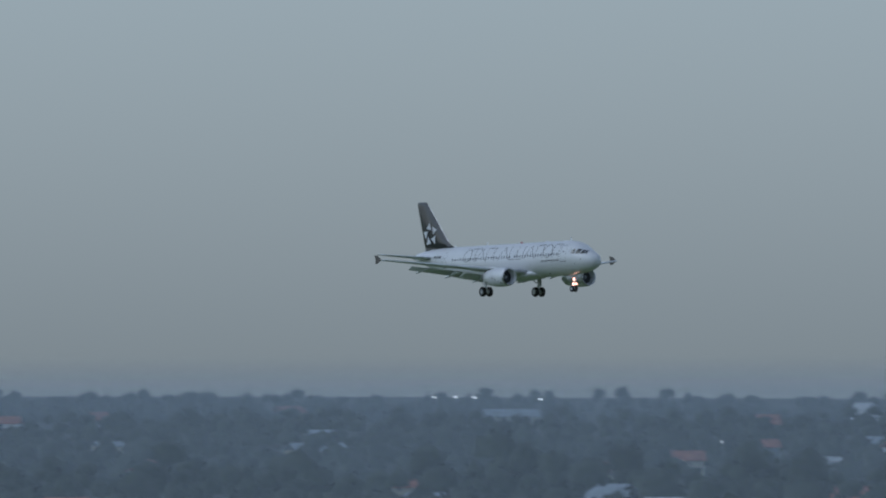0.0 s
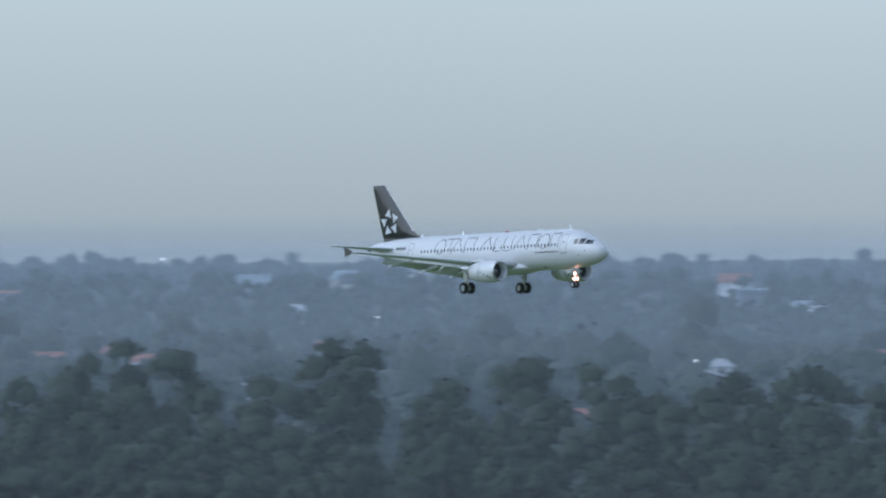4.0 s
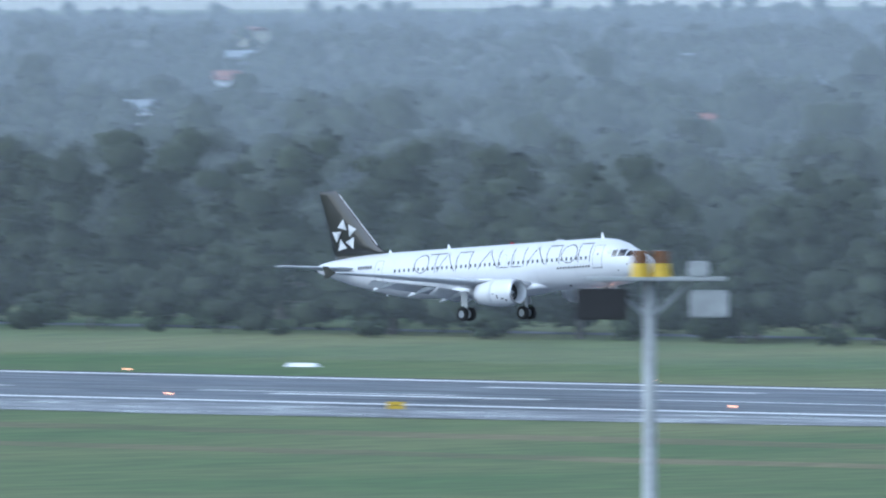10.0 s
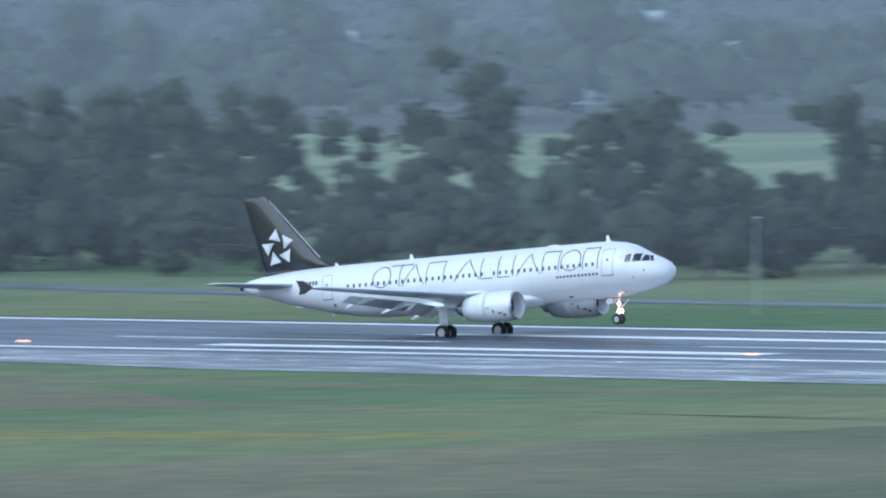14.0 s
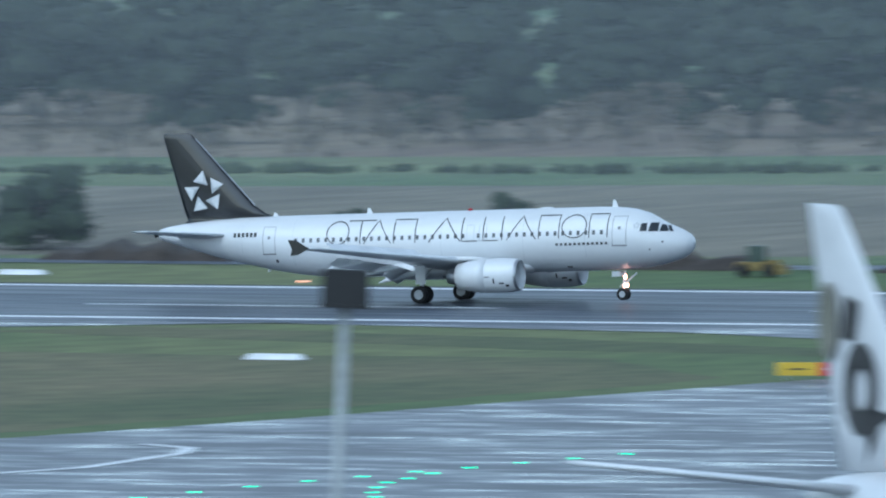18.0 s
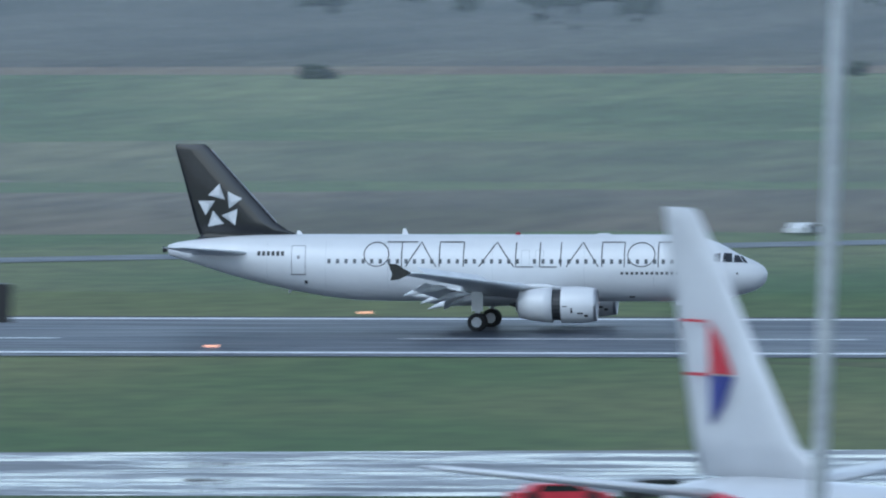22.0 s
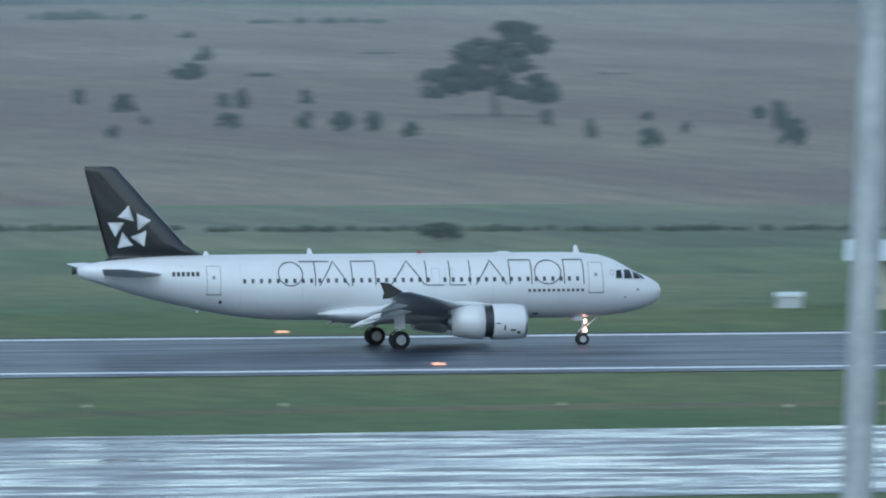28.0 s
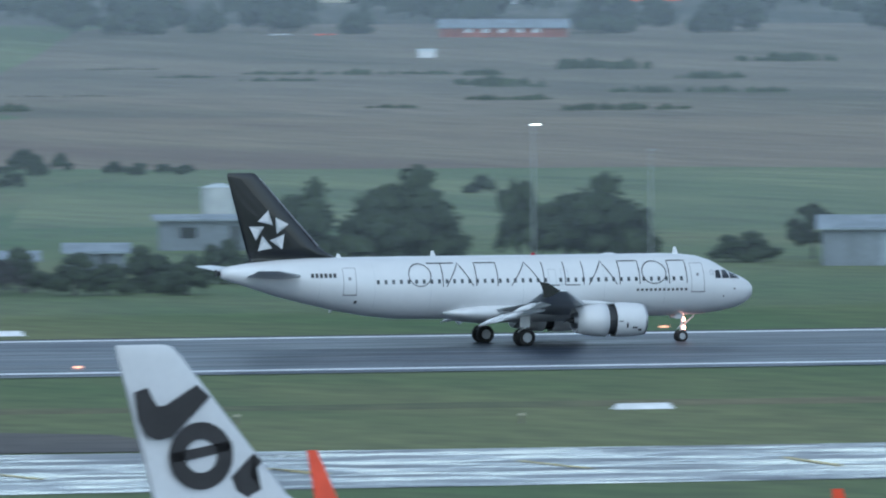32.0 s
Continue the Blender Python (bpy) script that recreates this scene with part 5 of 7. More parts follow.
# the suburb's houses stand in small clearings: bearing and distance
house_rng = np.random.default_rng(11)
HOUSES = np.array([(-60.5 + 32.5 * house_rng.random(), 2150 + 2300 * house_rng.random() ** 0.8) if i < 150 else (-60 + 9 * house_rng.random(), 2050 + 1000 * house_rng.random()) for i in range(240)])
centres, radii_ = [], []
while len(centres) < 31000:
    az = -61 + 84 * rng.random()
    r = math.sqrt(1700 ** 2 + (4520 ** 2 - 1700 ** 2) * rng.random())
    patchy = (0.85 if az < -28 else 0.55) + (0.4 if az < -28 else 0.9) * noise.noise((az * 0.9, r * 0.004, 1.7))
    if rng.random() > wood_density(az, r) * patchy * (1.2 if az < -28 else 1.0):
        continue
    p = polar(az, r)
    s = (2.2 + 1.5 * rng.random()) * (1.2 if r < 2600 else 1.1 if r < 3600 else 0.95)
    if r < 3200 and rng.random() < 0.10:
        s *= 1.6
    if np.any((np.abs(HOUSES[:, 0] - az) * r < 400) & (HOUSES[:, 1] > r - 6) & (HOUSES[:, 1] < r + 55)):
        continue
    z = ground_height(p.x, p.y)
    for k in range(2 if rng.random() < 0.55 else 1):
        centres.append((p.x + rng.normal() * s * 0.8, p.y + rng.normal() * s * 0.8, z + s * (1.1 + 0.9 * k)))
        radii_.append(s * (1.0 - 0.15 * k))
woods = new("far_woods", leaf_mesh("far_woods", centres, radii_, 4, 0.85, GUM, 0.85, 0.92, True))
tagged(woods, "dense dark grey-green trees of the suburb and far slopes", "woods", kind="stuff")


# ---- hedges and rough tussocks on the slopes: bearing, distance, length, height ----
for az, r, ln, h in ((19.57, 2187, 32.4, 1.1), (20.53, 2237, 16.6, 2.0), (21.21, 2313, 17.1, 1.7), (19.30, 2125, 11.8, 0.9), (20.87, 2020, 25.4, 1.2), (20.17, 1960, 13.1, 1.2), (20.61, 1890, 17.5, 1.1), (19.72, 1902, 7.7, 0.8),
                     (18.51, 1994, 17.7, 0.6), (20.19, 2070, 11.5, 0.8), (18.94, 2158, 9.6, 0.8), (11.0, 2495, 24, 1.3), (10.13, 2526, 24, 1.7), (10.79, 1984, 5.9, 0.9), (11.25, 2179, 8.1, 0.65), (12.12, 1996, 5.9, 0.6),
                     (11.3, 1228, 32, 0.65), (12.6, 1228, 26, 0.6), (9.9, 1232, 26, 0.7), (-9.62, 1193, 10.6, 0.8), (-11.14, 2129, 25, 0.8), (-8.62, 2201, 21, 2.2), (-10.04, 1894, 4.9, 0.45), (-8.62, 1574, 23, 0.5), (-8.73, 1345, 20, 0.7),
                     (-1.37, 1923, 18.5, 2.8), (-0.27, 1286, 9.5, 0.6), (-20.6, 1335, 40, 1.6), (-18.9, 1333, 40, 1.5), (-17.0, 1331, 30, 1.4), (15.6, 2560, 24, 1.6), (17.95, 1950, 16, 1.2), (20.143, 2087, 14, 1.6), (20.928, 2142, 11.9, 1.4),
                     (20.058, 2175, 8.1, 1.3), (17.58, 1981, 13.2, 2.2), (17.792, 1973, 8.8, 1.9), (18.259, 1889, 8.4, 1.2), (18.026, 1728, 5.1, 1.0), (18.725, 2239, 11.6, 0.7), (15.841, 2607, 15.5, 1.4), (14.839, 1935, 23.7, 2.2), (15.263, 1949, 8.7, 1.6)):
    h *= 1.3 if az > 9 else 0.8
    n = max(8, int(2.6 * ln / max(0.5, h * 0.9)))
    us = np.sort(rng.random(n)) - 0.5
    cs = [(u * (ln - h), rng.normal() * 1.6 * h, h * 0.3) for u in us]
    rs = [h * (0.22 + 0.5 * rng.random()) * (1.0 - 1.3 * u * u) for u in us]
    ob = new("hedge", leaf_mesh("hedge", cs, rs, 90 / h, 0.16 + 0.06 * h, SCRUB, 0.9, 0.9, True))
    p = polar(az, r)
    ob.matrix_basis = pose(p.x, p.y, ground_height(p.x, p.y), 0, 0, -az + 4 * rng.normal())
    tagged(ob, "low dark green hedge on the grassy slope", "hedge", "hedges")

# ---- foreground: masts and parked aircraft on the apron ----
GALV = material("galvanised_steel", (0.34, 0.36, 0.36), 0.6, metal=0.1, vary=0.15, scale=0.8, fine=6)
BLACK_BOX = material("black_lamp_housing", (0.012, 0.012, 0.013), 0.5, vary=0.2)
RED_PAINT = material("red_paint", (0.52, 0.022, 0.045), 0.35, vary=0.08)
BLUE_PAINT = material("blue_paint", (0.03, 0.04, 0.22), 0.35, vary=0.08)
ORANGE_PAINT = material("orange_paint", (0.78, 0.09, 0.035), 0.4, vary=0.1)
YELLOW_PAINT = material("yellow_sign_paint", (0.62, 0.42, 0.03), 0.45, vary=0.12)
CHARCOAL = material("charcoal_paint", (0.028, 0.026, 0.027), 0.4, vary=0.15)
OLIVE = material("olive_grey_paint", (0.16, 0.155, 0.12), 0.45, vary=0.2)
GLOW_WARM = glowing("warm_lamp", (1.0, 0.42, 0.24), 1.9)
GLOW_RED = glowing("red_lamp", (1.0, 0.06, 0.09), 3.0)
GLOW_GREEN = glowing("green_lamp", (0.05, 1.0, 0.42), 2.2)
GLOW_WHITE = glowing("white_lamp", (1.0, 0.93, 0.82), 5.0)
ROOF_WHITE = material("white_metal_roof", (0.62, 0.68, 0.70), 0.4, vary=0.1, scale=0.4)
TANK_WHITE = material("weathered_white", (0.45, 0.47, 0.48), 0.6, vary=0.12, scale=0.8)
WALL_CREAM = material("cream_wall", (0.50, 0.47, 0.36), 0.8, vary=0.12, scale=0.5)
WALL_GREY = material("grey_wall", (0.19, 0.215, 0.24), 0.9, vary=0.15, scale=0.4)
ROOF_TILE = material("terracotta_roof", (0.26, 0.10, 0.07), 0.8, vary=0.25, scale=0.8)
ROOF_PALE = material("pale_metal_roof", (0.26, 0.30, 0.34), 0.85, vary=0.15, scale=0.5)
BRICK_RED = material("dull_red_wall", (0.30, 0.10, 0.075), 0.85, vary=0.2, scale=0.6)
DARK_WALL = material("dark_shed_wall", (0.06, 0.07, 0.075), 0.7, vary=0.2)
TEAL = material("blue_green_container", (0.05, 0.22, 0.27), 0.5, vary=0.15)


MAST_LEAN = 2.4


def lamp_mast(az, r, top, w0, w1, heads=()):
    """A tapered steel mast on the apron; heads: floodlight boxes (sideways, height, width, depth)."""
    p = polar(az, r)
    m = thing("floodlight_mast", "tall grey galvanised steel mast on the apron" if not heads else "grey steel mast with black floodlight box, seen from behind", "mast", "apron masts")
    # the slender masts lean a little, all the same way
    m.matrix_basis = Matrix.Translation(p) @ pose(0, 0, 25, 0, MAST_LEAN, -az) @ pose(0, 0, -25)
    bm = bmesh.new()
    rings(bm, [[Vector((w * math.cos(a), w * math.sin(a), z)) for a in (2 * math.pi * i / 14 for i in range(14))] for z, w in ((0, w0), (top * 0.5, (w0 + w1) / 2), (top, w1))])
    part("shaft", bm, GALV, m, "", True)
    bm = bmesh.new()
    box(bm, -w0 * 1.9, -w0 * 1.9, 0.0, w0 * 1.9, w0 * 1.9, 0.08, 0.01)
    part("base_plate", bm, GALV, m)
    for dx, z, w, h in heads:
        bm = bmesh.new()
        box(bm, dx - w / 2, -0.28, z - h / 2, dx + w / 2, 0.32, z + h / 2, 0.03)
        head = part("floodlight", bm, BLACK_BOX, m, "black floodlight housing")
        bm = bmesh.new()
        box(bm, dx - w / 2 - 0.02, -0.34, z - h / 2 - 0.02, dx + w / 2 + 0.02, -0.29, z - h / 2 + 0.06)
        part("visor", bm, BLACK_BOX, head)
    return m


# bare masts: azimuth, distance, radius
for az, r, w in ((-22.458, 205, 0.17), (-21.589, 290, 0.15), (-16.68, 205, 0.175), (-15.112, 270, 0.16), (-13.388, 240, 0.16), (-12.785, 300, 0.145), (-11.573, 240, 0.16), (-10.594, 315, 0.14),
                 (-10.181, 240, 0.16), (-5.059, 280, 0.155), (-3.299, 220, 0.165), (-0.956, 290, 0.128), (0.776, 280, 0.13), (4.117, 240, 0.155), (4.318, 240, 0.155), (4.52, 240, 0.155),
                 (5.967, 205, 0.16), (6.518, 330, 0.135), (9.49, 330, 0.135), (13.023, 170, 0.175)):
    lamp_mast(az, r, 35.0, w * 1.12, w * 0.92)
for az, top in ((-20.047, 22.75), (-15.731, 22.6), (-10.626, 18.4), (-8.202, 22.55), (-3.397, 22.45), (1.719, 22.45), (4.029, 22.5)):
    lamp_mast(az, 318, top - 0.75, 0.14, 0.11, ((0.0, top - 0.4, 1.0 if top > 20 else 1.3, 0.78),))

# mast with beacons, floodlights and a work platform
m = thing("beacon_mast", "grey mast with yellow beacons, floodlights and platform", "mast")
m.matrix_basis = Matrix.Translation(polar(-40.93, 386)) @ pose(0, 0, 0, 0, 0, 40.93)
bm = bmesh.new()
rings(bm, [[Vector((w * math.cos(a), w * math.sin(a), z)) for a in (2 * math.pi * i / 14 for i in range(14))] for z, w in ((0, 0.26), (12, 0.21), (25.3, 0.16))])
part("shaft", bm, GALV, m, "", True)
bm = bmesh.new()
box(bm, -1.6, -0.5, 25.3, 2.0, 0.5, 25.4, 0.02)
part("platform", bm, GALV, m, "grey steel platform")
for x0, x1, z0, z1, mat, nm in ((-1.9, -0.55, 24.3, 25.1, BLACK_BOX, "floodlight"), (1.05, 2.05, 24.35, 25.05, GALV, "floodlight"), (1.0, 1.55, 25.42, 25.8, GALV, "control_box")):
    bm = bmesh.new()
    box(bm, x0, -0.35, z0, x1, 0.35, z1, 0.04)
    part(nm, bm, mat, m)
for x0 in (-0.42, 0.12):
    bm = bmesh.new()
    tube(bm, (x0 + 0.2, 0, 25.4), (x0 + 0.2, 0, 25.75), 0.25, 0.23, 14)
    b = part("beacon", bm, YELLOW_PAINT, m, "yellow beacon housing")
    bm = bmesh.new()
    tube(bm, (x0 + 0.2, 0, 25.75), (x0 + 0.2, 0, 26.08), 0.22, 0.21, 14)
    part("beacon_lens", bm, material("dark_amber_lens", (0.12, 0.045, 0.012), 0.2, vary=0.2), b, "dark amber lens")
for sx in (-1, 1):
    bm = bmesh.new()
    tube(bm, (0, 0, 24.3), (sx * 1.1, 0, 25.3), 0.05)
    part("brace", bm, GALV, m)


PARKED_WHITE = material("parked_white_paint", (0.62, 0.63, 0.645), 0.32, vary=0.05, scale=0.4, coat=0.3)


def parked_airliner(label, k, at, heading, tip_chord, winglet, marks, body_mat=PARKED_WHITE, side=-1, stripe=None, group="parked aircraft", fs=1.0, fore=0.0):
    """An airliner in plain parts at scale k; at: place on the ground of the fin's upper rear corner."""
    jet = thing("parked_airliner", label, "airliner", group)
    c = Matrix.Translation((0, 0, 0)) @ pose(0, 0, 0, 0, 0, heading)
    tail = c @ (Vector((NOSE - 35.4 - 1.5 * fs, 0, 0)) * k)
    grown = lambda s, z: (35.4 + (s - 35.4) * fs, 5.74 + (z - 5.74) * fs)
    at = spot(*at)
    jet.matrix_basis = Matrix.LocRotScale((at[0] - tail.x, at[1] - tail.y, 0.03), Euler((0, 0, radians(heading))), (k, k, k))
    bm = bmesh.new()
    loops = []
    for s, top, bottom, w in STATIONS:
        cz, h = (top + bottom) / 2, (top - bottom) / 2
        loops.append([Vector((NOSE - s, w * math.cos(a), cz + h * math.sin(a))) for a in (2 * math.pi * i / 28 for i in range(28))])
    rings(bm, loops)
    body = part("fuselage", bm, body_mat, jet, "white fuselage", True)
    bm = bmesh.new()
    fin_row = ((29.3, 5.74, 6.1, 0.02), (30.85, 6.6, 4.85, 0.09), (36.9 - tip_chord, 11.12, tip_chord + 0.05, 0.09), (37.2 - tip_chord, 11.4, tip_chord - 0.2, 0.08), (37.5 - tip_chord, 11.46, tip_chord - 0.5, 0.05))
    lifting(bm, [((NOSE - grown(q, z)[0], 0, grown(q, z)[1]), ch * fs, th / fs ** 0.5) for q, z, ch, th in fin_row], True)
    fin = part("fin", bm, body_mat, jet, "white fin", True)
    for pts, mat in marks:
        bm = bmesh.new()
        on_fin = [grown(*(q if fs == 1.0 else (36.87 - (36.87 - q[0]) * 0.845, 11.44 - (11.44 - q[1]) * 0.845))) for q in pts]
        v = [bm.verts.new((NOSE - q, side * (0.235 if fs == 1.0 else 0.29), z)) for q, z in on_fin]
        if len(v) > 40:
            h = len(v) // 2
            for q in range(h - 1):
                bm.faces.new((v[q], v[q + 1], v[h + q + 1], v[h + q]))
        else:
            bmesh.ops.triangulate(bm, faces=[bm.faces.new(v)])
        part("fin_emblem", bm, mat, fin, "painted shape on the fin")
    for sd in (-1, 1):
        bm = bmesh.new()
        up, span = (0.9, 1.45) if fs > 1 else (0.0, 1.0)
        lifting(bm, [((NOSE - 31.8, sd * 0.7, 4.66 + up * 0.6), 4.0, 0.09), ((NOSE - 35.3, sd * 6.15 * span, 5.2 + up), 1.5 * span, 0.09)])
        part("tailplane", bm, WING_GREY, jet, "", True)
        bm = bmesh.new()
        lifting(bm, [((NOSE - 12.0 + fore, sd * 1.6, 2.32), 6.9, 0.13), ((NOSE - 14.3 + fore, sd * 6.3, 2.86), 4.1, 0.115), ((NOSE - 19.55 + fore, sd * 16.75, 3.98), 1.62, 0.105)])
        wing = part("wing", bm, GREY_PAINT, jet, "grey wing", True)
        bm = bmesh.new()
        rise = winglet[0]
        rings(bm, [[Vector((NOSE - s + fore, sd * y, z)) for s, y, z in row] for row in (
            ((19.55, 16.73, 3.95), (21.2, 16.73, 3.95), (21.2, 16.8, 4.05), (19.55, 16.8, 4.05)),
            ((20.3, 17.05, 4.3), (21.5, 17.05, 4.3), (21.5, 17.12, 4.3), (20.3, 17.12, 4.3)),
            ((21.55, 17.3, 4.2 + rise), (21.9, 17.3, 4.2 + rise), (21.9, 17.36, 4.2 + rise), (21.55, 17.36, 4.2 + rise)))])
        part("winglet", bm, winglet[1], wing, "upturned winglet")
        y = sd * 5.75
        bm = bmesh.new()
        lathe_x(bm, ((-0.9, 0.8), (0.0, 0.93), (-0.1, 1.03), (-1.3, 1.13), (-3.0, 1.03), (-4.2, 0.78)), NOSE - 10, y, 1.75, 20, False)
        nac = part("nacelle", bm, body_mat, jet, "", True)
        bm = bmesh.new()
        lathe_x(bm, ((-0.85, 0.82), (-0.9, 0.05)), NOSE - 10, y, 1.75, 16)
        part("fan", bm, DARK, nac)
        bm = bmesh.new()
        lifting(bm, [((NOSE - 11.4, y, 2.7), 4.6, 0.08), ((NOSE - 13.3, y, 3.0), 3.4, 0.1)], True)
        part("pylon", bm, body_mat, nac)
        x, y = NOSE - 17.6, sd * 3.8
        bm = bmesh.new()
        tube(bm, (x, y, 0.58), (x, y, 2.5), 0.14)
        leg = part("main_gear", bm, GREY_PAINT, jet)
        for dy in (-0.46, 0.46):
            wheel("wheel", leg, x, y + dy, 0.575, 0.575, 0.42)
    x = NOSE - 5.05
    bm = bmesh.new()
    tube(bm, (x, 0, 0.38), (x + 0.12, 0, 1.9), 0.085)
    leg = part("nose_gear", bm, GREY_PAINT, jet)
    for dy in (-0.25, 0.25):
        wheel("wheel", leg, x, dy, 0.385, 0.385, 0.22)
    if stripe:
        bm = bmesh.new()
        stroke(bm, [(33, 5.25), (28, 5.0), (22, 4.55), (16, 4.1)], 0.28)
        part("stripe", bm, stripe, body, "painted stripe")
    return jet


def oval(s, z, a, b, hole=0.0, n=24):
    """Points round an oval; with a hole, those of the outer and then of the inner edge."""
    turns = [2 * math.pi * i / n for i in range(n + (1 if hole else 0))]
    return [(s + a * q * math.cos(u), z + b * q * math.sin(u)) for q in ((1, hole) if hole else (1,)) for u in turns]


red_zigzag = [(34.08, 9.83), (35.02, 10.80), (35.17, 10.75), (35.66, 9.38), (35.87, 9.38), (36.32, 9.9), (36.17, 8.73), (35.27, 8.73), (34.93, 10.09), (34.59, 9.83), (34.72, 8.73), (34.25, 8.73)]
parked_airliner("white parked airliner with red shapes on its fin", 1.6, (-316.2, 389.7), -141.0, 2.42, (0.9, RED_PAINT),
                [(red_zigzag, RED_PAINT), (oval(33.38, 9.77, 0.23, 0.32), RED_PAINT), (oval(33.64, 9.15, 0.22, 0.3), RED_PAINT)], side=1)
parked_airliner("white parked airliner with dark and olive shapes on its fin", 1.2, (-183.95, 555.55), -45.0, 1.8, (1.2, WHITE_PAINT),
                [(oval(35.5, 8.5, 0.55, 1.0), OLIVE), ([(34.5, 9.2), (33.7, 9.0), (34.0, 8.0), (34.7, 8.1)], CHARCOAL), (oval(33.6, 6.8, 1.0, 1.2, 0.45), CHARCOAL),
                 ([(33.2, 6.4), (31.6, 6.2), (32.5, 5.9), (33.2, 4.9)], CHARCOAL), ([(31.4, 5.9), (30.7, 4.9), (31.3, 4.8), (31.9, 4.9)], ORANGE_PAINT)], fs=1.48)
parked_airliner("white parked airliner with red and blue kite on its fin", 1.2, (-57.8, 581.8), -57.0, 1.75, (0.6, WHITE_PAINT),
                [([(34.15, 8.65), (33.5, 8.2), (32.75, 7.3), (34.1, 7.3)], RED_PAINT), ([(34.1, 7.25), (32.75, 7.25), (33.3, 6.5), (34.05, 5.95)], BLUE_PAINT),
                 ([(35.6, 8.65), (34.3, 8.65), (34.3, 8.58), (35.6, 8.58)], RED_PAINT), ([(35.4, 7.3), (34.2, 7.3), (34.2, 7.22), (35.4, 7.22)], RED_PAINT)], stripe=RED_PAINT, fs=1.48)
TAXI_HEADING = 8.0
taxiing = parked_airliner("white airliner with charcoal shapes on its fin, taxiing", 1.2, (177.4, 544.8), TAXI_HEADING, 2.2, (3.0, ORANGE_PAINT),
                          [([(36.46, 9.96), (35.99, 10.11), (35.75, 9.69), (35.61, 9.51), (35.36, 9.53), (34.22, 10.17), (33.75, 9.78), (34.67, 8.93), (35.1, 8.54), (35.61, 8.44), (36.04, 8.58), (36.32, 9.07)], CHARCOAL), (oval(34.08, 7.91, 1.15, 1.08, 0.5), CHARCOAL), ([(35.16, 8.01), (33.0, 8.37), (32.94, 8.08), (35.1, 7.69)], CHARCOAL), ([(33.0, 7.22), (32.19, 7.96), (31.88, 7.69), (32.31, 7.22), (31.92, 6.81), (32.41, 6.56), (32.8, 6.78)], CHARCOAL)], fore=1.0)
TAXI_START = taxiing.matrix_basis.copy()


# ---- airfield fittings ----
def edge_light(x, y, glow, name="runway_light", label="low runway edge light glowing warm", group="runway lights", size=0.23, flush=False):
    t = thing(name, label, "light", group, at=stand(x, y, 0.03))
    low, high = (0.01, 0.07) if flush else (0.1, 0.24)
    bm = bmesh.new()
    tube(bm, (0, 0, 0), (0, 0, low + 0.01), size * (1.15 if flush else 0.3), size * (1.1 if flush else 0.25), 10)
    part("base", bm, GALV, t)
    bm = bmesh.new()
    rings(bm, [[Vector((q * math.cos(a), q * math.sin(a), z)) for a in (2 * math.pi * i / 12 for i in range(12))] for z, q in ((low, size * 0.9), ((low + high) / 2, size), (high * 0.95, size * 0.7), (high, size * 0.2))])
    part("lens", bm, glow, t, "glowing lens", True)


for i in range(-17, 10):
    x = 3 + 60 * i
    edge_light(x, 903 if x > -700 else 906, GLOW_WARM)
    edge_light(x + 2, 963.5, GLOW_WARM)
GREEN_LINE = [(-252.5, 663.1), (-252.1, 669.4), (-251.6, 675.7), (-251.1, 682.1), (-250.3, 687.5), (-249.7, 693.4), (-248.7, 698.3), (-248.2, 704.4), (-247.4, 710.0), (-246.6, 715.6), (-242.4, 667.6), (-244.1, 671.9), (-245.7, 676.9), (-247.1, 682.1), (-247.6, 686.4), (-248.3, 691.9), (-241.6, 758.5), (-240.7, 764.8), (-239.9, 770.3), (-239.1, 775.9), (-238.2, 780.8), (-237.2, 785.7), (-236.3, 790.7), (-235.4, 795.7), (-234.4, 800.0), (-233.6, 805.1)]
RED_BAR = [(-248.6, 812.4), (-245.8, 813.0), (-242.8, 812.9), (-240.0, 812.8), (-237.1, 812.6), (-233.9, 811.7), (-230.8, 810.7), (-227.7, 809.8), (-224.3, 808.0), (-221.2, 807.1), (-214.6, 804.4)]
for x, y in GREEN_LINE:
    edge_light(x, y, GLOW_GREEN, "taxiway_light", "small green taxiway light set in the concrete", "green taxiway lights", 0.16, True)
for x, y in RED_BAR:
    edge_light(x, y, GLOW_RED, "stop_bar_light", "small red stop bar light set in the concrete", "stop bar lights", 0.2, True)
GLOW_AMBER = glowing("amber_lamp", (1.0, 0.36, 0.10), 4.5)
for x, y in ((-261.2, 824), (-260.2, 824.5)):
    edge_light(x, y, GLOW_AMBER, "guard_light", "bright amber guard light beside the taxiway", "guard lights", 0.3)


def gable_marker(x, y):
    t = thing("gable_marker", "low white gable-shaped marker on the grass", "marker", "gable markers", at=stand(x, y))
    bm = bmesh.new()
    for s in (-1, 1):
        v = [bm.verts.new(p) for p in ((-1.75, s * 0.6, 0.0), (1.75, s * 0.6, 0.0), (1.6, 0, 0.34), (-1.6, 0, 0.34))]
        bm.faces.new(v if s < 0 else v[::-1])
    for s in (-1, 1):
        v = [bm.verts.new(p) for p in ((s * 1.75, -0.6, 0.0), (s * 1.75, 0.6, 0.0), (s * 1.6, 0, 0.34))]
        bm.faces.new(v)
    part("panel", bm, LINE_WHITE, t)


for x, y in ((-1069, 963), (-1069, 989), (-1066, 992), (-895, 986), (-845, 849), (-725, 985), (-666, 848), (-560, 982), (-474, 836), (-381, 978), (-308.6, 832.8), (-210, 972), (-31, 968), (-39, 842), (137, 837), (143, 968), (312, 827), (319.5, 969)):
    gable_marker(x, y)


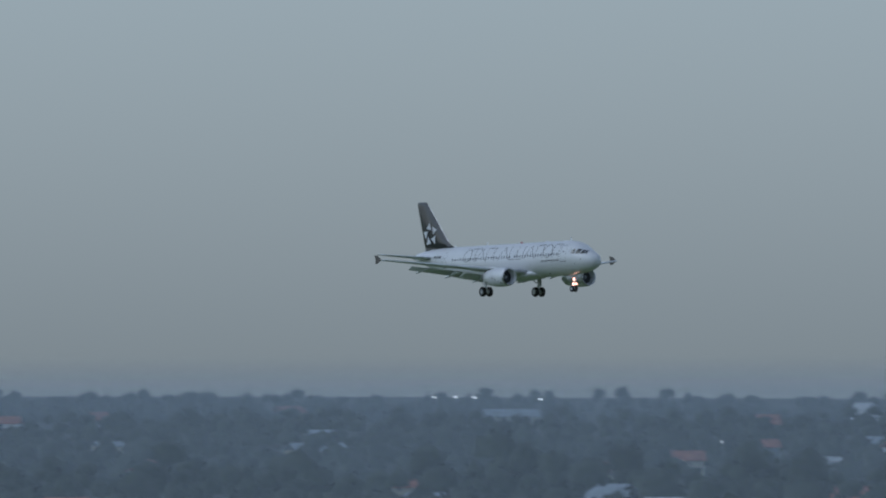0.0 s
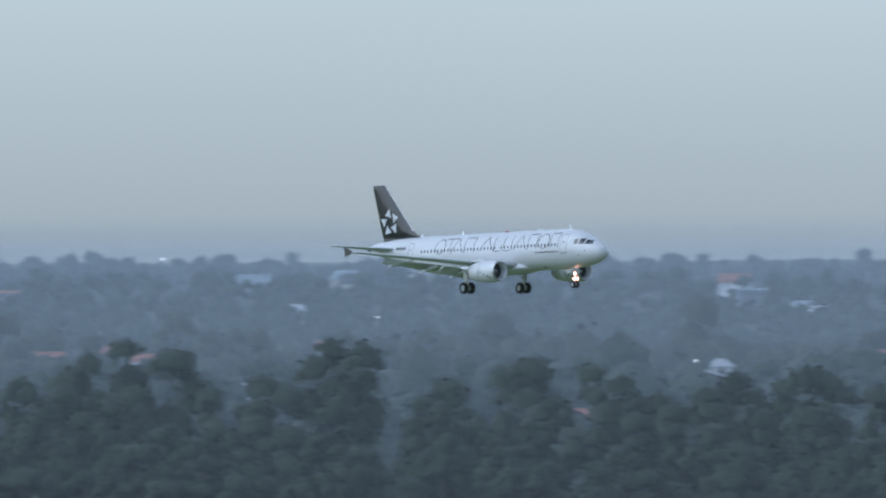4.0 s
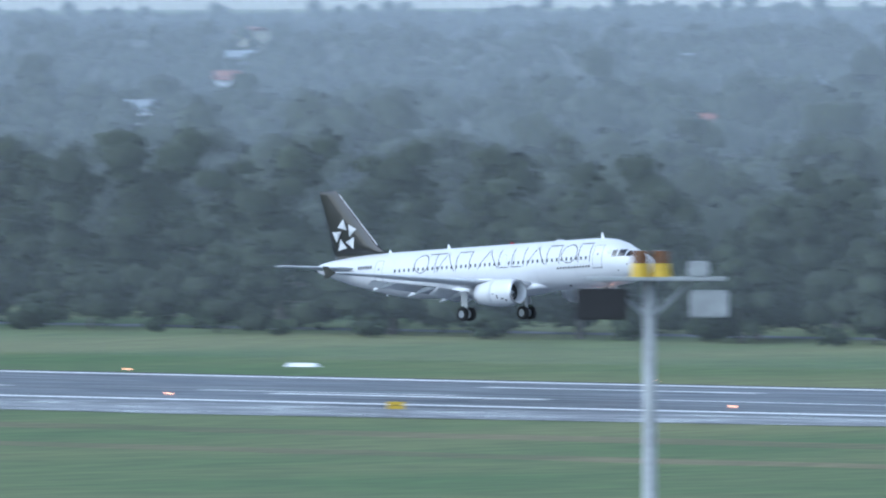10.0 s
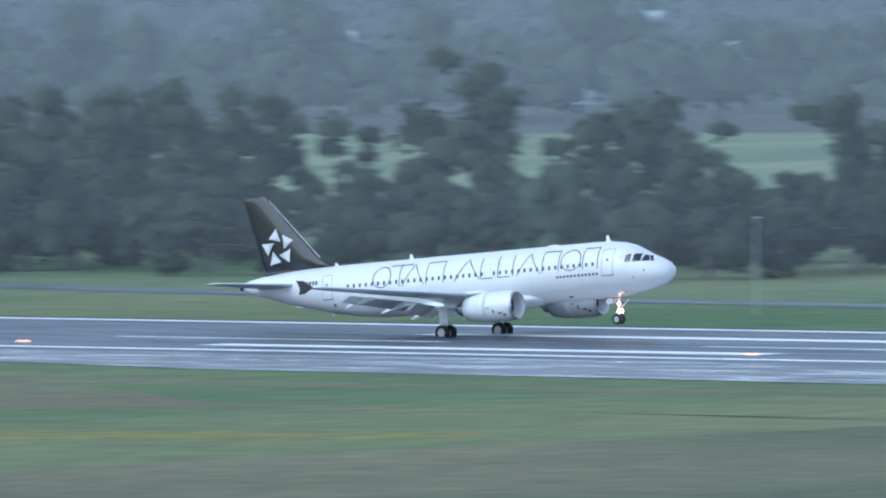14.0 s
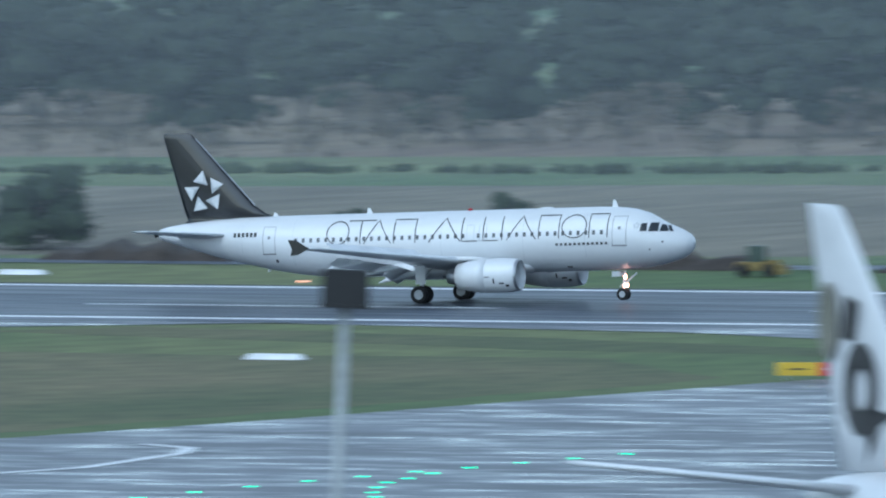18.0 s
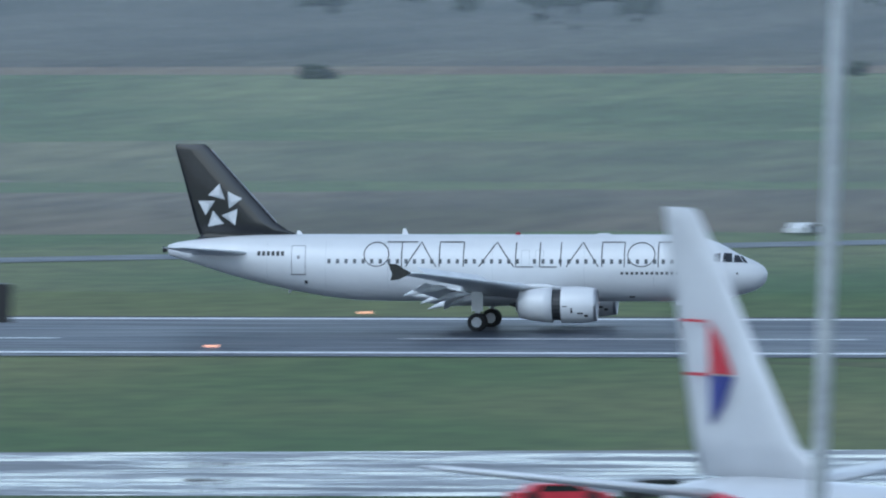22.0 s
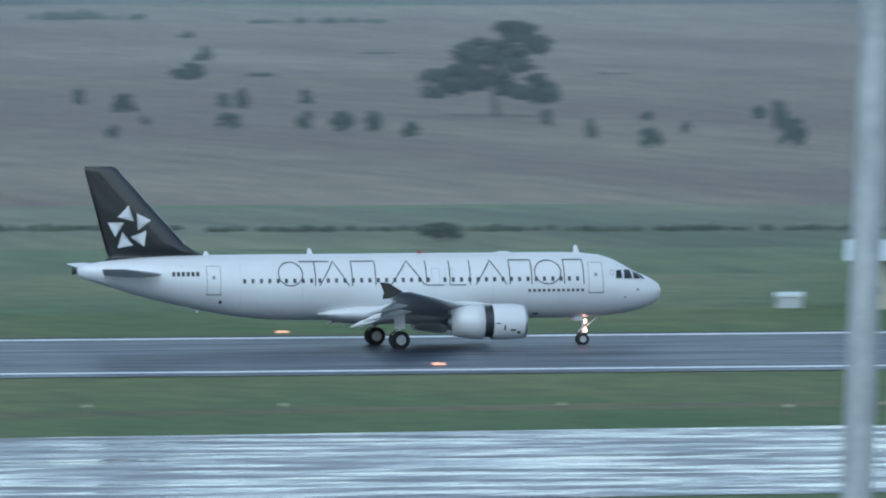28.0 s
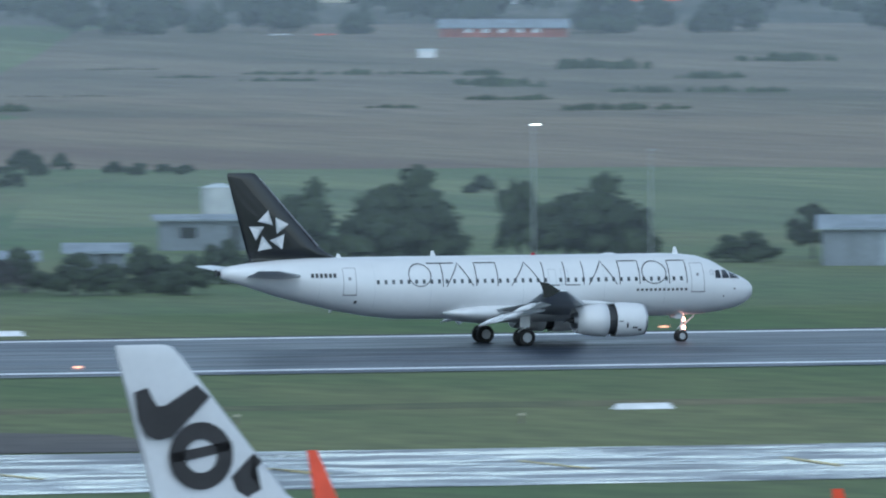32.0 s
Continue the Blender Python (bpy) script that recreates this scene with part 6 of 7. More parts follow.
def taxi_sign(x, y, w, h, panels, turn=0.0):
    """A low lit sign on legs; panels: (share of the width, material)."""
    t = thing("taxiway_sign", "low yellow taxiway sign on short legs", "sign", "taxiway signs", at=stand(x, y, 0, turn))
    a = -w / 2
    for share, mat in panels:
        bm = bmesh.new()
        box(bm, a, -0.12, 0.25, a + w * share, 0.12, 0.25 + h, 0.02)
        p = part("panel", bm, mat, t)
        bm = bmesh.new()
        box(bm, a + w * share * 0.3, -0.14, 0.25 + h * 0.44, a + w * share * 0.7, -0.125, 0.25 + h * 0.56)
        part("lettering_bar", bm, DARK if mat is YELLOW_PAINT else LINE_WHITE, p)
        a += w * share
    for s in (-0.35, 0.35):
        bm = bmesh.new()
        tube(bm, (w * s, 0, 0), (w * s, 0, 0.3), 0.05)
        part("leg", bm, GALV, t)


taxi_sign(-269, 812, 3.6, 0.75, ((0.66, YELLOW_PAINT), (0.34, RED_PAINT)), 15)
taxi_sign(-205, 697, 2.5, 0.8, ((1.0, YELLOW_PAINT),), 15)
taxi_sign(-195.5, 787.2, 1.3, 0.55, ((1.0, YELLOW_PAINT),), 12)
taxi_sign(-283, 703, 1.8, 0.8, ((0.5, BLACK_BOX), (0.5, YELLOW_PAINT)), 20)
taxi_sign(-121, 703, 1.3, 0.6, ((1.0, YELLOW_PAINT),), 9)
taxi_sign(-119, 703, 1.3, 0.6, ((1.0, YELLOW_PAINT),), 9)
taxi_sign(228.9, 727.8, 2.1, 0.8, ((1.0, YELLOW_PAINT),), -17)
taxi_sign(204, 729.5, 2.4, 0.7, ((1.0, YELLOW_PAINT),), -15)
taxi_sign(-789.9, 880.9, 1.3, 0.6, ((1.0, YELLOW_PAINT),), 42)

# barriers of alternate colours along the taxiway's works
BAR = [Vector(q) for q in ((-184.5, 717.4), (-184.6, 730.3), (-183.2, 738.6), (-181.8, 747.0), (-180.5, 751.4), (-177.3, 760.4))]
for i in range(40):
    u = i / 39 * (len(BAR) - 1)
    n = min(len(BAR) - 2, int(u))
    q, d = BAR[n].lerp(BAR[n + 1], u - n), BAR[n + 1] - BAR[n]
    t = thing("barrier", "low red plastic barrier on the taxiway" if i % 2 else "low white plastic barrier on the taxiway", "barrier", "works barriers", at=stand(q.x, q.y, 0.02, math.degrees(math.atan2(d.y, d.x))))
    bm = bmesh.new()
    box(bm, -0.36, -0.16, 0, 0.36, 0.16, 0.16, 0.03)
    box(bm, -0.33, -0.08, 0.15, 0.33, 0.08, 0.4, 0.03)
    part("block", bm, RED_PAINT if i % 2 else LINE_WHITE, t)


def ribbon(pts, w, mat, name, label, z=0.05):
    bm = bmesh.new()
    rows = []
    pts = [spot(x, y) for x, y in pts]
    for i, (x, y) in enumerate(pts):
        a, b = pts[max(0, i - 1)], pts[min(len(pts) - 1, i + 1)]
        d = Vector((b[0] - a[0], b[1] - a[1])).normalized() * w / 2
        rows.append((bm.verts.new((x - d.y, y + d.x, z)), bm.verts.new((x + d.y, y - d.x, z))))
    for a, b in zip(rows, rows[1:]):
        f = bm.faces.new((a[0], a[1], b[1], b[0]))
        f.normal_update()
        if f.normal.z < 0:
            f.normal_flip()
    ob = part(name, bm, mat)
    return tagged(ob, label, "marking", kind="structure")


ribbon([(-251.9, 782.8), (-251.0, 807.5), (-251.6, 820.2), (-252.8, 826.8), (-257.3, 836.4)], 0.8, LINE_WHITE, "taxiway_line", "pale painted taxiway line")
ribbon([(-274.0, 897.7), (-264.0, 883.9), (-252.1, 867.2), (-241.1, 844.7), (-237.3, 834.0), (-233.6, 815.9), (-234.2, 803.3)], 0.8, LINE_WHITE, "taxiway_line", "pale painted taxiway line")
ribbon([(-232.4, 816.2), (-231.2, 851.4), (-230.9, 871.8)], 0.8, LINE_WHITE, "taxiway_line", "pale painted taxiway line")
ribbon([(-223.1, 840.5), (-216.8, 855.1), (-208.4, 870.4), (-190.3, 899.9)], 0.8, LINE_WHITE, "taxiway_line", "pale painted taxiway line")
ribbon([(-273.9, 719.7), (-269.9, 716.0), (-268.0, 709.7), (-266.8, 693.2), (-268.4, 686.1)], 0.8, LINE_WHITE, "taxiway_line", "pale painted taxiway line")
ribbon([(217.5, 749.8), (218.9, 742.0)], 0.6, LINE_YELLOW, "taxiway_dash", "faded yellow taxiway marking")
ribbon([(210.4, 750.0), (212.2, 740.7)], 0.6, LINE_YELLOW, "taxiway_dash", "faded yellow taxiway marking")
ribbon([(203.2, 748.8), (206.0, 738.6)], 0.6, LINE_YELLOW, "taxiway_dash", "faded yellow taxiway marking")
ribbon([(195.8, 741.9), (200.4, 734.1)], 0.6, LINE_YELLOW, "taxiway_dash", "faded yellow taxiway marking")
ribbon([(279.1, 758.4), (279.0, 747.3)], 0.6, LINE_YELLOW, "taxiway_dash", "faded yellow taxiway marking")
ribbon([(293.6, 756.9), (292.3, 745.4)], 0.6, LINE_YELLOW, "taxiway_dash", "faded yellow taxiway marking")
ribbon([(263.6, 753.8), (263.4, 745.3)], 0.6, LINE_YELLOW, "taxiway_dash", "faded yellow taxiway marking")
ribbon([(41.8, 769.7), (43.0, 760.8)], 0.6, LINE_YELLOW, "taxiway_dash", "faded yellow taxiway marking")
ribbon([(29.2, 733.4), (31.2, 742.6)], 0.6, LINE_YELLOW, "taxiway_dash", "faded yellow taxiway marking")
ribbon([(-29.0, 726.0), (-28.0, 737.0)], 0.6, LINE_YELLOW, "taxiway_dash", "faded yellow taxiway marking")
ribbon([(-116.4, 720.6), (-116.2, 728.0)], 0.6, LINE_YELLOW, "taxiway_dash", "faded yellow taxiway marking")
ribbon([(-144.6, 715.6), (-144.4, 723.0)], 0.6, LINE_YELLOW, "taxiway_dash", "faded yellow taxiway marking")
for dash in ([(202.4, 751.0), (206.7, 740.2)], [(218.0, 753.5), (219.6, 745.0)], [(233.0, 754.3), (234.6, 747.0)], [(248.1, 755.0), (248.4, 746.0)], [(263.6, 754.5), (264.2, 746.5)]):
    ribbon(dash, 0.6, LINE_YELLOW, "taxiway_dash", "faded yellow taxiway marking")

# marker posts and cones in the grass
for x, y in ((186.7, 823.7), (192.7, 826.2), (205.2, 822.5), (212.9, 824.4), (217.0, 823.1), (282.4, 813.5), (297.8, 808.8), (-166.5, 827.2), (-160.1, 824.1), (-154.7, 824.8), (-140.0, 829.0), (-134.6, 831.3), (-123.1, 832.4), (-59.7, 831.4), (-51.4, 831.5), (-26.5, 827.4), (149.0, 833.4), (159.9, 832.4), (175.0, 829.3), (186.6, 823.6), (41.3, 826.0), (32.0, 823.0), (-57.0, 873.0)):
    t = thing("marker_post", "short pale marker post in the grass", "marker", "grass markers", at=stand(x, y))
    bm = bmesh.new()
    tube(bm, (0, 0, 0), (0, 0, 0.45), 0.12, 0.1, 8)
    part("post", bm, OLIVE, t)
    bm = bmesh.new()
    tube(bm, (0, 0, 0.45), (0, 0, 0.6), 0.16, 0.12, 8)
    part("cap", bm, WALL_CREAM, t)
for x, y in ((257.35, 821.5), (258.25, 821.2)):
    t = thing("traffic_cone", "orange and white cone in the grass", "cone", "cones", at=stand(x, y))
    bm = bmesh.new()
    tube(bm, (0, 0, 0), (0, 0, 0.42), 0.19, 0.11, 12)
    part("lower_band", bm, ORANGE_PAINT, t)
    bm = bmesh.new()
    tube(bm, (0, 0, 0.42), (0, 0, 0.72), 0.11, 0.05, 12)
    part("upper_band", bm, LINE_WHITE, t)


def vehicle(x, y, length, height, paint, label, turn=0.0):
    t = thing("car", label, "car", "parked vehicles", at=stand(x, y, 0.03, turn))
    h = height
    bm = bmesh.new()
    L = length / 2
    prof = ((-L, 0.35 * h), (-L, 0.58 * h), (-0.75 * L, 0.62 * h), (-0.55 * L, 0.98 * h), (0.3 * L, h), (0.62 * L, 0.62 * h), (0.95 * L, 0.55 * h), (L, 0.35 * h), (L, 0.2 * h), (-L, 0.2 * h))
    if h > 1.8:
        prof = ((-L, 0.25 * h), (-L, 0.96 * h), (-0.9 * L, h), (0.55 * L, h), (0.8 * L, 0.6 * h), (L, 0.5 * h), (L, 0.18 * h), (-L, 0.18 * h))
    rings(bm, [[Vector((px, sy * 0.85, pz)) for px, pz in prof] for sy in (-1, 1)])
    body = part("body", bm, paint, t)
    bm = bmesh.new()
    bm.faces.new([bm.verts.new((px * L, -0.87, pz * h)) for px, pz in ((-0.5, 0.64), (0.5, 0.64), (0.27, 0.93), (-0.45, 0.93))])
    part("side_window", bm, GLASS_DARK, body)
    for sx in (-0.62, 0.62):
        for sy in (-0.8, 0.8):
            bm = bmesh.new()
            tube(bm, (sx * L, sy - 0.1, 0.32), (sx * L, sy + 0.1, 0.32), 0.32, n=14)
            part("wheel", bm, RUBBER, t)


for x, y, ln, h, paint, label, turn in (
        (-26.8, 1148, 2.6, 1.1, TANK_WHITE, "small white van on the perimeter road", 75), (-6, 1141, 3.0, 1.0, RED_PAINT, "red car beside the perimeter road", 5), (-12.5, 1147, 2.2, 0.9, RED_PAINT, "red car beside the perimeter road", 20),
        (-77.0, 1147.4, 2.4, 1.0, RED_PAINT, "red car beside the perimeter road", 20), (-63.6, 1148.2, 2.8, 1.2, TANK_WHITE, "small white van beside the perimeter road", 10), (-103.4, 1145.3, 2.2, 0.9, WHITE_PAINT, "small white car beside the perimeter road", 60), (-2.4, 1146, 2.4, 0.9, GREY_PAINT, "grey car beside the perimeter road", 10), (-1077, 1106, 4.4, 1.4, WHITE_PAINT, "white car on the perimeter road", 5),
        (840, 2396, 4.0, 1.9, WHITE_PAINT, "white truck on the far slope", 0), (847, 2394, 4.0, 1.9, ORANGE_PAINT, "orange truck on the far slope", 0)):
    vehicle(x, y, ln, h, paint, label, turn)

vehicle(-75, 704, 4.6, 0.95, RED_PAINT, "red service car on the wet taxiway shoulder", 20)
vehicle(-70.5, 708, 4.2, 1.0, CHARCOAL, "dark service car on the wet taxiway shoulder", 15)
# digger beside the road
DULL_YELLOW = material("dirty_yellow_paint", (0.22, 0.16, 0.05), 0.6, vary=0.3, scale=1.5)
t = thing("digger", "yellow and green digger on bare earth", "digger", at=stand(-331, 988, 0, 10) @ Matrix.Scale(0.85, 4))
for nm, mat, b in (("chassis", DULL_YELLOW, (-1.6, -0.9, 0.5, 1.6, 0.9, 1.2)), ("cab", material("green_cab", (0.06, 0.085, 0.07), 0.5), (-0.7, -0.8, 1.2, 0.6, 0.8, 2.5)), ("bucket", DULL_YELLOW, (1.7, -1.1, 0.2, 2.4, 1.1, 1.0)), ("arm", DULL_YELLOW, (0.6, -0.15, 1.0, 1.9, 0.15, 1.35))):
    bm = bmesh.new()
    box(bm, *b, 0.06)
    part(nm, bm, mat, t)
for sx in (-1.0, 1.0):
    for sy in (-0.9, 0.9):
        bm = bmesh.new()
        tube(bm, (sx, sy - 0.2, 0.55), (sx, sy + 0.2, 0.55), 0.55, n=14)
        part("wheel", bm, RUBBER, t)
EARTH = material("bare_earth", (0.055, 0.045, 0.038), 0.95, vary=0.3, scale=0.4, bump=0.5)
for x0, x1, y, h in ((-326, -296, 1001, 1.9), (-352, -334, 1003, 1.3), (-392, -376, 1012, 1.6)):
    x0, y = spot(x0, y)
    x1 = spot(x1, y * GRID)[0]
    bm = bmesh.new()
    loops = []
    for i in range(13):
        k = i / 12
        hh = h * math.sin(math.pi * k) ** 0.5 * (0.8 + 0.3 * math.sin(i * 2.1)) + 0.02
        x = x0 + (x1 - x0) * k
        loops.append([Vector((x, y - 3, 0)), Vector((x, y - 1.2, hh * 0.85)), Vector((x, y + 0.8, hh)), Vector((x, y + 3, 0))])
    rings(bm, loops)
    ob = part("earth_bank", bm, EARTH)
    tagged(ob, "low bank of dark bare earth beside the road", "earth bank")

# wind indicator mast and white posts
t = thing("wind_indicator", "white cone under a crossbar on a thin mast", "wind indicator", at=stand(-748, 1039, 0, 36))
bm = bmesh.new()
tube(bm, (0, 0, 0), (0, 0, 7.4), 0.12, 0.09)
part("mast", bm, GALV, t)
bm = bmesh.new()
tube(bm, (-1.8, 0, 7.4), (1.8, 0, 7.4), 0.08)
part("crossbar", bm, GALV, t)
bm = bmesh.new()
tube(bm, (0, 0, 1.8), (0, 0, 5.7), 0.34, 0.72, 16)
part("cone", bm, TANK_WHITE, t, "white fabric cone")
for x, y in ((-630, 992), (-620, 997), (-575, 993)):
    t = thing("navigation_post", "white post with a wide cap on the grass", "post", "navigation posts", at=stand(x, y))
    bm = bmesh.new()
    tube(bm, (0, 0, 0), (0, 0, 1.6), 0.34, 0.3, 12)
    part("post", bm, LINE_WHITE, t)
    bm = bmesh.new()
    tube(bm, (0, 0, 1.6), (0, 0, 1.85), 0.55, 0.5, 12)
    part("cap", bm, LINE_WHITE, t)
for az, r, h in ((-30.72, 1155, 7.4), (20.26, 1189, 11.0), (20.7, 1190, 9.0), (13.97, 1045, 7.0), (15.1, 1060, 7.5)):
    t = thing("lamp_post", "thin grey lamp post", "lamp post", "lamp posts", at=Matrix.Translation(polar(az, r)))
    bm = bmesh.new()
    tube(bm, (0, 0, 0), (0, 0, h), 0.06, 0.045)
    part("post", bm, GALV, t)
    bm = bmesh.new()
    box(bm, -0.1, -0.12, h, 0.45, 0.12, h + 0.1, 0.02)
    part("lamp_head", bm, GLOW_WHITE if az > 20.2 and az < 20.5 else GALV, t)


# ---- buildings ----
def shed(name, label, x, y, turn, length, depth, eave, ridge, wall, roof, openings=(), curved=False, category="shed", group="", overhang=0.5, over_right=None):
    t = thing(name, label, category, group, at=pose(x, y, ground_height(x, y), 0, 0, turn))
    bm = bmesh.new()
    box(bm, -length / 2, 0, -0.3, length / 2, depth, eave)
    walls = part("wall", bm, wall, t)
    bm = bmesh.new()
    n = 9 if curved else 3
    top = []
    for i in range(n):
        k = i / (n - 1)
        top.append((-overhang + k * (depth + 2 * overhang), eave + (ridge - eave) * (math.sin(math.pi * k) if curved else 1 - abs(2 * k - 1))))
    loop = top + [(yy, zz - 0.18) for yy, zz in top[::-1]]
    rings(bm, [[Vector((sx * length / 2 + over, yy, zz)) for yy, zz in loop] for sx, over in ((-1, -overhang), (1, overhang if over_right is None else over_right))])
    part("roof", bm, roof, t)
    for nm, a, b, c, d, mat in openings:
        bm = bmesh.new()
        box(bm, a, -0.05, b, c, 0.06, d, 0.01)
        part(nm, bm, mat, walls)
    return t


op = []
for i in range(7):
    a = -15.5 + i * 4.6
    op.append(("window", a, 1.6, a + 1.5, 2.6, GLASS_DARK))
op += [("door", 12.4, 0.0, 13.4, 2.1, WALL_GREY), ("door", -10.2, 0.0, -9.2, 2.1, WALL_GREY), ("roller_door", -5.6, 0.0, -3.2, 2.6, ROOF_WHITE), ("vent", 9.0, 1.0, 10.0, 1.5, WALL_GREY), ("vent", -17.0, 1.0, -16.0, 1.5, WALL_GREY)]
shed("long_shed", "long cream shed with a white curved metal roof", *spot(249.5, 1000), -14.2, 34.0, 8.0, 3.5, 4.6, WALL_CREAM, ROOF_WHITE, op, True, overhang=1.5, over_right=3.9)
t = thing("roof_unit", "small grey unit on a post behind the shed", "unit", at=Matrix.Translation(polar(13.85, 1050)))
bm = bmesh.new()
box(bm, -0.9, -0.5, 4.6, 0.9, 0.5, 5.4, 0.05)
tube(bm, (0, 0, 0), (0, 0, 4.6), 0.12)
part("box", bm, WALL_GREY, t)
shed("container", "blue-green shipping container beside the road", *spot(312.5, 1068), -16, 3.4, 2.4, 2.2, 2.3, TEAL, TEAL, (("door", -0.5, 0.1, 0.5, 1.9, BLUE_PAINT),), category="container", overhang=0.02)
shed("dark_shed", "low dark open shed", *spot(332.6, 1086), -17, 5.6, 5, 1.9, 2.1, DARK_WALL, DARK_WALL, category="shed")
shed("white_shed", "low white metal shed", *spot(338.5, 1084), -17, 5.4, 5, 1.8, 2.0, ROOF_WHITE, ROOF_PALE, (("door", -0.6, 0, 0.6, 1.6, WALL_GREY),))
shed("white_hut", "small white hut on the grass", *spot(228.5, 1008), -12.7, 1.7, 1.7, 0.95, 1.08, TANK_WHITE, ROOF_WHITE, category="hut", overhang=0.1)
for i, (az, r, w, e, wall, roof) in enumerate(((18.62, 1180, 4.4, 1.5, WALL_GREY, ROOF_PALE), (18.3, 1165, 3.6, 1.3, WALL_GREY, ROOF_PALE), (17.72, 1165, 3.0, 1.2, WALL_GREY, DARK_WALL), (16.02, 1090, 5.0, 1.6, WALL_GREY, DARK_WALL))):
    p = polar(az, r)
    shed("farm_house", "low pale farm house among garden trees", p.x, p.y, -az, w, 5, e, e + 0.6, wall, roof, (("window", -w / 2 + 0.5, 0.6, -w / 2 + 1.2, e - 0.2, GLASS_DARK), ("door", 0.2, 0, 0.9, e - 0.1, DARK_WALL)), category="house", group="farm buildings")
p = polar(19.05, 1238)
shed("grey_building", "long low grey building", p.x, p.y, -19, 8.5, 6, 2.6, 2.9, WALL_GREY, ROOF_PALE, (("window", -2.5, 1.0, -1.2, 1.9, GLASS_DARK), ("door", 1.5, 0, 2.5, 2.0, DARK_WALL)))
t = thing("water_tank", "white cylindrical water tank", "water tank", at=Matrix.Translation(polar(19.08, 1339)))
bm = bmesh.new()
tube(bm, (0, 0, 0), (0, 0, 2.9), 1.55, 1.55, 24)
part("tank", bm, TANK_WHITE, t)
bm = bmesh.new()
tube(bm, (0, 0, 2.9), (0, 0, 3.25), 1.6, 0.4, 24)
part("tank_roof", bm, ROOF_WHITE, t)
p = polar(21.85, 1188)
shed("grey_shed", "large grey-blue metal shed", p.x, p.y, -21.5, 21, 9, 3.0, 3.9, WALL_GREY, ROOF_PALE, (("roller_door", -6, 0, -3, 2.6, ROOF_PALE),))
p = polar(20.15, 2520)
shed("red_roofed_building", "long low building with a red wall", p.x, p.y, -20, 21, 8, 2.1, 3.4, BRICK_RED, ROOF_PALE, [("roof_light", -6.5 + 2.8 * q, 1.2, -5.2 + 2.8 * q, 1.8, LINE_WHITE) for q in range(5)])
p = polar(19.86, 2355)
shed("white_hut", "small white hut on the grass", p.x, p.y, -20, 2.7, 2.5, 1.6, 1.8, LINE_WHITE, ROOF_WHITE, category="hut", overhang=0.1)
for i in range(10):
    az = -16.0 + i * 0.3
    p = polar(az, 2005 + 6 * math.sin(i * 2.2))
    shed("factory_shed", "low white shed with red roof across the fields", p.x, p.y, -az, 9.5, 8, 1.3 + 0.3 * (i % 2), 2.3 + 0.3 * (i % 3), (LINE_WHITE, WALL_GREY, ORANGE_PAINT)[i % 3], (RED_PAINT, ROOF_PALE, ROOF_WHITE)[(i * 2) % 3], (("door", -1, 0, 1.2, 1.4, DARK_WALL),), group="factory sheds")
for i in range(7):
    az = 17.0 + i * 0.62
    p = polar(az, 2860 + 20 * math.sin(i * 2.2))
    shed("hill_house", "far house among trees on the hill", p.x, p.y, -az, 9, 8, 3.0, 5.0, (ORANGE_PAINT, WALL_CREAM, LINE_WHITE)[i % 3], (ROOF_TILE, ROOF_PALE)[i % 2], group="hill houses", category="house")
# the suburb
for i in range(240):
    az, r = HOUSES[i]
    if r * math.cos(radians(az)) < 1240:
        continue
    p = polar(az, r)
    w = 5 + 4 * rng.random()
    big = rng.random() < 0.05
    shed("suburban_house" if not big else "warehouse", "far suburban house with pitched roof among trees" if not big else "far white warehouse roof among trees", p.x, p.y, -az + 25 * rng.normal(), w * (2.2 if big else 1), 7, 3.6 + 1.4 * rng.random(), 5.4 + 1.6 * rng.random() if not big else 6.4,
         (WALL_CREAM, WALL_GREY, LINE_WHITE)[i % 3], (ROOF_TILE, ROOF_PALE, TANK_WHITE, ROOF_TILE)[i % 4] if not big else ROOF_PALE, (("window", -1.5, 1.2, 0.2, 2.6, GLASS_DARK),), group="suburban houses", category="house" if not big else "warehouse")
for az, r, w, h in ((-38.1, 3680, 26, 8.5), (-37.42, 3560, 34, 6.0), (-36.5, 3600, 20, 6.0), (-46.86, 3860, 26, 5.5), (-46.4, 3830, 19, 5.0), (-45.3, 3800, 9, 5.5), (-35.2, 3500, 10, 6.5), (-34.4, 3600, 14, 7.0)):
    p = polar(az, r)
    shed("warehouse", "far white warehouse roof among trees", p.x, p.y, -az, w, 10, h - 1.2, h, WALL_GREY, ROOF_WHITE, (("door", -2, 0, 2, 4, DARK_WALL),), category="warehouse", group="warehouses")
p = Vector((*spot(-1166, 1032), 0))
shed("white_hut", "small white cabin on the grass verge", p.x, p.y, 48, 2.6, 2.2, 1.9, 2.05, LINE_WHITE, ROOF_WHITE, (("door", -0.4, 0, 0.4, 1.6, WALL_GREY),), category="hut", overhang=0.05)
for az, r, w, h in ((-46.46, 4600, 34, 10.5), (-44.2, 4600, 36, 9.5), (-43.9, 4640, 20, 8.5)):
    p = polar(az, r)
    t = shed("office_block", "large pale office block on the skyline", p.x, p.y, -az, w, 12, h, h + 0.4, ROOF_PALE if az < -45 else ROOF_WHITE, ROOF_WHITE, [("end_panel", q - 1.6, 1.0, q + 1.6, h - 0.6, TANK_WHITE) for q in (-w / 2 + 1.8, w / 2 - 1.8)], category="building", group="skyline blocks")
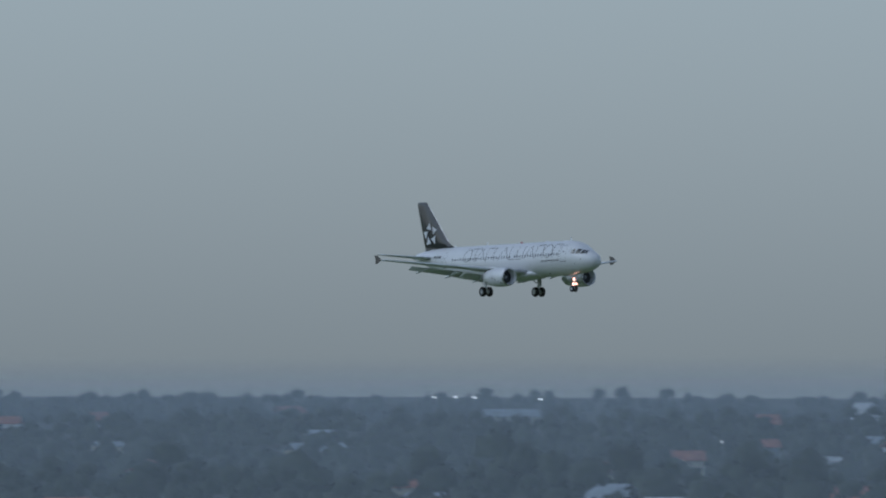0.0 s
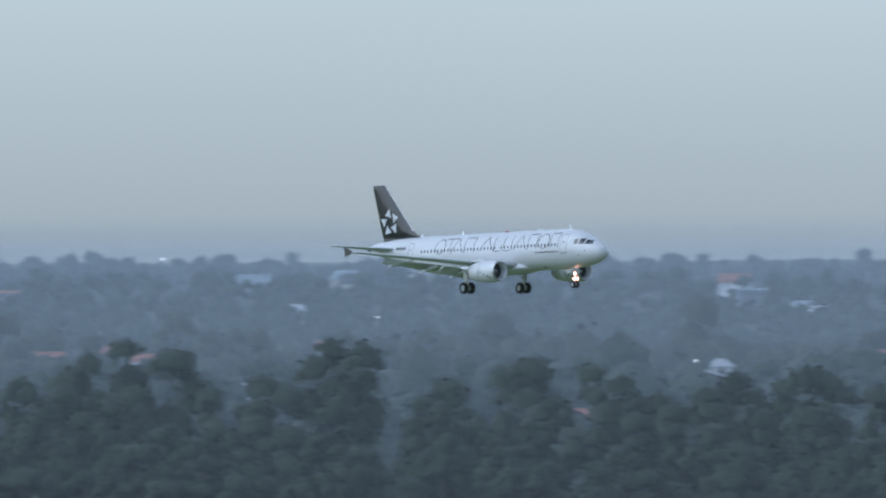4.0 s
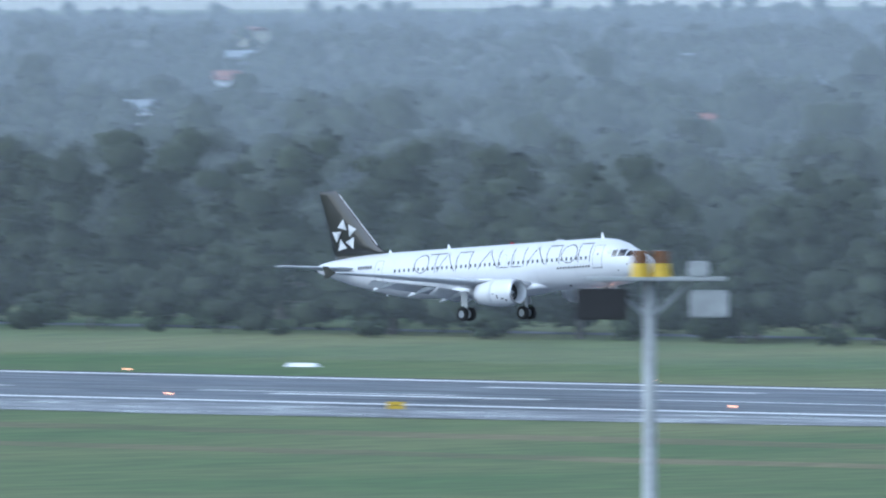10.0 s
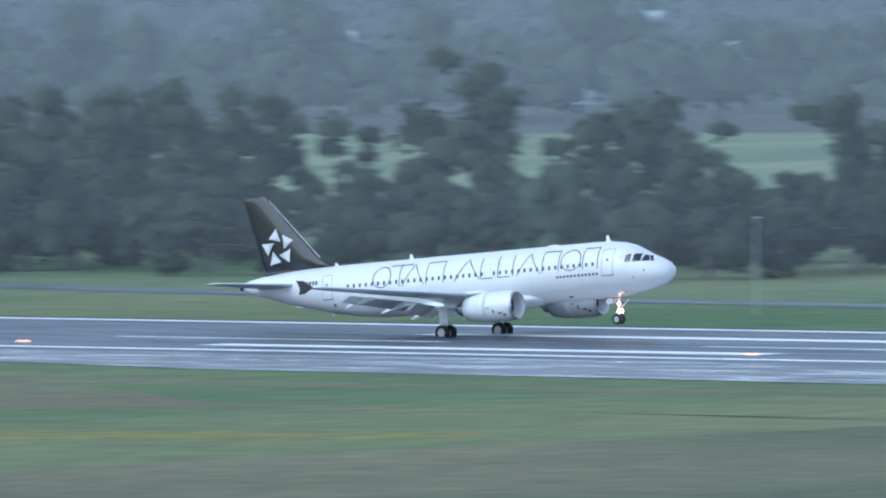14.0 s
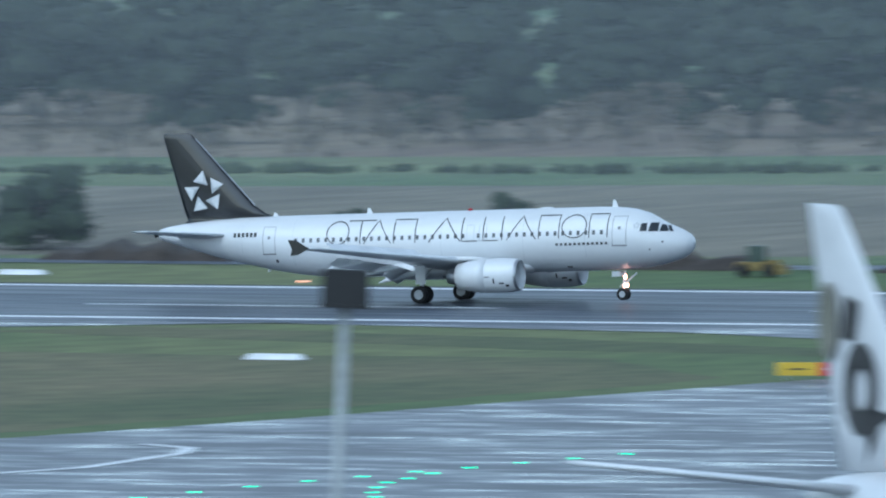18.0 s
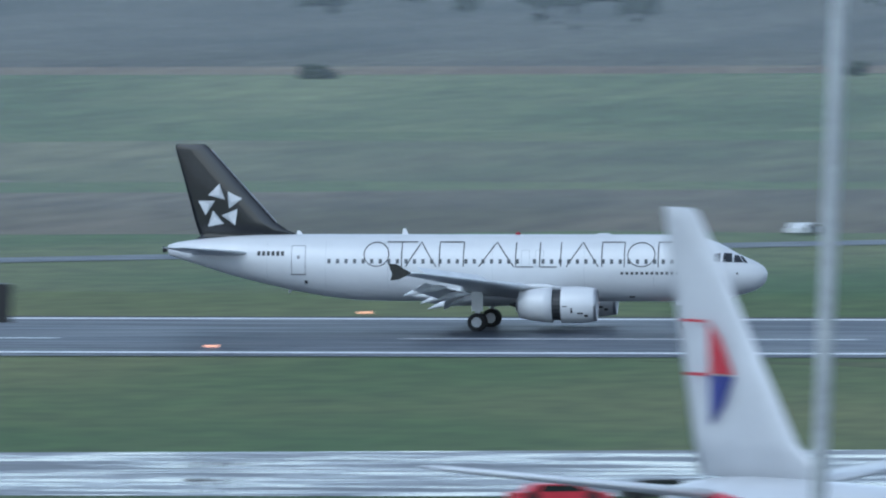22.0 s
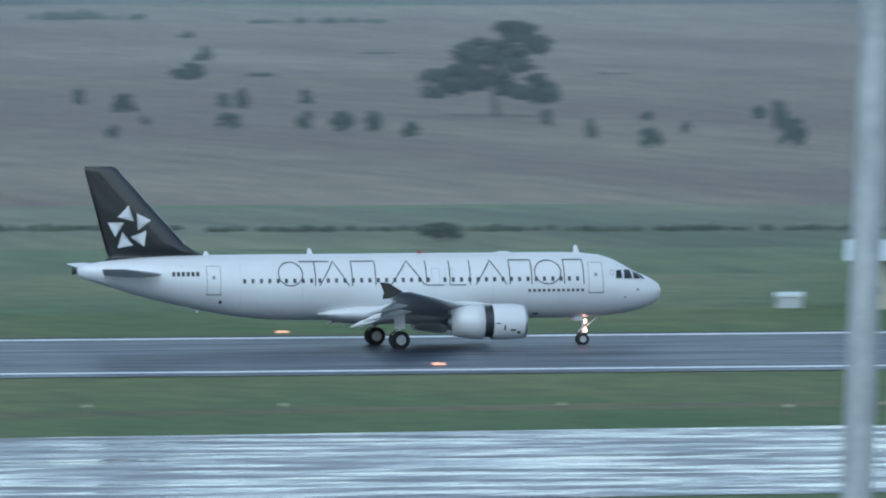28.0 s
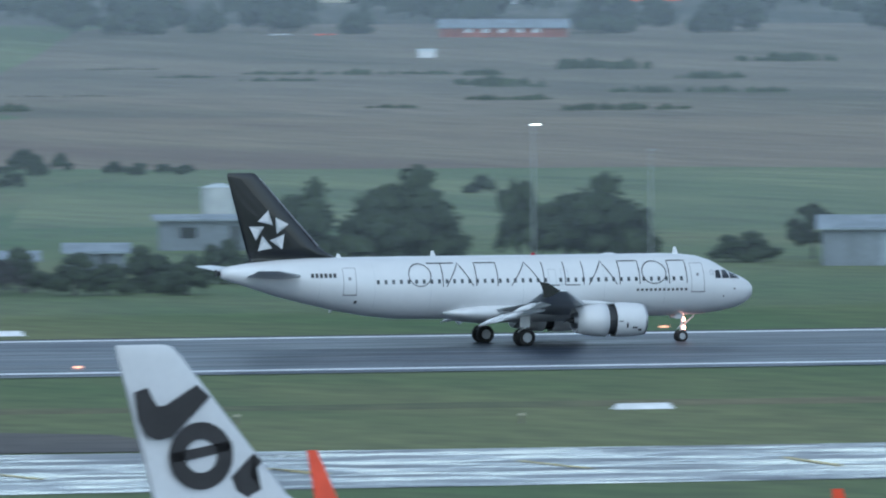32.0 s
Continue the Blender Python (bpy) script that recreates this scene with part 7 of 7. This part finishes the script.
for az, r in ((-56.88, 4300), (-57.2, 4350), (-57.28, 4350), (-57.13, 4340), (-55.29, 4300), (-55.1, 4300), (-53.2, 4350), (-58.3, 2900), (-57.6, 3300), (-57.9, 2500), (-56.6, 2700), (-56.2, 3500), (-55.8, 2450), (-55.5, 3050), (-54.9, 2650), (-54.4, 3300), (-53.9, 2900), (-53.0, 2500), (-52.4, 3400), (-51.2, 2800)):
    p = polar(az, r)
    t = thing("street_lamp", "far street lamp glowing white", "street lamp", "far street lamps", at=Matrix.Translation((p.x, p.y, ground_height(p.x, p.y))))
    bm = bmesh.new()
    tube(bm, (0, 0, 0), (0, 0, 8), 0.12, 0.08, 6)
    part("post", bm, GALV, t)
    bm = bmesh.new()
    w = 0.3 if r > 4000 else 0.15
    box(bm, -w, -w, 8, w, w, 8 + w, 0.03)
    part("lamp_head", bm, GLOW_WHITE, t)


# ---- what moves ----
def motions():
    rows = []
    for t, x, y, z, pitch, yaw in AIRLINER_ROWS:
        rows.append((t, pose(x, y, z, 0, -pitch, yaw)))
    walk(airliner, rows)
    way = Vector((math.cos(radians(TAXI_HEADING)), math.sin(radians(TAXI_HEADING)), 0))
    walk(taxiing, [(t, Matrix.Translation(way * 7.5 * (max(t, 18.0) - 31.0)) @ TAXI_START) for t in (0, 17, 18, 20, 23, 26, 29, 32)])
    for leg, t0, t1, drop in gear_legs:
        walk(leg, [(0, pose(0, 0, -drop)), (t0, pose(0, 0, -drop)), (t1, pose(0, 0, 0)), (32, pose(0, 0, 0))])
    for panel, (p, q) in wing_spoilers:
        axis = (q - p).normalized() * (1 if q.y > p.y else -1)
        up = Matrix.Translation(p) @ Matrix.Rotation(radians(46), 4, axis) @ Matrix.Translation(-p)
        walk(panel, [(0, Matrix.Identity(4)), (14.6, Matrix.Identity(4)), (15.6, up), (32, up)])
    for sleeve in reverser_sleeves:
        walk(sleeve, [(0, pose(0, 0, 0)), (19.8, pose(0, 0, 0)), (20.6, pose(-0.55, 0, 0)), (32, pose(-0.55, 0, 0))])


motions()
